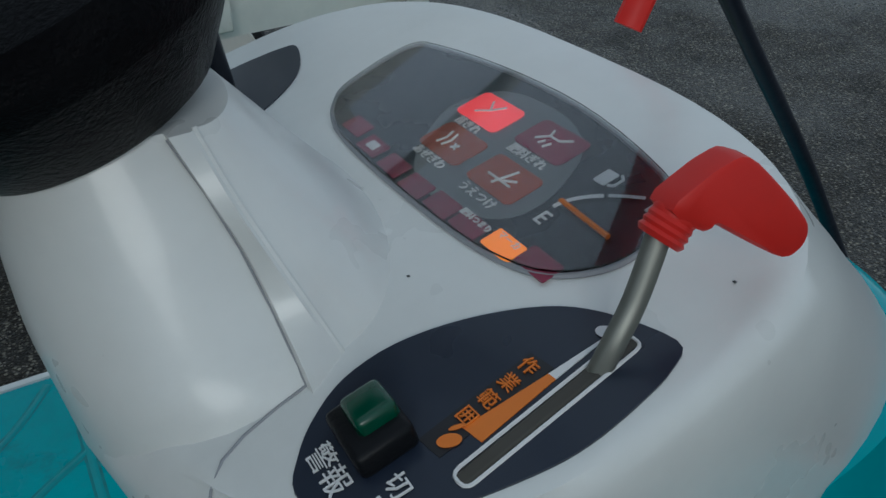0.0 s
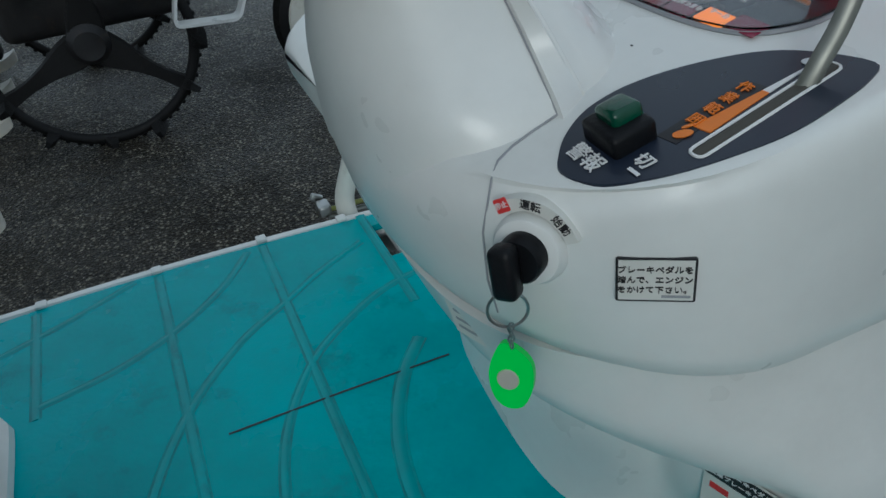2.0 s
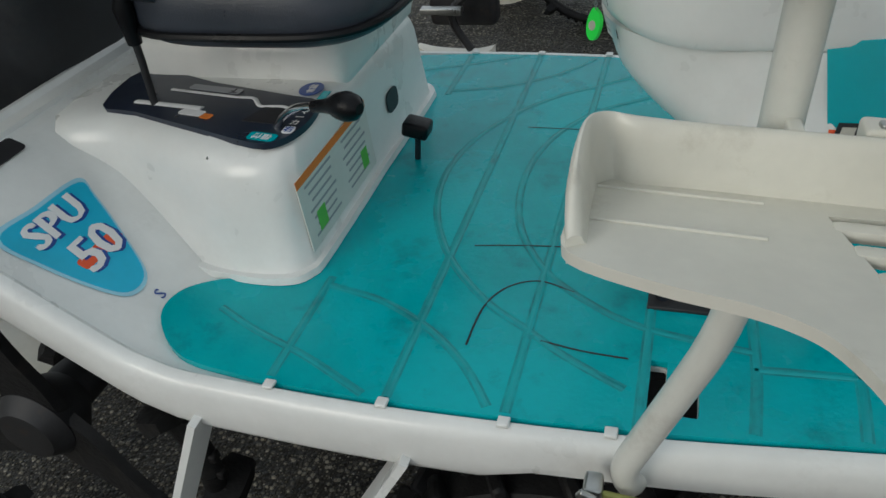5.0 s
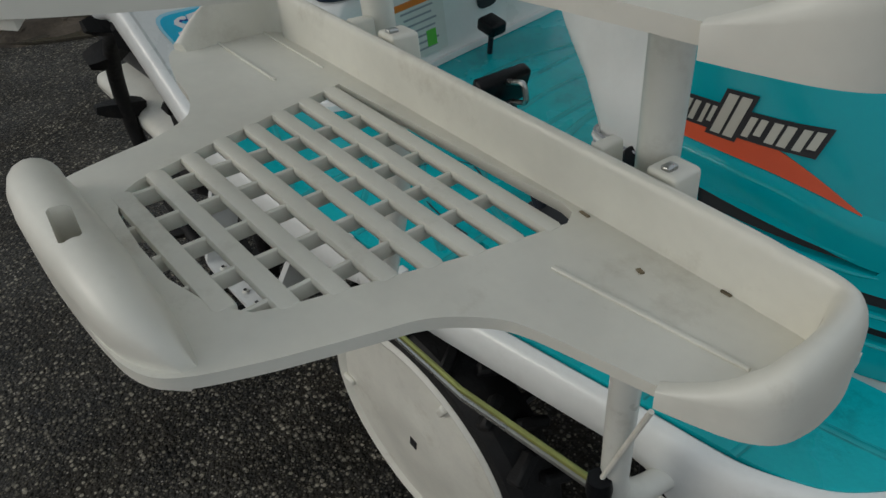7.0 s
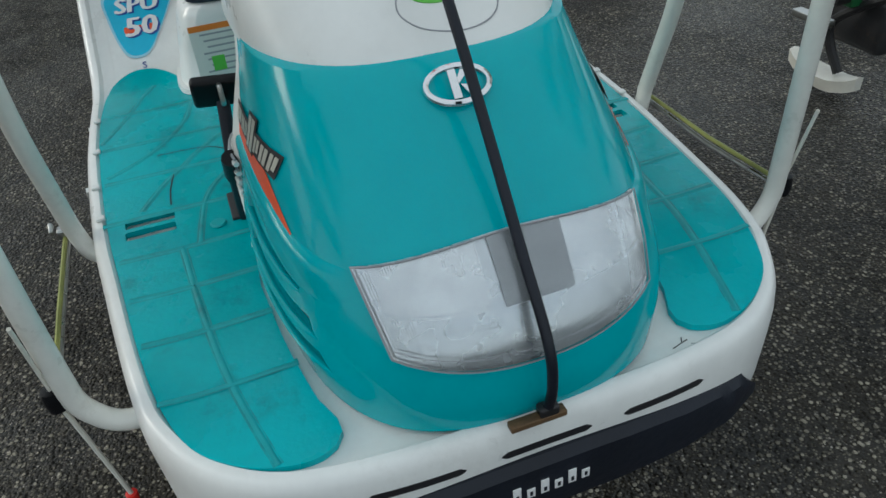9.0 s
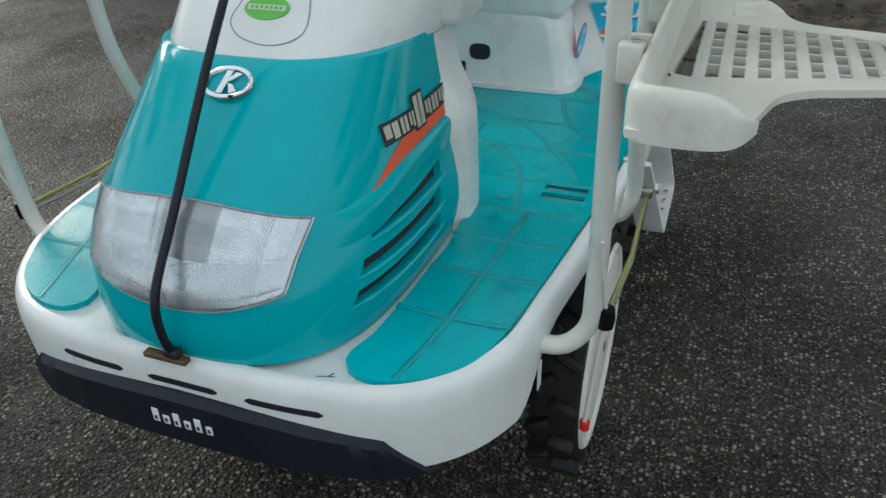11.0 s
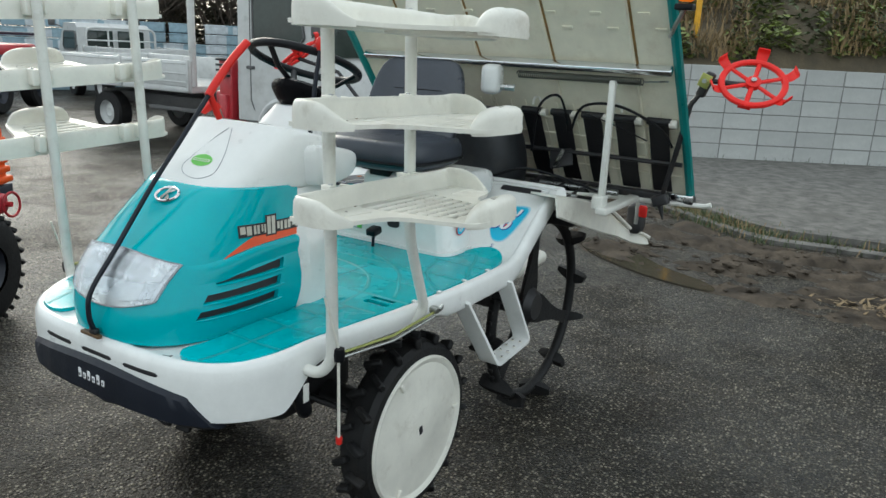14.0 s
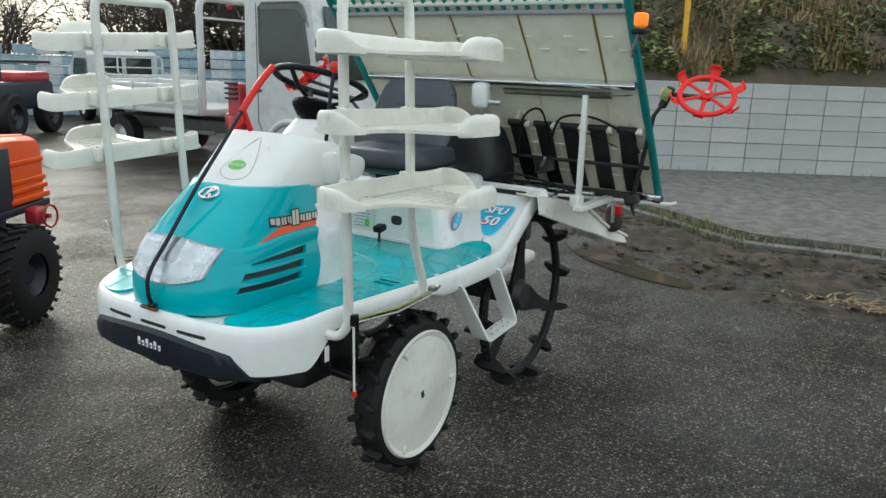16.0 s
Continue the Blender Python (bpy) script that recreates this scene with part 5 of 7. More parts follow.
# front wheels
def front_wheel(s):
    y0 = s * 0.555
    tyre = part("front_tyre", lathe([(0.245, -s * 0.105), (0.285, -s * 0.105), (0.302, -s * 0.085), (0.306, -s * 0.05), (0.302, -s * 0.015), (0.285, s * 0.002), (0.262, s * 0.004), (0.245, -s * 0.01)], (0, y0, 0.325), "Y", 64), RUBBER, planter, "black lugged rubber front tyre")
    for i in range(18):
        for side in (0, 1):
            a = 2 * math.pi * (i + 0.5 * side) / 18
            m = Matrix.Translation((0, y0 - s * (0.026 + 0.052 * side), 0.325)) @ Matrix.Rotation(a, 4, "Y") @ Matrix.Translation((0, 0, 0.311)) @ Matrix.Rotation(radians(28 if side else -28) * s, 4, "Z")
            part("lug", turned(rbox((0, 0, 0), (0.022, 0.062, 0.034), 0.005, seg=1), m), RUBBER, tyre)
    disc = part("wheel_disc", lathe([(0.0, s * 0.0135), (0.05, s * 0.0135), (0.088, s * 0.0125), (0.092, s * 0.0112), (0.16, s * 0.0085), (0.235, s * 0.003), (0.245, s * 0.010), (0.254, s * 0.012), (0.260, s * 0.004), (0.258, -s * 0.012)], (0, y0, 0.325), "Y", 72), CREAM, planter, "large white plastic wheel disc")
    part("hub_hole", rbox((0.002, y0 + s * 0.0135, 0.325), (0.020, 0.003, 0.030), 0.0014, (0, 14, 0)), BLACKINK, disc)
    for a in (60, 180, 300):
        ar = radians(a)
        part("disc_tab", rbox((0.225 * math.cos(ar), y0 + s * 0.009, 0.325 + 0.225 * math.sin(ar)), (0.034, 0.012, 0.016), 0.005, (0, -a, 0)), CREAM, disc)
    part("axle_hub", lathe([(0, -s * 0.10), (0.07, -s * 0.10), (0.075, -s * 0.18), (0, -s * 0.19)], (0, y0, 0.325), "Y", 24), DSTEEL, planter)


front_wheel(1)
front_wheel(-1)


def rear_wheel(s, y, c=(-1.06, 0.455), owner=None):
    cx, cz = c
    owner = owner or planter
    rim = part("rear_wheel", tube([V(cx + 0.41 * math.cos(a), y, cz + 0.41 * math.sin(a)) for a in (2 * math.pi * i / 64 for i in range(65))], 0.023, 10), RUBBER, owner, "thin black paddy wheel with lugs")
    for i in range(60):
        a = 2 * math.pi * i / 60
        part("tread_block", turned(rbox((0, 0, 0), (0.018, 0.022, 0.018), 0.003, seg=1), Matrix.Translation((cx, y, cz)) @ Matrix.Rotation(a, 4, "Y") @ Matrix.Translation((0, 0, 0.431))), RUBBER, rim)
    for i in range(12):
        a = 2 * math.pi * i / 12 + 0.13
        k = 1 if i % 2 else -1
        pad_ = []
        for v, h0, h1, th in ((-0.082, 0.008, 0.036, 0.012), (-0.055, -0.006, 0.040, 0.020), (0.0, -0.024, 0.046, 0.026), (0.04, -0.018, 0.044, 0.024), (0.066, -0.006, 0.036, 0.016)):
            pad_.append([V(-th, v * k, h0), V(th, v * k, h0), V(th * 0.6, v * k, h1), V(-th * 0.6, v * k, h1)])
        part("paddle", turned(loft(pad_), Matrix.Translation((cx, y, cz)) @ Matrix.Rotation(a, 4, "Y") @ Matrix.Translation((0, 0, 0.418)) @ Matrix.Rotation(0.25 * k, 4, "Z")), RUBBER, rim)
    for i in range(3):
        a = 2 * math.pi * i / 3 + 1.45
        d_, t_ = V(math.cos(a), 0, math.sin(a)), V(-math.sin(a), 0, math.cos(a))
        arm_ = []
        for r, w, off in ((0.05, 0.075, 0.035), (0.12, 0.066, 0.028), (0.20, 0.042, 0.018), (0.30, 0.028, 0.006), (0.40, 0.036, 0.0)):
            c_ = V(cx, y - s * off, cz) + d_ * r
            arm_.append([c_ + t_ * w + V(0, 0.010, 0), c_ - t_ * w + V(0, 0.010, 0), c_ - t_ * w * 0.85 - V(0, 0.010, 0), c_ + t_ * w * 0.85 - V(0, 0.010, 0)])
        part("spoke", loft(fine_rings(arm_, 3)), RUBBER, rim)
    part("hub", lathe([(0, s * 0.01), (0.06, s * 0.01), (0.085, -s * 0.02), (0.085, -s * 0.07), (0.05, -s * 0.12), (0, -s * 0.12)], (cx, y, cz), "Y", 28), DSTEEL, rim)


rear_wheel(1, 0.468)
rear_wheel(-1, -0.50)

# chassis under the deck
part("axle_beam", tube([V(0, -0.45, 0.34), V(0, 0.45, 0.34)], 0.05, 14), DSTEEL, planter)
part("gearbox", rbox((0.05, 0, 0.45), (0.40, 0.30, 0.30), 0.05), DSTEEL, planter, "dark oily gearbox under the deck")
part("frame_rail", rbox((-0.45, 0.17, 0.56), (1.30, 0.05, 0.09), 0.01), DSTEEL, planter)
part("frame_rail", rbox((-0.45, -0.17, 0.56), (1.30, 0.05, 0.09), 0.01), DSTEEL, planter)
part("rear_axle", tube([V(-1.06, -0.42, 0.455), V(-1.06, 0.42, 0.455)], 0.055, 14), DSTEEL, planter)
part("engine_block", rbox((0.46, 0, 0.60), (0.42, 0.36, 0.22), 0.04), DSTEEL, planter)
for s in (-1, 1):
    part("steering_knuckle", rbox((0.02, s * 0.40, 0.42), (0.07, 0.06, 0.30), 0.02), DSTEEL, planter)
    part("tie_rod", tube([V(0.12, s * 0.05, 0.38), V(0.10, s * 0.42, 0.36)], 0.012, 8), DSTEEL, planter)
    part("hose", tube(catmull([V(0.50, s * 0.48, 0.70), V(0.515, s * 0.50, 0.63), V(0.49, s * 0.49, 0.575), V(0.44, s * 0.42, 0.575), V(0.38, s * 0.34, 0.60)], 5), 0.022, 10), BLACK, planter)
    part("hose_label", rbox((0.517, s * 0.521, 0.65), (0.022, 0.003, 0.055), 0.001), PAPER, planter)
    # hanging step
    ln = rounded([V(-0.205, s * 0.575, 0.735), V(-0.375, s * 0.62, 0.452), V(-0.635, s * 0.62, 0.472), V(-0.525, s * 0.575, 0.735)], 0.03, 5)
    ring_ = []
    for i, p in enumerate(ln):
        d = (ln[min(i + 1, len(ln) - 1)] - ln[max(i - 1, 0)]).normalized()
        n_ = V(d.z, 0, -d.x).normalized() * 0.006
        w_ = V(0, 0.036, 0)
        ring_.append([p - w_ + n_, p + w_ + n_, p + w_ - n_, p - w_ - n_])
    step = part("step", loft(ring_), DECKW, planter, "white steel hanging step")
    for i in range(4):
        for j in (-1, 1):
            part("tread_dimple", lathe([(0, 0.004), (0.005, 0.004), (0.008, 0)], (-0.43 - i * 0.05, s * 0.62 + j * 0.016, 0.4655 + 0.004 * i), seg=12), CREAM, step)
            part("tread_hole", lathe([(0, 0.0045), (0.004, 0.0045), (0.0042, 0)], (-0.43 - i * 0.05, s * 0.62 + j * 0.016, 0.4660 + 0.004 * i), seg=10), BLACKINK, step)
    # marker rods along the deck edge
    rodm = part("marker_rod", tube([V(0.495, s * 0.622, 0.788), V(0.27, s * 0.632, 0.770), V(0.045, s * 0.628, 0.778)], 0.0045, 8), ZINC, planter, "yellow zinc-plated marker rod")
    part("marker_rod_lower", tube([V(0.495, s * 0.622, 0.775), V(0.27, s * 0.632, 0.755), V(0.045, s * 0.628, 0.765)], 0.005, 8), STEEL, rodm)
    part("rod_pivot", lathe([(0, -0.022), (0.014, -0.018), (0.016, 0), (0.014, 0.018), (0, 0.022)], (0.497, s * 0.622, 0.785), seg=16), BLACK, rodm)
    part("rod_end", rbox((0.04, s * 0.625, 0.785), (0.022, 0.03, 0.022), 0.005), STEEL, rodm)
    part("wing_bolt", rbox((0.035, s * 0.648, 0.795), (0.022, 0.008, 0.014), 0.003, (0, 30, 0)), STEEL, rodm)
    part("pointer_rod", tube([V(0.495, s * 0.622, 0.79), V(0.545, s * 0.612, 0.955)], 0.0032, 8), CREAM, rodm)
    part("plumb_rod", tube([V(0.498, s * 0.620, 0.775), V(0.47, s * 0.60, 0.52)], 0.0042, 8), CREAM, rodm)
    part("plumb_tip", lathe([(0, -0.012), (0.009, -0.01), (0.010, 0.008), (0, 0.012)], (0.469, s * 0.60, 0.51), seg=14), RED, rodm, "red tip")

# ---- seedling racks ----
SCUFF = mat("dirt_scuff", (0.20, 0.16, 0.10), 0.8, var=0.5, scale=60)
TRAY = [(0.032, 0.645), (0.028, 0.70), (0.028, 0.75), (0.036, 0.790), (0.091, 0.812), (0.146, 0.823), (0.175, 0.836), (0.190, 0.852), (0.204, 0.880), (0.213, 0.915), (0.225, 0.955), (0.240, 0.985), (0.27, 1.000), (0.35, 1.006), (0.42, 1.006), (0.455, 1.000), (0.474, 0.984), (0.490, 0.945),
        (0.500, 0.912), (0.510, 0.876), (0.518, 0.848), (0.533, 0.824), (0.556, 0.804), (0.60, 0.790), (0.652, 0.776), (0.688, 0.763), (0.704, 0.745), (0.708, 0.70), (0.704, 0.645)]
TRAY = [TRAY[0]] + [(p.x, p.y) for p in catmull([V(x, d, 0) for x, d in TRAY[1:-1]], 4)] + [TRAY[-1]]
LATT = [(0.200, 0.694), (0.478, 0.674), (0.492, 0.679), (0.500, 0.696), (0.487, 0.775), (0.471, 0.843), (0.457, 0.905), (0.450, 0.925), (0.429, 0.941), (0.389, 0.951), (0.345, 0.951), (0.297, 0.947), (0.275, 0.938), (0.262, 0.918), (0.242, 0.853), (0.215, 0.752)]
# rise outwards, rise to the rear, inward shift and drop of the trays on each side
HANG = {-1: (0.15, 0.05, 0.013, 0.002), 1: (0.01, -0.02, 0.0, 0.006)}


def span(poly, d):
    """Where a line of constant d crosses an outline."""
    xs = []
    for (x0, d0), (x1, d1) in zip(poly, poly[1:] + poly[:1]):
        if (d0 - d) * (d1 - d) < 0:
            xs.append(x0 + (x1 - x0) * (d - d0) / (d1 - d0))
    return (min(xs), max(xs)) if len(xs) > 1 else None


def fine(rings, k=4):
    """Rings smoothed along their length."""
    cols = [catmull([r[i] for r in rings], k) for i in range(len(rings[0]))]
    return [list(r) for r in zip(*cols)]


def arch(p, q, o, h, drop, n=9):
    """The section of a rounded lip: up the outer face, over, and down inside."""
    out = [p]
    for k in range(n + 1):
        a = math.pi * k / n
        out.append(p + q * (o * (1 - math.cos(a)) / 2) + V(0, 0, drop + h * 0.45 + h * 0.55 * math.sin(a) ** 0.8))
    return out + [p + q * (o + 0.005) + V(0, 0, drop - 0.004)]


def tray(rack, s, zf):
    outl = [(x, s * d) for x, d in TRAY]
    body = part("tray", slab(outl, zf - 0.010, zf), CREAM, rack, "cream plastic seedling tray with a lattice floor")
    hole = bmesh.new()
    slab([(x, s * d) for x, d in LATT], zf - 0.05, zf + 0.05, bm=hole)
    bmesh.ops.recalc_face_normals(hole, faces=hole.faces)
    cut(body, [hole])
    # back wall along the poles, curling round the rear end
    wall = [(0.645, 0.640, 0.050), (0.60, 0.640, 0.051), (0.40, 0.640, 0.051), (0.20, 0.640, 0.051), (0.11, 0.640, 0.051), (0.066, 0.642, 0.053), (0.044, 0.648, 0.055), (0.031, 0.668, 0.056), (0.027, 0.705, 0.053), (0.028, 0.75, 0.036), (0.034, 0.785, 0.008)]
    rings = []
    for x, d, h in wall:
        p = V(x, s * d, zf - 0.014)
        q = V(0, s, 0) if x > 0.05 else (V(0.10, s * 0.74, zf - 0.014) - p).normalized()
        k = 0.022 if x > 0.05 else 0.012
        rings.append(arch(p, q, k, h, 0.014))
    part("back_wall", loft(fine(rings)), CREAM, body)
    # front end lip and the tall outer lip
    edge_ = catmull([V(x, s * d, h) for x, d, h in ((0.640, 0.640, 0.050), (0.676, 0.6405, 0.050), (0.696, 0.648, 0.050), (0.706, 0.664, 0.050), (0.7105, 0.688, 0.050), (0.712, 0.710, 0.049), (0.711, 0.730, 0.047), (0.705, 0.751, 0.040), (0.690, 0.766, 0.028), (0.668, 0.776, 0.013), (0.645, 0.784, 0.001))], 4)
    rings = []
    for k, e_ in enumerate(edge_):
        t_ = edge_[min(k + 1, len(edge_) - 1)] - edge_[max(k - 1, 0)]
        q = V(-t_.y, t_.x, 0).normalized() * s
        rings.append(arch(V(e_.x, e_.y, zf - 0.014), q, 0.023 if e_.z > 0.03 else 0.010 + 0.013 * e_.z / 0.03, e_.z, 0.014))
    part("front_lip", loft(rings), CREAM, body)
    rings = []
    for x, d, h, o in ((0.243, 0.970, 0.006, 0.010), (0.249, 0.986, 0.029, 0.024), (0.263, 0.998, 0.042, 0.034), (0.287, 1.005, 0.048, 0.040), (0.318, 1.008, 0.050, 0.043), (0.362, 1.008, 0.050, 0.043), (0.41, 1.006, 0.046, 0.040), (0.442, 1.001, 0.036, 0.032), (0.462, 0.990, 0.020, 0.018), (0.472, 0.980, 0.002, 0.008)):
        p = V(x, s * d, zf - 0.016)
        q = V(0, -s, 0)
        rings.append(arch(p, q, o, h, 0.016))
    lip = part("outer_lip", loft(fine(rings)), CREAM, body)
    win = rbox((0.366, s * 0.9880, zf + 0.046), (0.036, 0.014, 0.050), 0.002, (0, 0, s * 8), seg=1)
    cut(lip, [win])
    part("window_web", rbox((0.371, s * 0.9885, zf + 0.030), (0.0035, 0.014, 0.014), 0.001, (0, 0, s * 12), seg=1), CREAM, lip)
    # lattice: broad round bars along, thin webs across
    ds = [0.708 + i * 0.0326 for i in range(8)]
    for d in ds:
        sp = span(LATT, d)
        if sp:
            part("slat", rbox(((sp[0] + sp[1]) / 2, s * d, zf - 0.004), (sp[1] - sp[0] + 0.006, 0.0170, 0.012), 0.005, seg=2), CREAM, body)
    for x in (0.270, 0.312, 0.354, 0.396, 0.438):
        dd = [d for d in [0.696 + k * 0.004 for k in range(66)] if span(LATT, d) and span(LATT, d)[0] < x < span(LATT, d)[1]]
        if dd:
            part("web", rbox((x, s * (dd[0] + dd[-1]) / 2, zf - 0.008), (0.0035, dd[-1] - dd[0] + 0.004, 0.014), 0.001, (0, 0, -s * 2.8), seg=1), CREAM, body)
    for x in (0.20, 0.515):
        part("pole_clip", rbox((x - 0.024, s * 0.630, zf + 0.026), (0.012, 0.028, 0.048), 0.003), CREAM, body)
        part("pole_clip", rbox((x + 0.033, s * 0.626, zf + 0.028), (0.026, 0.032, 0.052), 0.004), CREAM, body)
        part("clip_pin", rbox((x + 0.033, s * 0.632, zf + 0.054), (0.008, 0.012, 0.007), 0.002), STEEL, body)
    for k, (x, d, l, a) in enumerate(((0.62, 0.668, 0.008, 0), (0.50, 0.672, 0.010, 8), (0.57, 0.70, 0.006, 20))):
        part("scuff", rbox((x, s * d, zf + 0.0004), (l, 0.004, 0.0016), 0.0005, (0, 0, s * a), seg=1), SCUFF, body)
    for d in (0.740, 0.684):
        part("floor_groove", rbox((0.100, s * d, zf + 0.0005), (0.118, 0.0035, 0.003), 0.001), CREAM, body)
    part("floor_groove", rbox((0.60, s * 0.735, zf + 0.0005), (0.14, 0.004, 0.003), 0.001, (0, 0, -s * 8)), CREAM, body)
    # the trays hang at a slant of their own on each side
    tilt_out, tilt_back, shift_in, drop = HANG[s]
    for ob in [body] + list(body.children) + [c for b in body.children for c in b.children]:
        o = world_at(ob)
        for v in ob.data.vertices:
            v.co.y -= s * shift_in * max(0.0, min(1.0, (abs(v.co.y + o.y) - 0.64) / 0.05))
            v.co.z += tilt_out * (abs(v.co.y + o.y) - 0.68) + tilt_back * (0.486 - v.co.x - o.x) - drop


def rack(s, label):
    r = thing("seedling_rack", (0.35, s * 0.6, 0.72), label, "seedling rack", "seedling racks on the transplanter")
    y = s * 0.603
    loop = rounded([V(0.530, s * 0.46, 0.72), V(0.525, s * 0.50, 0.728), V(0.505, s * 0.56, 0.713), V(0.500, s * 0.600, 0.763), V(0.505, y, 0.90), V(0.518, y, 1.22), V(0.532, y, 1.74), V(0.525, y, 1.806), V(0.20, y, 1.806), V(0.190, y, 1.75), V(0.168, y, 1.20), V(0.160, y, 1.04), V(0.070, s * 0.605, 0.80), V(0.080, s * 0.59, 0.745), V(0.10, s * 0.50, 0.735)], 0.075, 7)
    part("pole_loop", tube(loop, 0.0165, 14), CREAMPIPE, r, "cream painted bent pipe loop")
    for zf in (1.203, 1.419, 1.638):
        tray(r, s, zf)
    part("clamp", rbox((0.53, s * 0.455, 0.715), (0.05, 0.04, 0.06), 0.008), BLACK, r)
    return r


rack(-1, "cream three-tier seedling rack on bent pipe poles")
rack(1, "cream three-tier seedling rack on bent pipe poles")

# ---- ground ----


def ground_mat():
    """Worn wet asphalt: dark binder, pale stone chips, damp glossy patches, brown silt towards the verge."""
    m = bpy.data.materials.new("wet_asphalt")
    m.use_nodes = True
    t = m.node_tree
    b = t.nodes["Principled BSDF"]
    co = t.nodes.new("ShaderNodeTexCoord")

    def tex(kind, scale, **kw):
        n = t.nodes.new(kind)
        n.inputs["Scale"].default_value = scale
        for k, v in kw.items():
            n.inputs[k].default_value = v
        t.links.new(co.outputs["Object"], n.inputs["Vector"])
        return n

    def rng(src, lo, hi, a, c):
        n = t.nodes.new("ShaderNodeMapRange")
        n.inputs[1].default_value, n.inputs[2].default_value, n.inputs[3].default_value, n.inputs[4].default_value = lo, hi, a, c
        t.links.new(src, n.inputs[0])
        return n.outputs[0]

    def mix(f, a, c):
        n = t.nodes.new("ShaderNodeMix")
        n.data_type = "RGBA"
        for sock, v in ((n.inputs[0], f), (n.inputs[6], a), (n.inputs[7], c)):
            if isinstance(v, (int, float)):
                sock.default_value = v
            elif isinstance(v, tuple):
                sock.default_value = (*v, 1)
            else:
                t.links.new(v, sock)
        return n.outputs[2]
    stones = tex("ShaderNodeTexVoronoi", 130.0)
    tint = t.nodes.new("ShaderNodeSeparateColor")
    t.links.new(stones.outputs["Color"], tint.inputs[0])
    broad = tex("ShaderNodeTexNoise", 0.9, Detail=6.0, Roughness=0.6)
    mid = tex("ShaderNodeTexNoise", 5.0, Detail=7.0, Roughness=0.7)
    base = mix(rng(mid.outputs[0], 0.38, 0.66, 0, 1), (0.0045, 0.0042, 0.0032), (0.024, 0.0195, 0.0125))
    stone = mix(rng(tint.outputs[0], 0.35, 1.0, 0, 1), (0.010, 0.0095, 0.0075), (0.185, 0.165, 0.125))
    bright = mix(rng(tint.outputs[1], 0.90, 1.0, 0, 0.8), stone, (0.50, 0.46, 0.40))
    col = mix(rng(stones.outputs["Distance"], 0.28, 0.48, 1.0, 0.0), base, bright)
    big = tex("ShaderNodeTexVoronoi", 68.0)
    shade = t.nodes.new("ShaderNodeSeparateColor")
    t.links.new(big.outputs["Color"], shade.inputs[0])
    pick = t.nodes.new("ShaderNodeMath")
    pick.operation = "MULTIPLY"
    t.links.new(rng(shade.outputs[1], 0.52, 0.86, 0.0, 1.0), pick.inputs[0])
    t.links.new(rng(big.outputs["Distance"], 0.36, 0.43, 1.0, 0.0), pick.inputs[1])
    col = mix(rng(broad.outputs[0], 0.42, 0.68, 0.0, 0.45), col, base)
    clump = t.nodes.new("ShaderNodeMath")
    clump.operation = "MULTIPLY"
    t.links.new(pick.outputs[0], clump.inputs[0])
    t.links.new(rng(mid.outputs[0], 0.38, 0.60, 0.32, 1.0), clump.inputs[1])
    col = mix(clump.outputs[0], col, (0.345, 0.315, 0.245))
    rusty = tex("ShaderNodeTexNoise", 1.7, Detail=9.0, Roughness=0.75)
    col = mix(rng(rusty.outputs[0], 0.52, 0.72, 0.0, 0.5), col, (0.018, 0.012, 0.008))
    t.links.new(col, b.inputs["Base Color"])
    t.links.new(rng(broad.outputs[0], 0.36, 0.60, 0.42, 0.18), b.inputs["Specular IOR Level"])
    gloss = t.nodes.new("ShaderNodeMath")
    gloss.operation = "ADD"
    t.links.new(rng(broad.outputs[0], 0.38, 0.62, 0.22, 0.44), gloss.inputs[0])
    t.links.new(rng(tint.outputs[2], 0.0, 1.0, 0.0, 0.30), gloss.inputs[1])
    t.links.new(gloss.outputs[0], b.inputs["Roughness"])
    bp = t.nodes.new("ShaderNodeBump")
    bp.inputs["Strength"].default_value, bp.inputs["Distance"].default_value = 0.7, 0.005
    t.links.new(stones.outputs["Distance"], bp.inputs["Height"])
    lump = t.nodes.new("ShaderNodeBump")
    lump.inputs["Strength"].default_value, lump.inputs["Distance"].default_value = 0.8, 0.008
    t.links.new(rng(big.outputs["Distance"], 0.2, 0.6, 1.0, 0.0), lump.inputs["Height"])
    t.links.new(bp.outputs[0], lump.inputs["Normal"])
    t.links.new(lump.outputs[0], b.inputs["Normal"])
    return m


bm = bmesh.new()
for x0, x1, y0, y1 in ((-400, 400, -400, 400),):
    q = [bm.verts.new((x, y, 0)) for x, y in ((x0, y0), (x1, y0), (x1, y1), (x0, y1))]
    bm.faces.new(q)
ground = solo("ground", bm, ground_mat(), "wet grey asphalt yard with pale stone chips", "ground", kind="structure")

# ---- planting unit behind the machine ----
unit = thing("planting_unit", (-1.4, 0.2, 0.75), "rear planting unit with a cream seedling board in a teal frame", "planting unit")
B0, B1 = V(-0.80, 0, 1.895), V(-1.53, 0, 0.984)
BN = V(0.78, 0, -0.625)  # towards the driver and down


def board(t, y, out=0.0):
    """A place on the seedling board: t from top to bottom; the foot curls forward."""
    p = B0.lerp(B1, t)
    return V(p.x, y, p.z) + V(0.06 * max(0, t - 0.7) ** 2 * 3, 0, 0) + BN * out


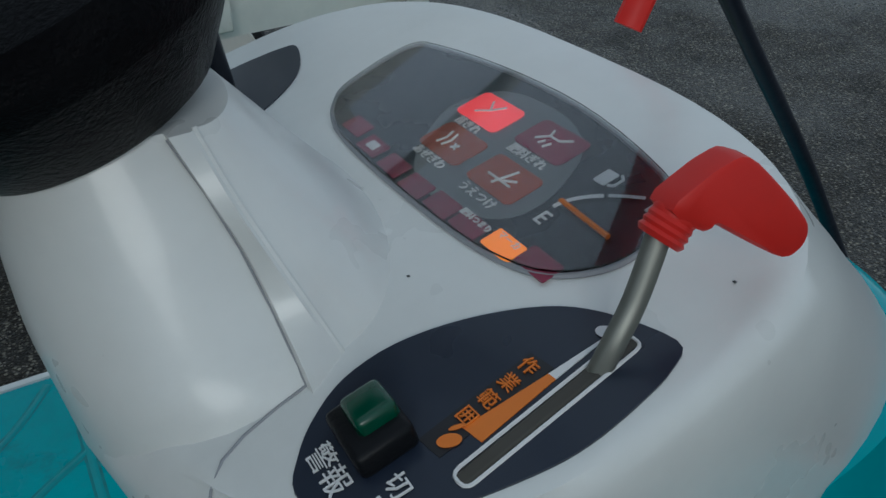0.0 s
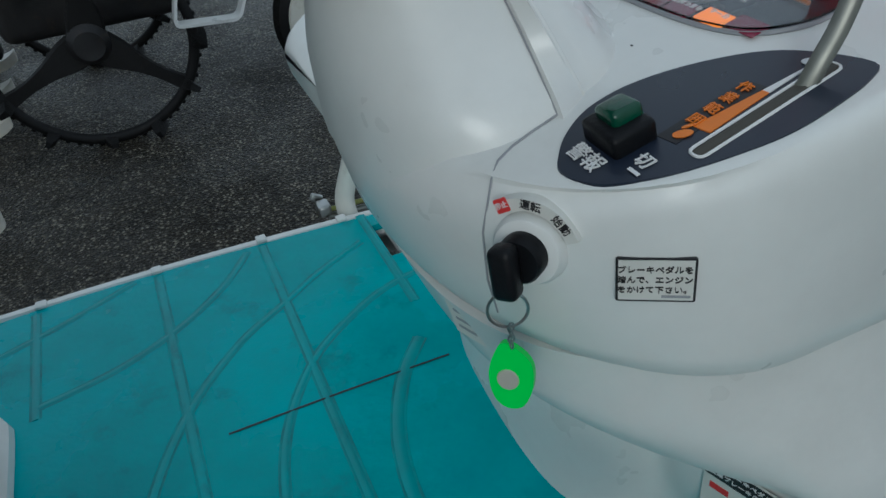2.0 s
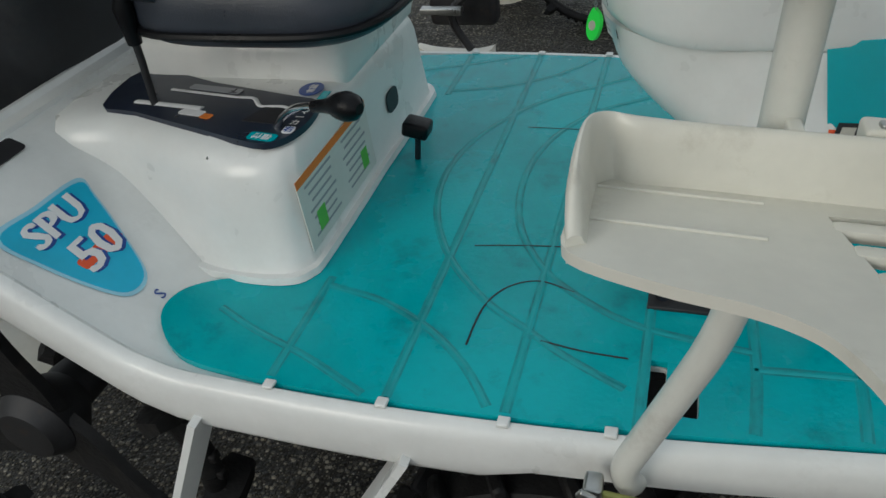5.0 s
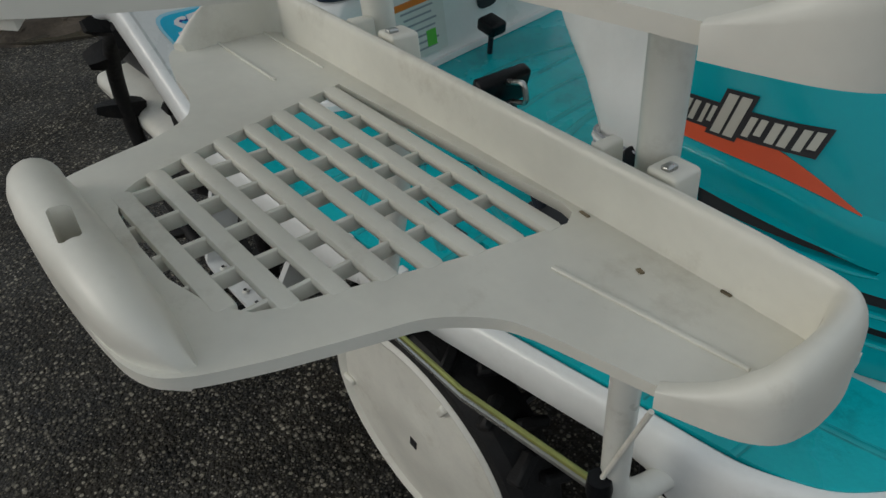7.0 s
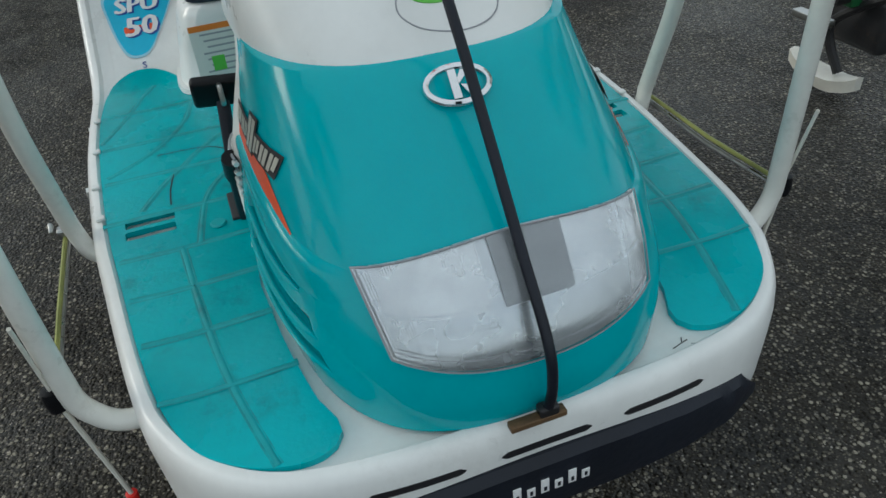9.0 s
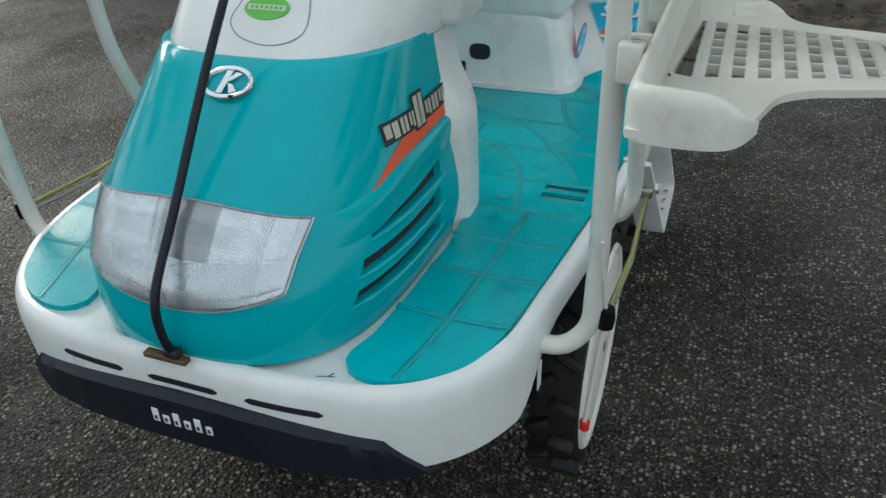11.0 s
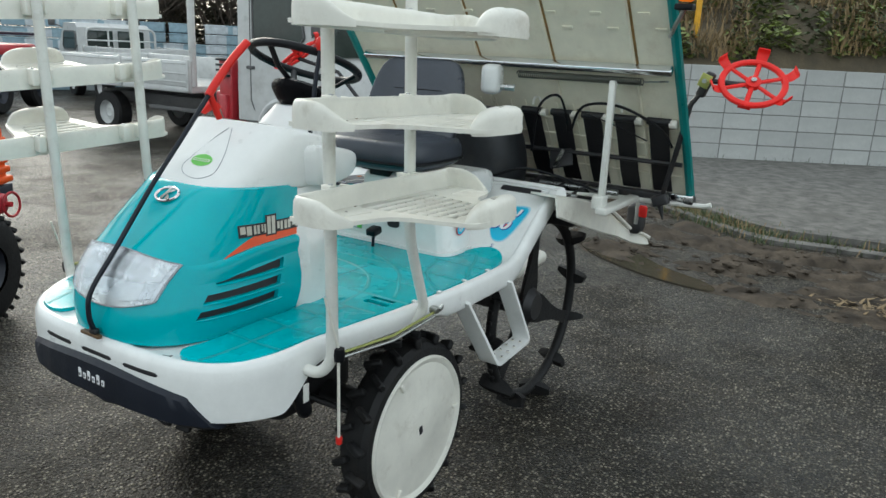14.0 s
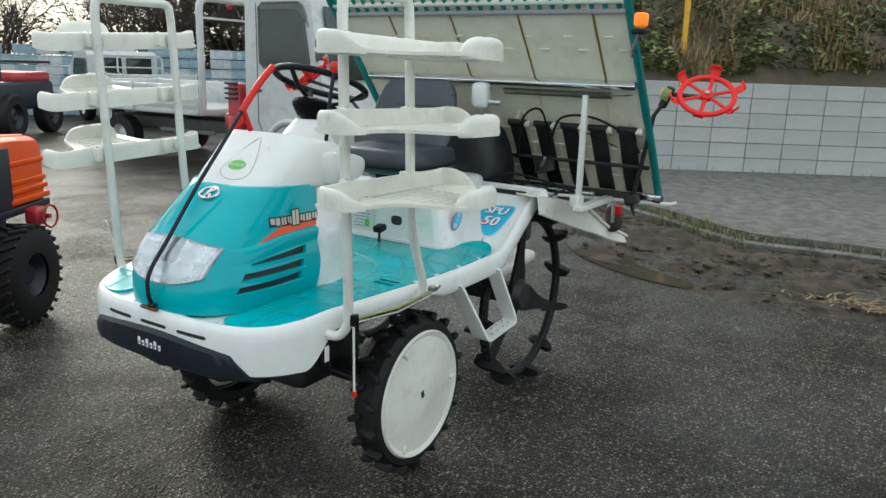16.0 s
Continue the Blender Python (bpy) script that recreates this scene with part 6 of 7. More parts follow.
YR, YL = -0.575, 0.975
rows = [[board(j / 12, YR + (YL - YR) * i / 10) for i in range(11)] for j in range(13)]
bm = bmesh.new()
back = [[p - BN * 0.018 for p in r] for r in rows]
for g, flip in ((rows, False), (back, True)):
    vs = [[bm.verts.new(p) for p in r] for r in g]
    for j in range(12):
        for i in range(10):
            q = (vs[j][i], vs[j][i + 1], vs[j + 1][i + 1], vs[j + 1][i])
            bm.faces.new(tuple(reversed(q)) if flip else q)
main_board = part("seedling_board", bm, BOARD, unit, "stained cream plastic seedling board")
RUST = mat("rust_streak", (0.28, 0.17, 0.05), 0.6, var=0.3, scale=25)
for y in (-0.27, 0.09, 0.45, 0.81):
    part("lane_rib", tube([board(t, y, 0.004) for t in (0.02, 0.25, 0.5, 0.75, 0.98)], 0.008, 8), BOARD, main_board)
    part("rust_streak", tube([board(t, y + 0.012, 0.001) for t in (0.05, 0.2, 0.42)], 0.006, 5, flat=0.3), RUST, main_board)
for i in range(8):
    for t in (0.17, 0.23):
        y = YR + 0.12 + i * 0.19 + (0.06 if t > 0.2 else 0)
        part("board_tab", rbox(board(t, y, 0.003), (0.012, 0.045, 0.006), 0.002, (0, -51, 0)), BOARD, main_board)
for t in (0.66, 0.74, 0.82, 0.90):
    part("cross_rib", tube([board(t, YR + 0.02, 0.003), board(t, YL - 0.02, 0.003)], 0.006, 6), BOARD, main_board)
for i in range(20):
    y = YR + 0.06 + i * 0.078
    part("upright_rib", tube([board(t, y, 0.002) for t in (0.58, 0.75, 0.97)], 0.004, 5), BOARD, main_board)
for y in (YR - 0.012, YL + 0.012):
    part("side_frame", tube([board(t / 10, y, 0.004) for t in range(-1, 11)], 0.020, 8, flat=0.9), TEALFRAME, unit, "teal side frame")
part("top_rail", tube([board(0.012, YR, 0.008), board(0.012, YL, 0.008)], 0.012, 8), CREAMPIPE, unit)
part("second_rail", tube([board(0.052, YR, 0.012), board(0.052, YL, 0.012)], 0.012, 8), GREYINK, unit)
for i in range(26):
    y = YR + 0.02 + i * 0.060
    part("comb_bar", tube([board(0.06, y, 0.004), board(-0.02, y, 0.006), board(-0.16, y + 0.012, 0.0)], 0.011, 6), TEALFRAME, unit)
part("comb_rail", tube([board(-0.10, YR, -0.01), board(-0.10, YL, -0.01)], 0.010, 8), TEALFRAME, unit)
part("cross_bar", rbox(board(0.375, (YR + YL) / 2 + 0.02, 0.03), (0.03, 1.50, 0.035), 0.006, (0, -40, 0)), CHROME, unit, "bright steel cross bar")
helix = []
for i in range(580):
    a = i / 10 * 2 * math.pi
    helix.append(board(0.425, 0.29 + 0.56 * i / 580, 0.035) + V(0.014 * math.cos(a), 0, 0.014 * math.sin(a)))
part("spring", tube(helix, 0.0026, 5), mat("spring_steel", (0.13, 0.135, 0.12), 0.35, metal=0.8, var=0.15), unit, "long steel coil spring")
part("spring_hook", tube([board(0.425, 0.85, 0.035), board(0.42, 0.95, 0.03)], 0.004, 6), STEEL, unit)
for i in range(5):
    y = 0.297 + i * 0.1475
    belt = [board(t, y - 0.06 * (t - 0.62), 0.030 if t < 0.95 else 0.012) for t in (0.61, 0.63, 0.75, 0.88, 0.985)]
    rings = [[p + V(0, -0.042, 0), p + V(0, 0.042, 0), p + V(0, 0.042, 0) - BN * 0.006, p + V(0, -0.042, 0) - BN * 0.006] for p in belt]
    b = part("feed_belt", loft(rings), BELT, unit, "wide black rubber feed belt")
    part("belt_roller", tube([board(0.615, y - 0.05, 0.018), board(0.615, y + 0.05, 0.018)], 0.016, 10), BELT, b)
    part("roller_pin", tube([board(0.62, y + 0.045, 0.02), board(0.62, y + 0.075, 0.02)], 0.018, 10), CREAM, b)
part("roller_shaft", tube([board(0.80, YR, 0.045), board(0.80, YL, 0.045)], 0.010, 8), DSTEEL, unit)
part("foot_rail", rbox((-1.50, 0.20, 0.965), (0.06, 1.62, 0.035), 0.006), DSTEEL, unit, "dark foot rail")
part("foot_rail_trim", rbox((-1.475, 0.96, 0.975), (0.03, 0.10, 0.03), 0.004), CHROME, unit)
part("guide_bar", tube(rounded([V(-1.35, 0.55, 0.955), V(-1.45, 0.85, 0.945), V(-1.50, 1.06, 0.945), V(-1.50, 1.085, 0.955)], 0.03), 0.011, 8), CREAMPIPE, unit)
part("support_post", rbox((-1.05, 0.738, 1.235), (0.026, 0.026, 0.50), 0.004), CREAMPIPE, unit, "cream upright post")
part("post_foot", rbox((-1.05, 0.73, 0.985), (0.07, 0.05, 0.06), 0.01), CREAMPIPE, unit)
part("post_beam", rbox((-1.20, 0.76, 0.955), (0.42, 0.05, 0.03), 0.008), CREAMPIPE, unit)
# pale mud guard trailing behind the fender
guard = []
for x, z, w in ((-0.86, 1.018, 0.080), (-1.10, 0.970, 0.108), (-1.38, 0.913, 0.135), (-1.44, 0.885, 0.125), (-1.59, 0.807, 0.088), (-1.75, 0.724, 0.062), (-1.90, 0.672, 0.050), (-2.00, 0.633, 0.030)):
    f_ = 0.62 + 0.05 * ease(-1.45, -2.0, x)
    guard.append([V(x, 0.50, z + 0.006), V(x, f_ - 0.016, z + 0.006), V(x, f_, z - 0.004), V(x, f_ + 0.012, z - w), V(x, f_ + 0.004, z - w - 0.006), V(x, f_ - 0.010, z - 0.006), V(x, 0.50, z - 0.004)])
part("mud_guard", loft(fine(guard, 3)), CREAM, unit, "pale curved plastic mud guard")
guard_lip = [V(-1.38, 0.628, 0.916), V(-1.44, 0.632, 0.890), V(-1.59, 0.642, 0.812), V(-1.75, 0.656, 0.730), V(-1.90, 0.672, 0.677), V(-2.0, 0.680, 0.640)]
part("guard_lip", tube(catmull(guard_lip, 4), 0.009, 8), CREAM, unit)
# covered linkage behind the seat: hump, plates, hoses
case_ = []
for z, x0, x1, w in ((0.98, -1.36, -1.02, 0.22), (1.06, -1.35, -1.00, 0.235), (1.16, -1.32, -0.99, 0.23), (1.25, -1.28, -1.00, 0.21), (1.30, -1.25, -1.03, 0.18), (1.325, -1.22, -1.08, 0.12)):
    case_.append([V((x0 + x1) / 2 + (x1 - x0) / 2 * math.copysign(abs(math.cos(a)) ** 0.6, math.cos(a)), 0.05 + w * math.copysign(abs(math.sin(a)) ** 0.6, math.sin(a)), z) for a in (2 * math.pi * i / 28 for i in range(28))])
part("rear_case", loft(fine(case_, 3)), mat("linkage_cover", (0.020, 0.023, 0.027), 0.5, var=0.3, scale=12, dirt=(0.06, 0.055, 0.045), dscale=10, damt=0.4), unit, "black covered linkage")
part("lower_case", rbox((-1.32, 0.20, 0.89), (0.36, 0.78, 0.13), 0.03), DSTEEL, unit)
for y, z, l in ((0.33, 0.975, 0.26), (0.46, 0.968, 0.34), (0.56, 0.962, 0.28)):
    part("link_plate", rbox((-1.22, y, z), (l, 0.012, 0.055), 0.004, (0, 6, 0)), DSTEEL, unit)
    part("link_pin", tube([V(-1.14, y - 0.03, z + 0.012), V(-1.14, y + 0.03, z + 0.012)], 0.010, 10), STEEL, unit)
part("cross_shaft", tube([V(-1.30, 0.12, 0.985), V(-1.30, 0.72, 0.985)], 0.014, 10), STEEL, unit)
part("link_rod", tube([V(-1.10, 0.30, 0.985), V(-1.26, 0.70, 0.972)], 0.008, 8), CREAMPIPE, unit)
part("bracket", rbox((-1.33, 0.42, 1.105), (0.012, 0.11, 0.09), 0.004, (18, -30, 0)), DSTEEL, unit)
part("bracket_tongue", tube(catmull([V(-1.30, 0.44, 1.15), V(-1.29, 0.42, 1.10), V(-1.31, 0.40, 1.06)], 4), 0.011, 8, flat=0.5), STEEL, unit)
for y in (0.33, 0.71):
    part("board_loop", tube([board(0.585, y, 0.02) + V(0, 0.020 * math.cos(a), 0.040 * math.sin(a)) for a in (math.pi * i / 9 for i in range(10))], 0.006, 6), CREAM, unit)
part("white_motor", rbox((-0.95, 0.236, 1.462), (0.10, 0.085, 0.125), 0.026, (0, 0, 15)), WHITE, unit, "white plastic motor cover")
part("motor_bolt", tube([V(-0.95, 0.27, 1.432), V(-0.97, 0.335, 1.43)], 0.014, 8), STEEL, unit)
for k, pts in enumerate(([(-1.15, 0.35, 1.15), (-1.05, 0.42, 1.36), (-1.12, 0.48, 1.40), (-1.20, 0.50, 1.25)], [(-1.18, 0.52, 1.26), (-1.10, 0.60, 1.37), (-1.12, 0.75, 1.38), (-1.20, 0.90, 1.30), (-1.25, 0.95, 1.22)], [(-1.02, 0.20, 1.02), (-1.08, 0.34, 1.075), (-1.14, 0.50, 1.05), (-1.22, 0.70, 0.985)], [(-1.15, 0.55, 1.35), (-1.18, 0.70, 1.30), (-1.22, 0.85, 1.24)])):
    part("cable", tube(catmull([V(*p) for p in pts], 6), 0.006 if k < 3 else 0.003, 6), BLACK, unit)
part("planting_case", rbox((-1.80, 0.66, 0.78), (0.12, 0.08, 0.16), 0.03), DSTEEL, unit)
part("red_reflector", rbox((-1.60, 0.752, 0.858), (0.02, 0.040, 0.060), 0.01), REDW, unit)
part("reflector_stay", tube([V(-1.61, 0.72, 0.96), V(-1.61, 0.72, 0.79)], 0.010, 8), STEEL, unit)
for y in (-0.35, 0.05):
    part("planting_case", rbox((-1.70, y, 0.62), (0.45, 0.09, 0.16), 0.03), DSTEEL, unit)
    part("float", rbox((-1.45, y, 0.45), (0.75, 0.26, 0.07), 0.03, (0, 4, 0)), CREAM, unit)

# side markers: red spoked wheels with paddles on folded arms


def marker_wheel(c, n, label_):
    mk = thing("side_marker", c, label_, "marker wheel", "red side markers")
    up = V(0, 0, 1) - n * n.z
    m = face(c, up.cross(n), up)
    part("rim", turned(tube([V(0.120 * math.cos(a), 0.120 * math.sin(a), 0) for a in (2 * math.pi * i / 48 for i in range(49))], 0.0135, 8, flat=0.8), m), REDW, mk)
    part("hub", turned(lathe([(0, -0.012), (0.028, -0.012), (0.030, 0.012), (0.012, 0.016), (0, 0.016)], seg=20), m), REDW, mk)
    part("axle_nut", turned(lathe([(0, 0.014), (0.012, 0.014), (0.012, 0.024), (0, 0.024)], seg=6), m), STEEL, mk)
    for i in range(6):
        a = 2 * math.pi * i / 6 + 0.3
        part("spoke", turned(tube([V(0.02 * math.cos(a), 0.02 * math.sin(a), 0), V(0.116 * math.cos(a), 0.116 * math.sin(a), 0)], 0.010, 6, flat=0.7), m), REDW, mk)
        pa = []
        for r, z, w in ((0.122, 0.0, 0.020), (0.146, 0.008, 0.022), (0.163, 0.026, 0.024), (0.162, 0.042, 0.022)):
            o = V(math.cos(a) * r, math.sin(a) * r, z - 0.005)
            t_ = V(-math.sin(a), math.cos(a), 0) * w
            th = V(math.cos(a), math.sin(a), 0.6) * 0.004
            pa.append([o - t_, o + t_, o + t_ + th, o - t_ + th])
        part("paddle", turned(loft(fine(pa, 3)), m), REDW, mk)
    return mk


mk = marker_wheel((-1.318, 1.219, 1.50), V(0.64, 0.20, 0.74).normalized(), "bright red plastic marker wheel with six paddles")
part("arm", tube([V(-1.33, 1.21, 1.49), V(-1.29, 1.06, 1.50), V(-1.26, 1.00, 1.40), V(-1.30, 0.955, 1.19), V(-1.40, 0.889, 0.975)], 0.011, 8), DSTEEL, mk)
part("arm_joint", rbox((-1.285, 1.045, 1.485), (0.045, 0.035, 0.105), 0.008, (-22, 0, 0)), DSTEEL, mk)
part("joint_plate", rbox((-1.262, 1.045, 1.50), (0.006, 0.045, 0.055), 0.002, (-22, 0, 0)), ZINC, mk)
part("joint_bolt", tube([V(-1.262, 1.045, 1.50), V(-1.248, 1.045, 1.50)], 0.010, 6), STEEL, mk)
part("arm_foot", rbox((-1.40, 0.885, 0.965), (0.05, 0.07, 0.05), 0.008, (20, 0, 0)), DSTEEL, mk)
part("foot_tip", tube([V(-1.40, 0.885, 0.95), V(-1.40, 0.905, 0.88)], 0.014, 6, radii=[0.018, 0.004]), DSTEEL, mk)
mk = marker_wheel((-1.318, -1.22, 1.50), V(0.25, -0.55, 0.80).normalized(), "bright red plastic marker wheel turned edge-on")
part("arm", tube([V(-1.318, -1.22, 1.48), V(-1.34, -0.95, 1.42), V(-1.46, -0.62, 1.02)], 0.011, 8), DSTEEL, mk)

beacon = thing("beacon_lamp", (-0.69, 1.09, 1.72), "small amber lamp on a bent steel stay", "lamp")
part("lens", rbox((-0.69, 1.09, 1.795), (0.042, 0.052, 0.055), 0.012), BEACON, beacon, "amber lens")
part("base", rbox((-0.69, 1.09, 1.75), (0.05, 0.06, 0.02), 0.004), BLACK, beacon)
part("stay", tube([V(-0.69, 1.09, 1.745), V(-0.75, 1.05, 1.70), V(-0.90, 0.99, 1.66)], 0.008, 8), STEEL, beacon)

# ---- the yard around ----
TRUCKW = mat("truck_white", (0.52, 0.53, 0.52), 0.35, var=0.06, coat=0.4, dirt=(0.2, 0.18, 0.15), dscale=1.5, damt=0.4)
TRUCKG = mat("truck_grey", (0.10, 0.10, 0.10), 0.6, var=0.2)
CRANE = mat("crane_red", (0.42, 0.02, 0.03), 0.4, var=0.12, coat=0.2)
GLASSD = mat("dark_window", (0.026, 0.038, 0.034), 0.06, var=0.35, scale=1.6, spec=0.5)
TRACTOR = mat("tractor_orange", (0.72, 0.085, 0.006), 0.42, var=0.08, spec=0.2, dirt=(0.30, 0.06, 0.015), damt=0.3)
TNAVY = mat("tractor_navy", (0.012, 0.016, 0.030), 0.45, var=0.2)


def moved(ob, m):
    """Sets a finished thing down at the pose m."""
    ob.matrix_basis = m
    return ob


def road_wheel(parent, x, y, r, w, rim=TRUCKW):
    s = 1 if y > 0 else -1
    t = part("wheel", lathe([(r * 0.55, -w / 2), (r * 0.92, -w / 2), (r, -w * 0.36), (r, w * 0.36), (r * 0.92, w / 2), (r * 0.55, w / 2)], (x, y, r), "Y", 36), RUBBER, parent)
    part("rim", lathe([(0, s * w * 0.2), (r * 0.2, s * w * 0.3), (r * 0.45, s * w * 0.1), (r * 0.58, s * w * 0.42), (r * 0.58, -s * w * 0.4)], (x, y, r), "Y", 28), rim, t)


def truck(label, crane, group, cab_h=2.45, length=4.7):
    """A cab-over flatbed: nose towards +x, built round the origin."""
    t = thing("truck", (0, 0, 0), label, "truck", group)
    hw, back_ = 0.85, 0.17 if crane else 0.0
    prof = [(2.35, 0.45), (2.36, 1.05), (2.22, 1.30), (2.02, cab_h - 0.18), (1.88, cab_h), (1.10 - back_, cab_h), (0.98 - back_, cab_h - 0.10), (0.95 - back_, 0.85), (0.95 - back_, 0.45)]
    rings = []
    for y, k in ((-hw, 0.97), (-hw + 0.06, 1.0), (hw - 0.06, 1.0), (hw, 0.97)):
        rings.append([V(1.5 + (x - 1.5) * k, y, 1.3 + (z - 1.3) * k) for x, z in prof])
    cab = part("cab", loft(rings), TRUCKW, t, "white truck cab")
    for s in (-1, 1):
        lo = cab_h - 1.05 if cab_h > 2 else cab_h - 0.62
        win = [(1.98, lo + 0.08), (1.86, cab_h - 0.24), (1.80, cab_h - 0.20), (1.16, cab_h - 0.20), (1.10, cab_h - 0.26), (1.10, lo + 0.06), (1.16, lo), (1.90, lo)]
        if not crane:
            part("rear_window", rbox((0.942, s * 0.37, cab_h - 0.36), (0.03, 0.62, 0.40), 0.01), GLASSD, cab)
        q = [V(x, s * (hw + 0.004), z) for x, z in win]
        part("side_window", loft([q, [p + V(0, s * 0.01, 0) for p in q]]), GLASSD, cab)
        part("window_seal", tube([p + V(0, s * 0.006, 0) for p in q + q[:1]], 0.018, 6), TRUCKG, cab)
        if crane:
            visor = [V(1.99, s * (hw + 0.012), cab_h - 0.52), V(1.89, s * (hw + 0.016), cab_h - 0.25), V(1.80, s * (hw + 0.016), cab_h - 0.20), V(1.14, s * (hw + 0.016), cab_h - 0.20), V(1.14, s * (hw + 0.030), cab_h - 0.28), V(1.78, s * (hw + 0.034), cab_h - 0.29), V(1.86, s * (hw + 0.034), cab_h - 0.33)]
            part("window_visor", loft([visor, [p + V(0, s * 0.006, 0) for p in visor]]), TRUCKG, cab)
        part("door_seam", tube([V(1.04, s * (hw + 0.002), cab_h - 0.2), V(1.04, s * (hw + 0.002), 0.75), V(1.1, s * (hw + 0.002), 0.62)], 0.008, 5), TRUCKG, cab)
        part("door_handle", rbox((1.05, s * (hw + 0.015), 1.18), (0.14, 0.03, 0.04), 0.01), TRUCKG, cab)
        part("wheel_arch", tube([V(1.62 + 0.42 * math.cos(a), s * (hw + 0.0), 0.35 + 0.42 * math.sin(a)) for a in (math.pi * i / 14 for i in range(15))], 0.05, 8), TRUCKW, cab)
        part("mirror", rbox((2.28, s * (hw + 0.14), 1.75), (0.06, 0.16, 0.28), 0.03), TRUCKG, cab)
        part("mirror_arm", tube([V(2.1, s * hw, 1.6), V(2.28, s * (hw + 0.14), 1.66)], 0.012, 6), TRUCKG, cab)
    q = [V(2.245, -0.70, min(1.36, cab_h - 0.7)), V(2.245, 0.70, min(1.36, cab_h - 0.7)), V(2.06, 0.66, cab_h - 0.24), V(2.06, -0.66, cab_h - 0.24)]
    part("windscreen", loft([q, [p + V(0.012, 0, 0.004) for p in q]]), GLASSD, cab)
    part("chassis", rbox((-0.1, 0, 0.55), (length, 0.7, 0.18), 0.02), TRUCKG, t)
    x0 = 2.35 - length
    x1 = 0.60 if not crane else -0.10
    bed = part("flatbed", rbox(((x0 + x1) / 2, 0, 0.80), (x1 - x0, 1.74, 0.10), 0.02), TRUCKW, t, "white drop-side flatbed")
    for s in (-1, 1):
        part("side_board", rbox(((x0 + x1) / 2, s * 0.86, 1.02), (x1 - x0, 0.04, 0.36), 0.012), TRUCKW, bed)
        for z in (0.90, 1.02, 1.16):
            part("board_rib", rbox(((x0 + x1) / 2, s * 0.883, z), (x1 - x0 - 0.1, 0.012, 0.022), 0.004), TRUCKW, bed)
        for x in (x0 + 0.05, (x0 + x1) / 2, x1 - 0.05):
            part("board_post", rbox((x, s * 0.884, 1.0), (0.06, 0.03, 0.44), 0.008), TRUCKW, bed)
        part("guard_rail", rbox((-0.5, s * 0.8, 0.50), (1.2, 0.03, 0.06), 0.01), TRUCKG, t)
        road_wheel(t, 1.62, s * 0.72, 0.33, 0.22)
        road_wheel(t, x0 + 1.05, s * 0.70, 0.33, 0.24)
    part("tail_board", rbox((x0, 0, 1.02), (0.04, 1.70, 0.36), 0.012), TRUCKW, bed)
    guard_ = rounded([V(x1 - 0.03, -0.80, 0.85), V(x1 - 0.03, -0.80, cab_h - 0.1), V(x1 - 0.03, 0.80, cab_h - 0.1), V(x1 - 0.03, 0.80, 0.85)], 0.18)
    part("bed_guard", tube(guard_, 0.052 if crane else 0.028, 12), TRUCKW, bed)
    for y in (0.30,):
        part("guard_upright", tube([V(x1 - 0.03, y, 1.20), V(x1 - 0.03, y, cab_h - 0.1)], 0.022, 8), TRUCKW, bed)
    for z in (cab_h - 0.38,):
        part("guard_bar", tube([V(x1 - 0.03, -0.8, z), V(x1 - 0.03, 0.8, z)], 0.016, 8), TRUCKW, bed)
    if crane:
        c = part("crane_post", rbox((0.60, -0.78, 0.78), (0.24, 0.24, 0.95), 0.03), CRANE, t, "red folding crane behind the cab")
        part("crane_base", rbox((0.52, 0, 0.72), (0.34, 1.7, 0.22), 0.04), CRANE, c)
        part("crane_column", tube([V(0.50, 0.5, 0.8), V(0.50, 0.5, 2.55)], 0.05, 12), TRUCKG, c)
        part("crane_boom", rbox((-0.25, 0.5, 2.64), (1.7, 0.20, 0.22), 0.03), CRANE, c)
        part("crane_hook", tube(catmull([V(-0.9, 0.5, 2.6), V(-0.9, 0.5, 2.46), V(-0.85, 0.5, 2.41), V(-0.82, 0.5, 2.46)], 4), 0.03, 8), CRANE, c)
        part("crane_leg", rbox((0.60, -0.90, 0.40), (0.13, 0.12, 0.78), 0.02), CRANE, c)
        for i in range(4):
            part("crane_valve", rbox((0.60, -0.93, 1.05 + i * 0.07), (0.22, 0.06, 0.03), 0.006), DSTEEL, c)
    return t


moved(truck("white cab-over truck with a red folding crane", True, "parked trucks", 2.55, 5.5), pose(-6.2, -6.98, 0, 0, 0, 92))
moved(truck("small white flatbed truck parked on the asphalt", False, "parked trucks", 1.70, 3.5), pose(-9.27, -13.88, 0, 0, 0, 256))

# dark red carrier far off
car = thing("carrier", (0, 0, 0), "dark red farm carrier with a black tank frame", "farm carrier")
part("body", rbox((0, 0, 0.78), (2.2, 1.3, 0.55), 0.08), TNAVY, car)
part("hood", rbox((0.3, 0, 1.12), (1.5, 1.25, 0.22), 0.08), CRANE, car)
part("seat", rbox((-0.5, 0, 1.35), (0.5, 0.6, 0.3), 0.08), CRANE, car)
part("roll_bar", tube(rounded([V(-0.9, -0.6, 1.1), V(-0.9, -0.6, 1.62), V(-0.9, 0.6, 1.62), V(-0.9, 0.6, 1.1)], 0.1), 0.03, 8), TNAVY, car)
part("front_bar", tube([V(0.9, -0.7, 1.42), V(0.9, 0.7, 1.42)], 0.03, 8), TNAVY, car)
for x in (-0.75, 0.75):
    for y in (-0.65, 0.65):
        road_wheel(car, x, y, 0.42, 0.26, TNAVY)
moved(car, pose(-5.62, -13.40, 0, 0, 0, 215))

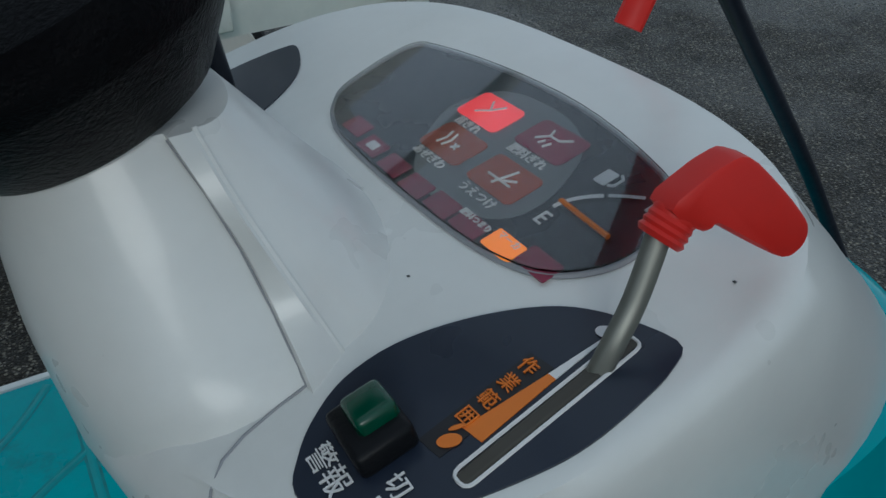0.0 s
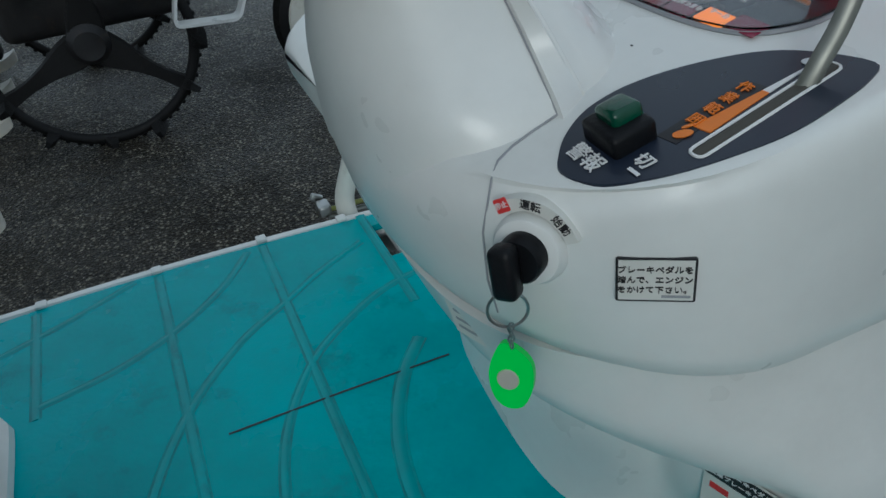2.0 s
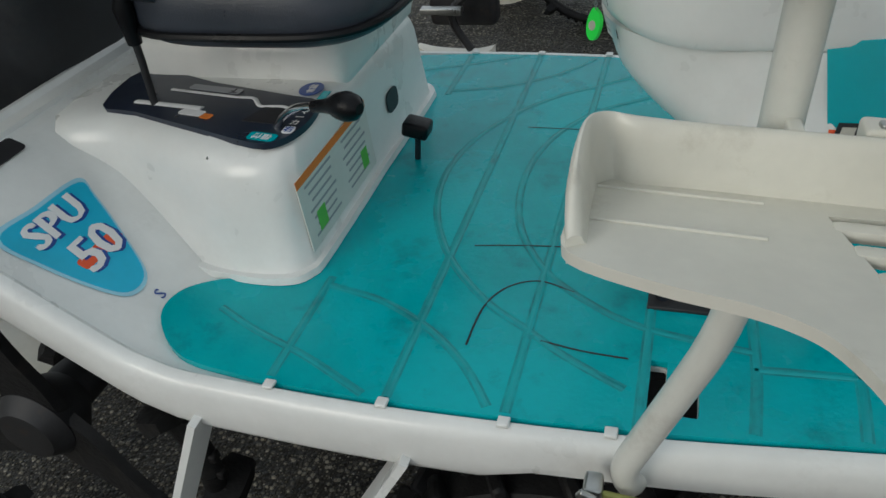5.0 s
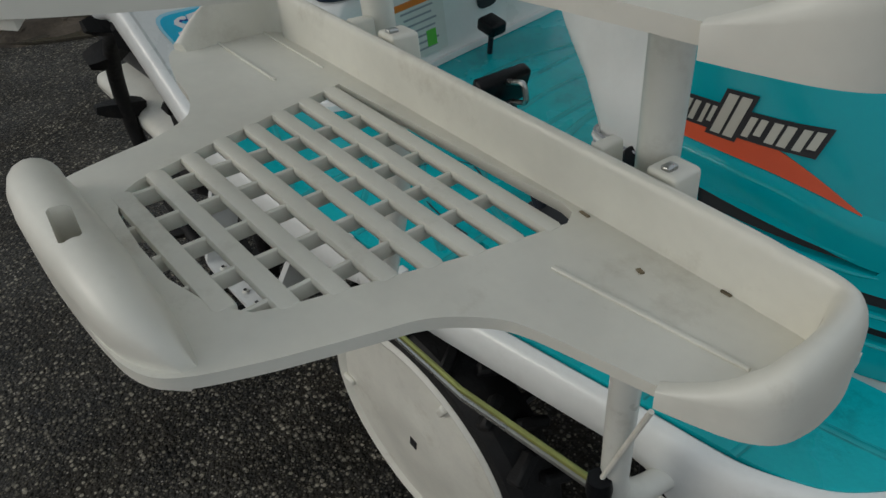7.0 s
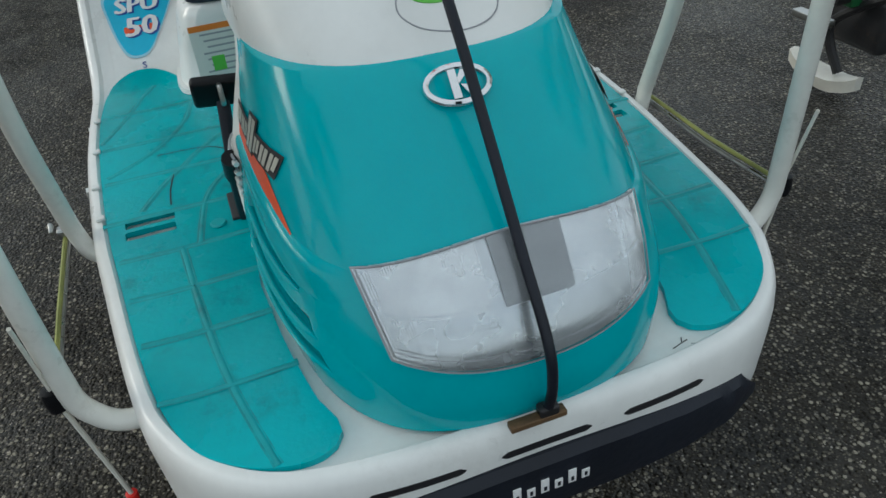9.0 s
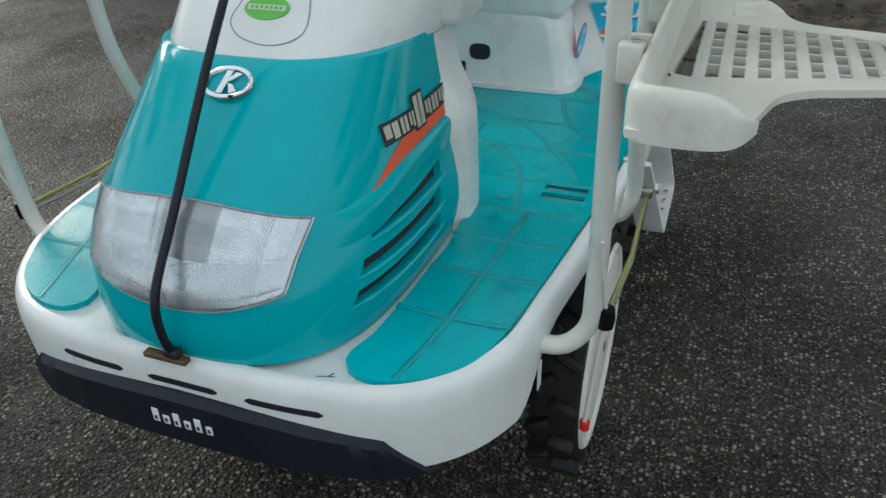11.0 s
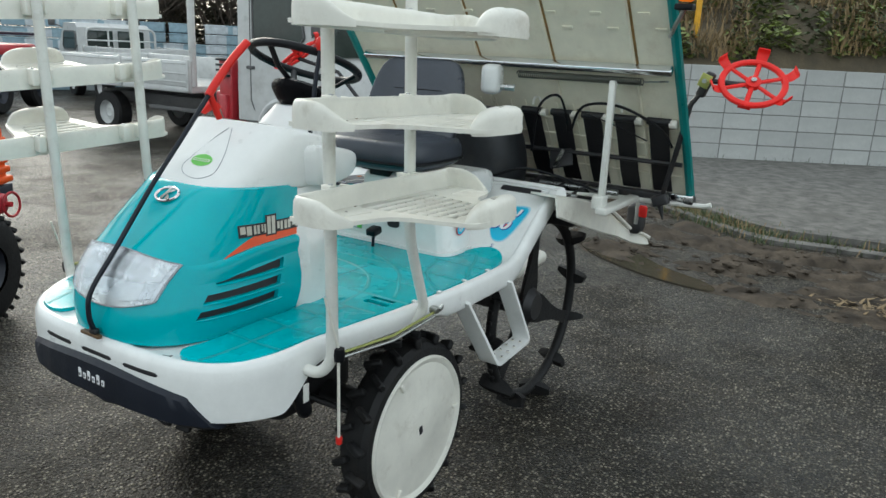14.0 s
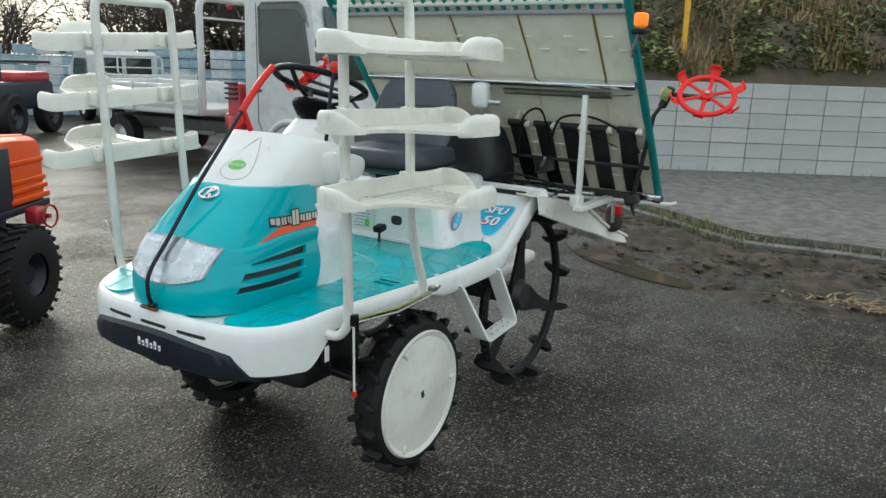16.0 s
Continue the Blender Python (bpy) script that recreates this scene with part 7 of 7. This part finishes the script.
# orange tractor beside the machine
tr = thing("tractor", (0, 0, 0), "orange and navy tractor with lugged tyres", "tractor")
part("hood", loft([[V(x, y * k, z if z < 0.8 else z - drop) for y, z in ((-0.30, 0.66), (-0.30, 1.02), (-0.285, 1.075), (-0.24, 1.10), (0.24, 1.10), (0.285, 1.075), (0.30, 1.02), (0.30, 0.66))] for x, k, drop in ((-0.660, 0.94, 0.075), (-0.648, 0.985, 0.050), (-0.625, 1.0, 0.036), (-0.35, 1.0, 0.016), (0.6, 1.0, 0.0))]), TRACTOR, tr, "orange hood")
part("hood_rib", tube([V(-0.60, 0.20, 1.058), V(-0.2, 0.21, 1.088), (V(0.6, 0.21, 1.10))], 0.022, 8), TRACTOR, tr)
for z in (0.92, 0.80, 0.745, 0.685):
    part("hood_step", rbox((-0.46, 0, z), (0.42 + max(0, 0.80 - z) * 0.3, 0.615 + max(0, 0.80 - z) * 0.2, 0.038), 0.012), TRACTOR, tr)
part("side_panel", rbox((0.20, 0.304, 0.84), (0.92, 0.02, 0.38), 0.006), TNAVY, tr, "dark navy side panel")
part("frame", rbox((-0.10, 0, 0.625), (1.18, 0.62, 0.055), 0.012), TNAVY, tr)
part("skirt", rbox((0.36, 0.27, 0.48), (0.42, 0.08, 0.28), 0.02), TNAVY, tr)
part("engine", rbox((0.05, 0, 0.50), (0.9, 0.36, 0.24), 0.03), TNAVY, tr)
part("axle", tube([V(-0.02, -0.5, 0.30), V(-0.02, 0.5, 0.30)], 0.06, 10), TNAVY, tr)
part("side_plate", rbox((0.42, 0.42, 0.36), (0.16, 0.05, 0.26), 0.01), TRACTOR, tr)
part("red_valve", tube([V(-0.435 - 0.05 * math.cos(a), 0.437 + 0.02 * math.cos(a), 0.575 + 0.072 * math.sin(a)) for a in (2 * math.pi * i / 20 for i in range(21))], 0.008, 6), CRANE, tr, "red wire handwheel")
part("red_pump", rbox((-0.43, 0.345, 0.575), (0.12, 0.10, 0.12), 0.03), CRANE, tr, "red pump casing")
part("pump_spout", tube([V(-0.435, 0.38, 0.575), V(-0.435, 0.437, 0.575)], 0.016, 8), CRANE, tr)
for s in (-1, 1):
    r, y = 0.305, s * 0.46
    t_ = part("front_tyre", lathe([(0.13, -0.09), (0.24, -0.10), (0.285, -0.07), (0.288, 0.07), (0.24, 0.10), (0.13, 0.09)], (-0.02, y, 0.30), "Y", 40), RUBBER, tr)
    for i in range(26):
        for k in (-1, 1):
            a = 2 * math.pi * (i + 0.25 * k) / 26
            part("lug", turned(rbox((0, 0, 0), (0.022, 0.10, 0.026), 0.004, seg=1), Matrix.Translation((-0.02, y + k * 0.045, 0.30)) @ Matrix.Rotation(a, 4, "Y") @ Matrix.Translation((0, 0, 0.292)) @ Matrix.Rotation(radians(30 * k), 4, "Z")), RUBBER, t_)
    part("rim", lathe([(0, 0.02 * s), (0.05, 0.03 * s), (0.09, 0.0), (0.135, 0.07 * s), (0.135, -0.07 * s)], (-0.02, y, 0.30), "Y", 24), TNAVY, t_)
moved(tr, pose(0.24, -2.74, 0, 0, 0, 32))

# neighbouring transplanter, seen low down across the deck
nb = thing("parked_transplanter", (0, 0, 0), "second transplanter parked alongside with black paddy wheels", "rice transplanter")
rear_wheel(-1, 2.86, (-0.36, 0.43), nb)
rear_wheel(1, 3.90, (-0.36, 0.43), nb)
part("deck", rbox((0.15, 3.38, 0.75), (1.9, 1.06, 0.09), 0.04), DECKW, nb)
part("case", rbox((-0.30, 3.38, 0.55), (0.8, 0.5, 0.30), 0.05), DSTEEL, nb)
part("axle", tube([V(-0.36, 2.9, 0.43), V(-0.36, 3.9, 0.43)], 0.06, 12), DSTEEL, nb)
part("front_disc", lathe([(0.0, -0.018), (0.03, -0.018), (0.07, -0.016), (0.075, -0.012), (0.13, -0.012), (0.235, -0.004), (0.245, -0.010), (0.254, -0.012), (0.26, -0.004), (0.258, 0.012)], (0.72, 2.86, 0.325), "Y", 56), CREAM, nb)
part("front_tyre", lathe([(0.245, 0.105), (0.30, 0.09), (0.32, 0.05), (0.30, 0.01), (0.262, -0.004), (0.245, 0.01)], (0.72, 2.86, 0.325), "Y", 48), RUBBER, nb)
ln = rounded([V(0.38, 2.80, 0.72), V(0.24, 2.76, 0.45), V(-0.02, 2.76, 0.47), V(0.06, 2.80, 0.72)], 0.03, 5)
ring_ = []
for i, p in enumerate(ln):
    d = (ln[min(i + 1, len(ln) - 1)] - ln[max(i - 1, 0)]).normalized()
    n_ = V(d.z, 0, -d.x).normalized() * 0.006
    ring_.append([p - V(0, 0.036, 0) + n_, p + V(0, 0.036, 0) + n_, p + V(0, 0.036, 0) - n_, p - V(0, 0.036, 0) - n_])
part("step", loft(ring_), DECKW, nb)
FLOATG = mat("dark_green_frame", (0.01, 0.10, 0.03), 0.4, var=0.2)
for y in (2.25, 3.15, 3.60, 4.05):
    fl = [[V(x, y + k * w, z + (0.02 if k else 0.028)) for k in (-1, 0, 1)] + [V(x, y + w * 0.8, z - 0.035), V(x, y - w * 0.8, z - 0.035)] for x, w, z in ((-1.19, 0.025, 0.10), (-1.12, 0.045, 0.075), (-1.02, 0.062, 0.06), (-0.92, 0.062, 0.06), (-0.84, 0.045, 0.08), (-0.80, 0.02, 0.10))]
    part("float", loft(fine(fl, 3)), CREAM, nb, "cream plastic float")
    part("planting_arm", rbox((-0.97, y + 0.12, 0.30), (0.34, 0.12, 0.22), 0.03), DSTEEL, nb)
    part("planting_arm", tube(catmull([V(-0.92, y, 0.10), V(-1.0, y - 0.02, 0.28), V(-0.88, y, 0.40), V(-0.7, y + 0.05, 0.50)], 4), 0.02, 8), DSTEEL, nb)
part("cross_tube", tube([V(-0.92, 2.12, 0.45), V(-0.92, 4.1, 0.45)], 0.04, 10), DSTEEL, nb)
part("green_bracket", rbox((-0.93, 2.22, 0.46), (0.10, 0.06, 0.12), 0.01), FLOATG, nb)
part("steel_plate", rbox((-1.02, 2.15, 0.33), (0.20, 0.05, 0.03), 0.004), STEEL, nb)

# ---- verge, wall, bank and distance ----
rnd = random.Random(7)
MUD = mat("wet_mud", (0.074, 0.060, 0.046), 0.75, var=0.6, scale=5, bump=1.0, bscale=16, dirt=(0.010, 0.008, 0.006), dscale=9, damt=0.95, rvar=0.2, spec=0.10)
PUDDLE = mat("puddle_water", (0.055, 0.048, 0.036), 0.06, var=0.1, scale=1.5)
CONCRETE = mat("old_concrete", (0.15, 0.145, 0.133), 0.8, spec=0.25, var=0.45, scale=6, bump=0.8, bscale=60, dirt=(0.05, 0.045, 0.038), dscale=1.5, damt=0.7)
BLOCK = mat("grey_block", (0.44, 0.45, 0.435), 0.78, var=0.14, scale=2.2, bump=0.35, bscale=70, dirt=(0.20, 0.195, 0.175), dscale=1.6, damt=0.75, each=0.30)
JOINT = mat("block_joint", (0.20, 0.20, 0.19), 0.85, var=0.2)
SOIL = mat("bank_soil", (0.085, 0.068, 0.042), 0.9, var=0.35, scale=2, bump=0.8, bscale=18, dirt=(0.14, 0.11, 0.06), dscale=3, damt=0.6)
LEAF_A = mat("leaf_green", (0.15, 0.185, 0.04), 0.5, var=0.35, scale=1.5)
LEAF_B = mat("leaf_dark", (0.055, 0.085, 0.024), 0.55, var=0.35, scale=1.5)
STRAW = mat("dry_straw", (0.25, 0.175, 0.085), 0.7, var=0.35, scale=2)
BARK = mat("bare_bark", (0.07, 0.052, 0.04), 0.8, var=0.3, scale=4)
HEDGE = mat("hedge_leaf", (0.075, 0.062, 0.035), 0.6, var=0.5, scale=0.8)
YELLOWP = mat("yellow_pole", (0.70, 0.36, 0.02), 0.5, var=0.1)


def lerp_table(tab, v):
    if v <= tab[0][0]:
        return tab[0][1]
    for (a, b), (c, d) in zip(tab, tab[1:]):
        if v <= c:
            return b + (d - b) * (v - a) / (c - a)
    return tab[-1][1]


NEAR = [(-6, -6.3), (-2.5, -5.6), (-1.0, -4.75), (-0.4, -3.75), (0.4, -3.30), (1.5, -3.15), (4, -3.0), (9, -2.6)]
FAR = [(-6, -7.6), (-2.5, -7.0), (-0.6, -6.05), (0.75, -5.15), (2.0, -5.25), (5, -5.4), (9, -5.6)]
bm = bmesh.new()
grid = []
for j in range(241):
    y = -6 + 15 * j / 240
    row = []
    for i in range(73):
        t = i / 72
        x = lerp_table(NEAR, y) + (lerp_table(FAR, y) - lerp_table(NEAR, y)) * t
        rim_ = min(1.0, t * 7, (1 - t) * 9)
        n = noise.fractal(V(x * 2.6, y * 1.5, 3.0), 0.9, 2.0, 6) * 0.075 + noise.noise(V(x * 9, y * 5, 1.0)) * 0.040 + noise.noise(V(x * 24, y * 15, 5.0)) * 0.022
        row.append(bm.verts.new((x, y, -0.012 + rim_ * (0.022 + n))))
    grid.append(row)
for a, b in zip(grid, grid[1:]):
    for i in range(72):
        bm.faces.new((a[i], a[i + 1], b[i + 1], b[i]))
grid_at = [[v.co.copy() for v in row] for row in grid]
solo("mud_strip", bm, MUD, "rutted wet brown mud along the yard's edge", "mud", kind="structure")
ball = bmesh.new()
bmesh.ops.create_icosphere(ball, subdivisions=1, radius=1.0)
ball_v, ball_f = [v.co.copy() for v in ball.verts], [[v.index for v in f.verts] for f in ball.faces]
ball.free()
vs, fs = [], []
clod_rnd = random.Random(71)
while len(vs) < 12 * 1500:
    row = grid_at[clod_rnd.randrange(30, 190)]
    p = row[clod_rnd.randrange(4, 69)]
    if noise.noise(V(p.x * 1.1, p.y * 1.3, 7.0)) < clod_rnd.uniform(-0.3, 0.5):
        continue
    r = 0.012 + 0.034 * clod_rnd.random() ** 2.5
    spin = Matrix.Rotation(clod_rnd.uniform(0, 6.28), 3, "Z")
    c = p + V(clod_rnd.uniform(-0.03, 0.03), clod_rnd.uniform(-0.03, 0.03), 0)
    k = len(vs)
    vs += [c + spin @ V(v.x * 1.5 * r, v.y * r, v.z * 0.6 * r) * clod_rnd.uniform(0.7, 1.2) for v in ball_v]
    fs += [[k + i for i in f] for f in ball_f]
me = bpy.data.meshes.new("mud_clods")
me.from_pydata(vs, [], fs)
me.materials.append(MUD)
tagged(new("mud_clods", me), "loose dark clods on the wet mud", "mud", kind="stuff")
pd = [(p.x, p.y) for p in catmull([V(-4.55, -0.62, 0), V(-4.2, -0.62, 0), V(-3.75, -0.30, 0), V(-3.42, 0.25, 0), V(-3.32, 0.75, 0), V(-3.50, 0.70, 0), V(-3.72, 0.30, 0), V(-4.05, -0.05, 0)], 5, True)]
solo("puddle", slab(pd, -0.02, 0.014), PUDDLE, "shallow muddy puddle beside the asphalt", "puddle", kind="structure")
# concrete kerb and ditch edge, then a paler apron up to the wall
path = [V(lerp_table(FAR, y) - 0.02, y, 0.0) for y in (-4, -2.5, -1.2, -0.6, 0.1, 0.75, 1.5, 3, 5, 8)]
kerb = [[p + V(0.0, 0, -0.05), p + V(0.0, 0, 0.040), p + V(-0.12, 0, 0.045), p + V(-0.12, 0, -0.05)] for p in catmull(path, 4)]
solo("kerb", loft(kerb), CONCRETE, "old concrete ditch kerb", "kerb", kind="structure")
kerb = [[p + V(-0.42, 0, -0.05), p + V(-0.42, 0, 0.062), p + V(-0.56, 0, 0.066), p + V(-0.56, 0, -0.05)] for p in catmull(path, 4)]
solo("kerb", loft(kerb), CONCRETE, "old concrete ditch kerb", "kerb", kind="structure")
apron = [(lerp_table(FAR, y) - 0.57, y) for y in (-6, -4, -2.5, -1.2, -0.6, 0.1, 0.75, 1.5, 3, 5, 9)] + [(-18, 9), (-18, -6)]
solo("apron", slab(apron, -0.05, 0.012), CONCRETE, "worn pale concrete apron before the wall", "pavement", kind="structure")

# block wall: courses of separate blocks on a backing
W0, WU = V(-10.45, -1.45, 0), V(-0.505, 0.863, 0)
WN = V(WU.y, -WU.x, 0)
wall = thing("wall_back", W0, "grey concrete block retaining wall", "wall", kind="structure")
bm = loft([[W0 + WU * a + V(0, 0, z) - WN * d for a, d in ((-2.4, -0.018), (16, -0.018), (16, 0.30), (-2.4, 0.30))] for z in (-0.1, 1.44)])
part("backing", bm, JOINT, wall)
block_me = None
BW, BH = 0.60, 0.245
for r in range(6):
    for i in range(29):
        a = -2.4 + i * BW + (0.0)
        c = W0 + WU * (a + BW / 2) + V(0, 0, r * BH + BH / 2)
        if block_me is None:
            bb = rbox((0, 0, 0), (BW - 0.014, 0.05, BH - 0.012), 0.006, seg=1)
            block_me = finish("block", bb, BLOCK)
        ob = new("block", block_me)
        ob.parent = wall
        ob.matrix_local = Matrix.Translation(c - W0 + WN * rnd.uniform(-0.006, 0.004)) @ Matrix.Rotation(math.atan2(WU.y, WU.x), 4, "Z")


def bank_z(a, d):
    return 1.42 + d * 0.72 + 0.35 * noise.noise(V(a * 0.5, d * 0.5, 2)) + 0.12 * noise.noise(V(a * 2, d * 2, 5))


bm = bmesh.new()
grid = []
for i in range(61):
    a = -1.6 + 24 * i / 60
    row = []
    for j in range(21):
        d = 0.25 + 12 * (j / 20) ** 1.4
        p = W0 + WU * a - WN * d
        row.append(bm.verts.new((p.x, p.y, bank_z(a, d) if j else 1.35)))
    grid.append(row)
for a, b in zip(grid, grid[1:]):
    for j in range(20):
        bm.faces.new((a[j], a[j + 1], b[j + 1], b[j]))
solo("bank", bm, SOIL, "earth bank overgrown with weeds", "bank", kind="structure")


def leaves(name, count, place, size, material, label, blade=False, category="plants", stand=1.0):
    vs, fs = [], []
    for _ in range(count):
        p, up = place()
        s = size * rnd.uniform(0.5, 1.5)
        a = rnd.uniform(0, 6.283)
        d = V(math.cos(a), math.sin(a), 0)
        if blade:
            tip = p + d * s * rnd.uniform(0.2, 0.9) + V(0, 0, s * rnd.uniform(0.5, 1.3) * stand)
            w = V(-d.y, d.x, 0) * s * 0.05
            k = len(vs)
            m = p.lerp(tip, 0.55) + V(0, 0, s * 0.18 * stand)
            vs += [p - w, p + w, m + w * 0.8, m - w * 0.8, tip]
            fs += [(k, k + 1, k + 2, k + 3), (k + 3, k + 2, k + 4)]
        else:
            t = V(rnd.uniform(-0.6, 0.6), rnd.uniform(-0.6, 0.6), 1).normalized()
            u = (d - t * d.dot(t)).normalized() * s
            w = t.cross(u) * 0.45
            k = len(vs)
            vs += [p - u * 0.5, p + w * 0.6, p + u * 0.6 - V(0, 0, s * 0.15), p - w * 0.6]
            fs += [(k, k + 1, k + 2, k + 3)]
    me = bpy.data.meshes.new(name)
    me.from_pydata(vs, [], fs)
    me.materials.append(material)
    return tagged(new(name, me), label, category, kind="stuff")


def on_bank(lo=0.0, hi=1.0, patch=1.3, high=0.35):
    def f():
        while True:
            a, d = rnd.uniform(-1.5, 14), 0.3 + rnd.random() ** 1.5 * 5.5
            n = noise.noise(V(a * patch, d * patch, 9)) * 0.5 + 0.5
            if lo <= n <= hi:
                p = W0 + WU * a - WN * d
                return V(p.x, p.y, bank_z(a, d) + rnd.random() ** 2 * high), None
    return f


leaves("bank_weeds", 14000, on_bank(0.42, 1.0), 0.11, LEAF_A, "yellow-green weeds on the bank")
leaves("bank_undergrowth", 11000, on_bank(0.3, 0.8, 1.0, 0.3), 0.10, LEAF_B, "dark green undergrowth on the bank")
leaves("bank_straw", 9000, on_bank(0.0, 0.5, 0.9, 0.12), 0.20, STRAW, "dry brown grass on the bank", True)


def ditch():
    y = rnd.gauss(0.25, 0.42) if rnd.random() < 0.75 else rnd.uniform(-1.6, 3.4)
    x = lerp_table(FAR, y) - 0.22 + rnd.gauss(0, 0.15)
    return V(x, y, 0.0), None


leaves("ditch_grass", 3600, ditch, 0.058, LEAF_B, "green grass in the ditch", True)
leaves("ditch_straw", 900, ditch, 0.07, STRAW, "dry grass in the ditch", True)


def wallfoot():
    a = rnd.uniform(-1, 9)
    p = W0 + WU * a + WN * (0.04 + abs(rnd.gauss(0, 0.06)))
    return V(p.x, p.y, 0.0), None


leaves("wall_weeds", 170, wallfoot, 0.08, LEAF_B, "weeds at the wall's foot", True)


def mudstraw():
    y = rnd.gauss(1.95, 0.22)
    return V(-3.58 + rnd.gauss(0, 0.07), y, 0.030 + rnd.random() * 0.02), None


leaves("mud_straw", 190, mudstraw, 0.15, STRAW, "loose straw trodden into the mud", True, stand=0.06)
p = W0 + WU * 0.25 - WN * 0.9
solo("marker_pole", tube([p + V(0, 0, 1.6), p + V(0, 0, 4.2)], 0.05, 10), YELLOWP, "yellow painted pole standing on the bank", "pole")


# bare shrubs and trees towards the light, crates stacked in front


def bare_tree(at, h, spread, label_):
    t = thing("tree", at, label_, "tree", "bare trees at the yard's edge")
    vs, fs = [], []

    def limb(p, d, ln, r, depth):
        q = p + d * ln
        k = len(vs)
        side = d.orthogonal().normalized()
        other = d.cross(side)
        for c, rr in ((p, r), (q, r * 0.65)):
            for i in range(4):
                a = math.pi / 2 * i
                vs.append(c + (side * math.cos(a) + other * math.sin(a)) * rr)
        for i in range(4):
            j = (i + 1) % 4
            fs.append((k + i, k + j, k + 4 + j, k + 4 + i))
        if depth:
            for _ in range(rnd.choice((3, 4))):
                nd = (d + V(rnd.gauss(0, spread), rnd.gauss(0, spread), rnd.gauss(0.12, 0.3))).normalized()
                limb(p.lerp(q, rnd.uniform(0.45, 1.0)), nd, ln * rnd.uniform(0.55, 0.8), r * 0.55, depth - 1)
    for i in range(4):
        a = rnd.uniform(0, 6.28)
        limb(V(*at) + V(0.15 * math.cos(a), 0.15 * math.sin(a), -0.05), V(0.35 * math.cos(a), 0.35 * math.sin(a), 1).normalized(), h * 0.32, 0.06, 5)
    base = V(*at)
    me = bpy.data.meshes.new("crown")
    me.from_pydata([v - base for v in vs], [], fs)
    me.materials.append(BARK)
    ob = new("crown", me)
    ob.parent = t
    bm = tube([base + V(0, 0, -0.05), base + V(0, 0, 0.5)], 0.14, 8, radii=[0.16, 0.08])
    part("trunk", bm, BARK, t)
    return t


for x, y, h in ((-9.5, -19.0, 5.2), (-12.0, -17.5, 5.0), (-14.0, -15.5, 5.5), (-16.0, -14.0, 5.0), (-7.5, -21.0, 5.0), (-13.5, -19.5, 6.0), (-17.5, -11.5, 5.5)):
    bare_tree((x, y, 0), h, 0.55, "leafless brown tree at the yard's edge")


def hedge():
    t = rnd.random()
    p = V(-6, -22.5, 0).lerp(V(-18.5, -12.0, 0), t) + V(rnd.gauss(0, 0.5), rnd.gauss(0, 0.5), 0)
    return V(p.x, p.y, abs(rnd.gauss(0, 1.5))), None


leaves("hedge", 42000, hedge, 0.11, HEDGE, "dense brown and green hedge behind the yard")
EVERGREEN = mat("evergreen_needles", (0.040, 0.045, 0.030), 0.6, var=0.4, scale=0.7)


def evergreen(at, h, w):
    """A dark tree: tapered trunk, drooping limbs and clumps of small leaves with gaps."""
    t = thing("evergreen_tree", at, "dark dense evergreen tree behind the yard", "tree", "evergreens behind the yard")
    base = V(*at)
    part("trunk", tube([base, base + V(0.1, 0, h * 0.5), base + V(0, 0, h)], 0.12, 8, radii=[0.18, 0.10, 0.03]), BARK, t)
    vs, fs = [], []
    for _ in range(90):
        k = rnd.uniform(0.10, 1.0)
        a = rnd.uniform(0, 6.283)
        reach = w * (1.05 - k * 0.8) * rnd.uniform(0.35, 1.0)
        tip = V(math.cos(a) * reach, math.sin(a) * reach, h * k)
        for _ in range(110):
            c = tip + V(rnd.gauss(0, 0.34), rnd.gauss(0, 0.34), rnd.gauss(0, 0.22))
            u = V(rnd.gauss(0, 1), rnd.gauss(0, 1), rnd.gauss(0, 0.6)).normalized() * rnd.uniform(0.06, 0.14)
            v = u.orthogonal() * 0.45
            n = len(vs)
            vs += [c - u, c + v, c + u, c - v]
            fs.append((n, n + 1, n + 2, n + 3))
    me = bpy.data.meshes.new("crown")
    me.from_pydata(vs, [], fs)
    me.materials.append(EVERGREEN)
    ob = new("crown", me)
    ob.parent = t


for x, y, h, w in ((-14.6, -18.6, 7.5, 2.0), (-16.0, -16.6, 8.0, 2.1), (-18.2, -15.2, 7.0, 2.0)):
    evergreen((x, y, 0), h, w)
CRATE_A = mat("crate_pale", (0.58, 0.63, 0.66), 0.5, var=0.15, each=0.3)
CRATE_B = mat("crate_blue", (0.30, 0.43, 0.50), 0.5, var=0.15, each=0.3)
for m_, nm in ((CRATE_A, "pale grey"), (CRATE_B, "faded blue")):
    for k in range(9):
        t = (k * 2 + (0 if m_ is CRATE_A else 1)) / 18
        base = V(-7.0, -19.3, 0).lerp(V(-14.5, -13.2, 0), t)
        st_ = thing("crate_stack", base, nm + " plastic crates stacked high", "crates", "stacked crates")
        for lv in range(rnd.choice((5, 6, 7))):
            for c in (-0.35, 0.35):
                o = base + V(c * 0.78, -c * 0.62, 0.13 + lv * 0.26)
                cr = part("crate", rbox(o, (0.60, 0.42, 0.24), 0.02, (0, 0, -39 + rnd.uniform(-3, 3))), m_, st_)
                part("crate_rim", rbox(o + V(0, 0, 0.10), (0.63, 0.45, 0.035), 0.008, (0, 0, -39)), m_, cr)
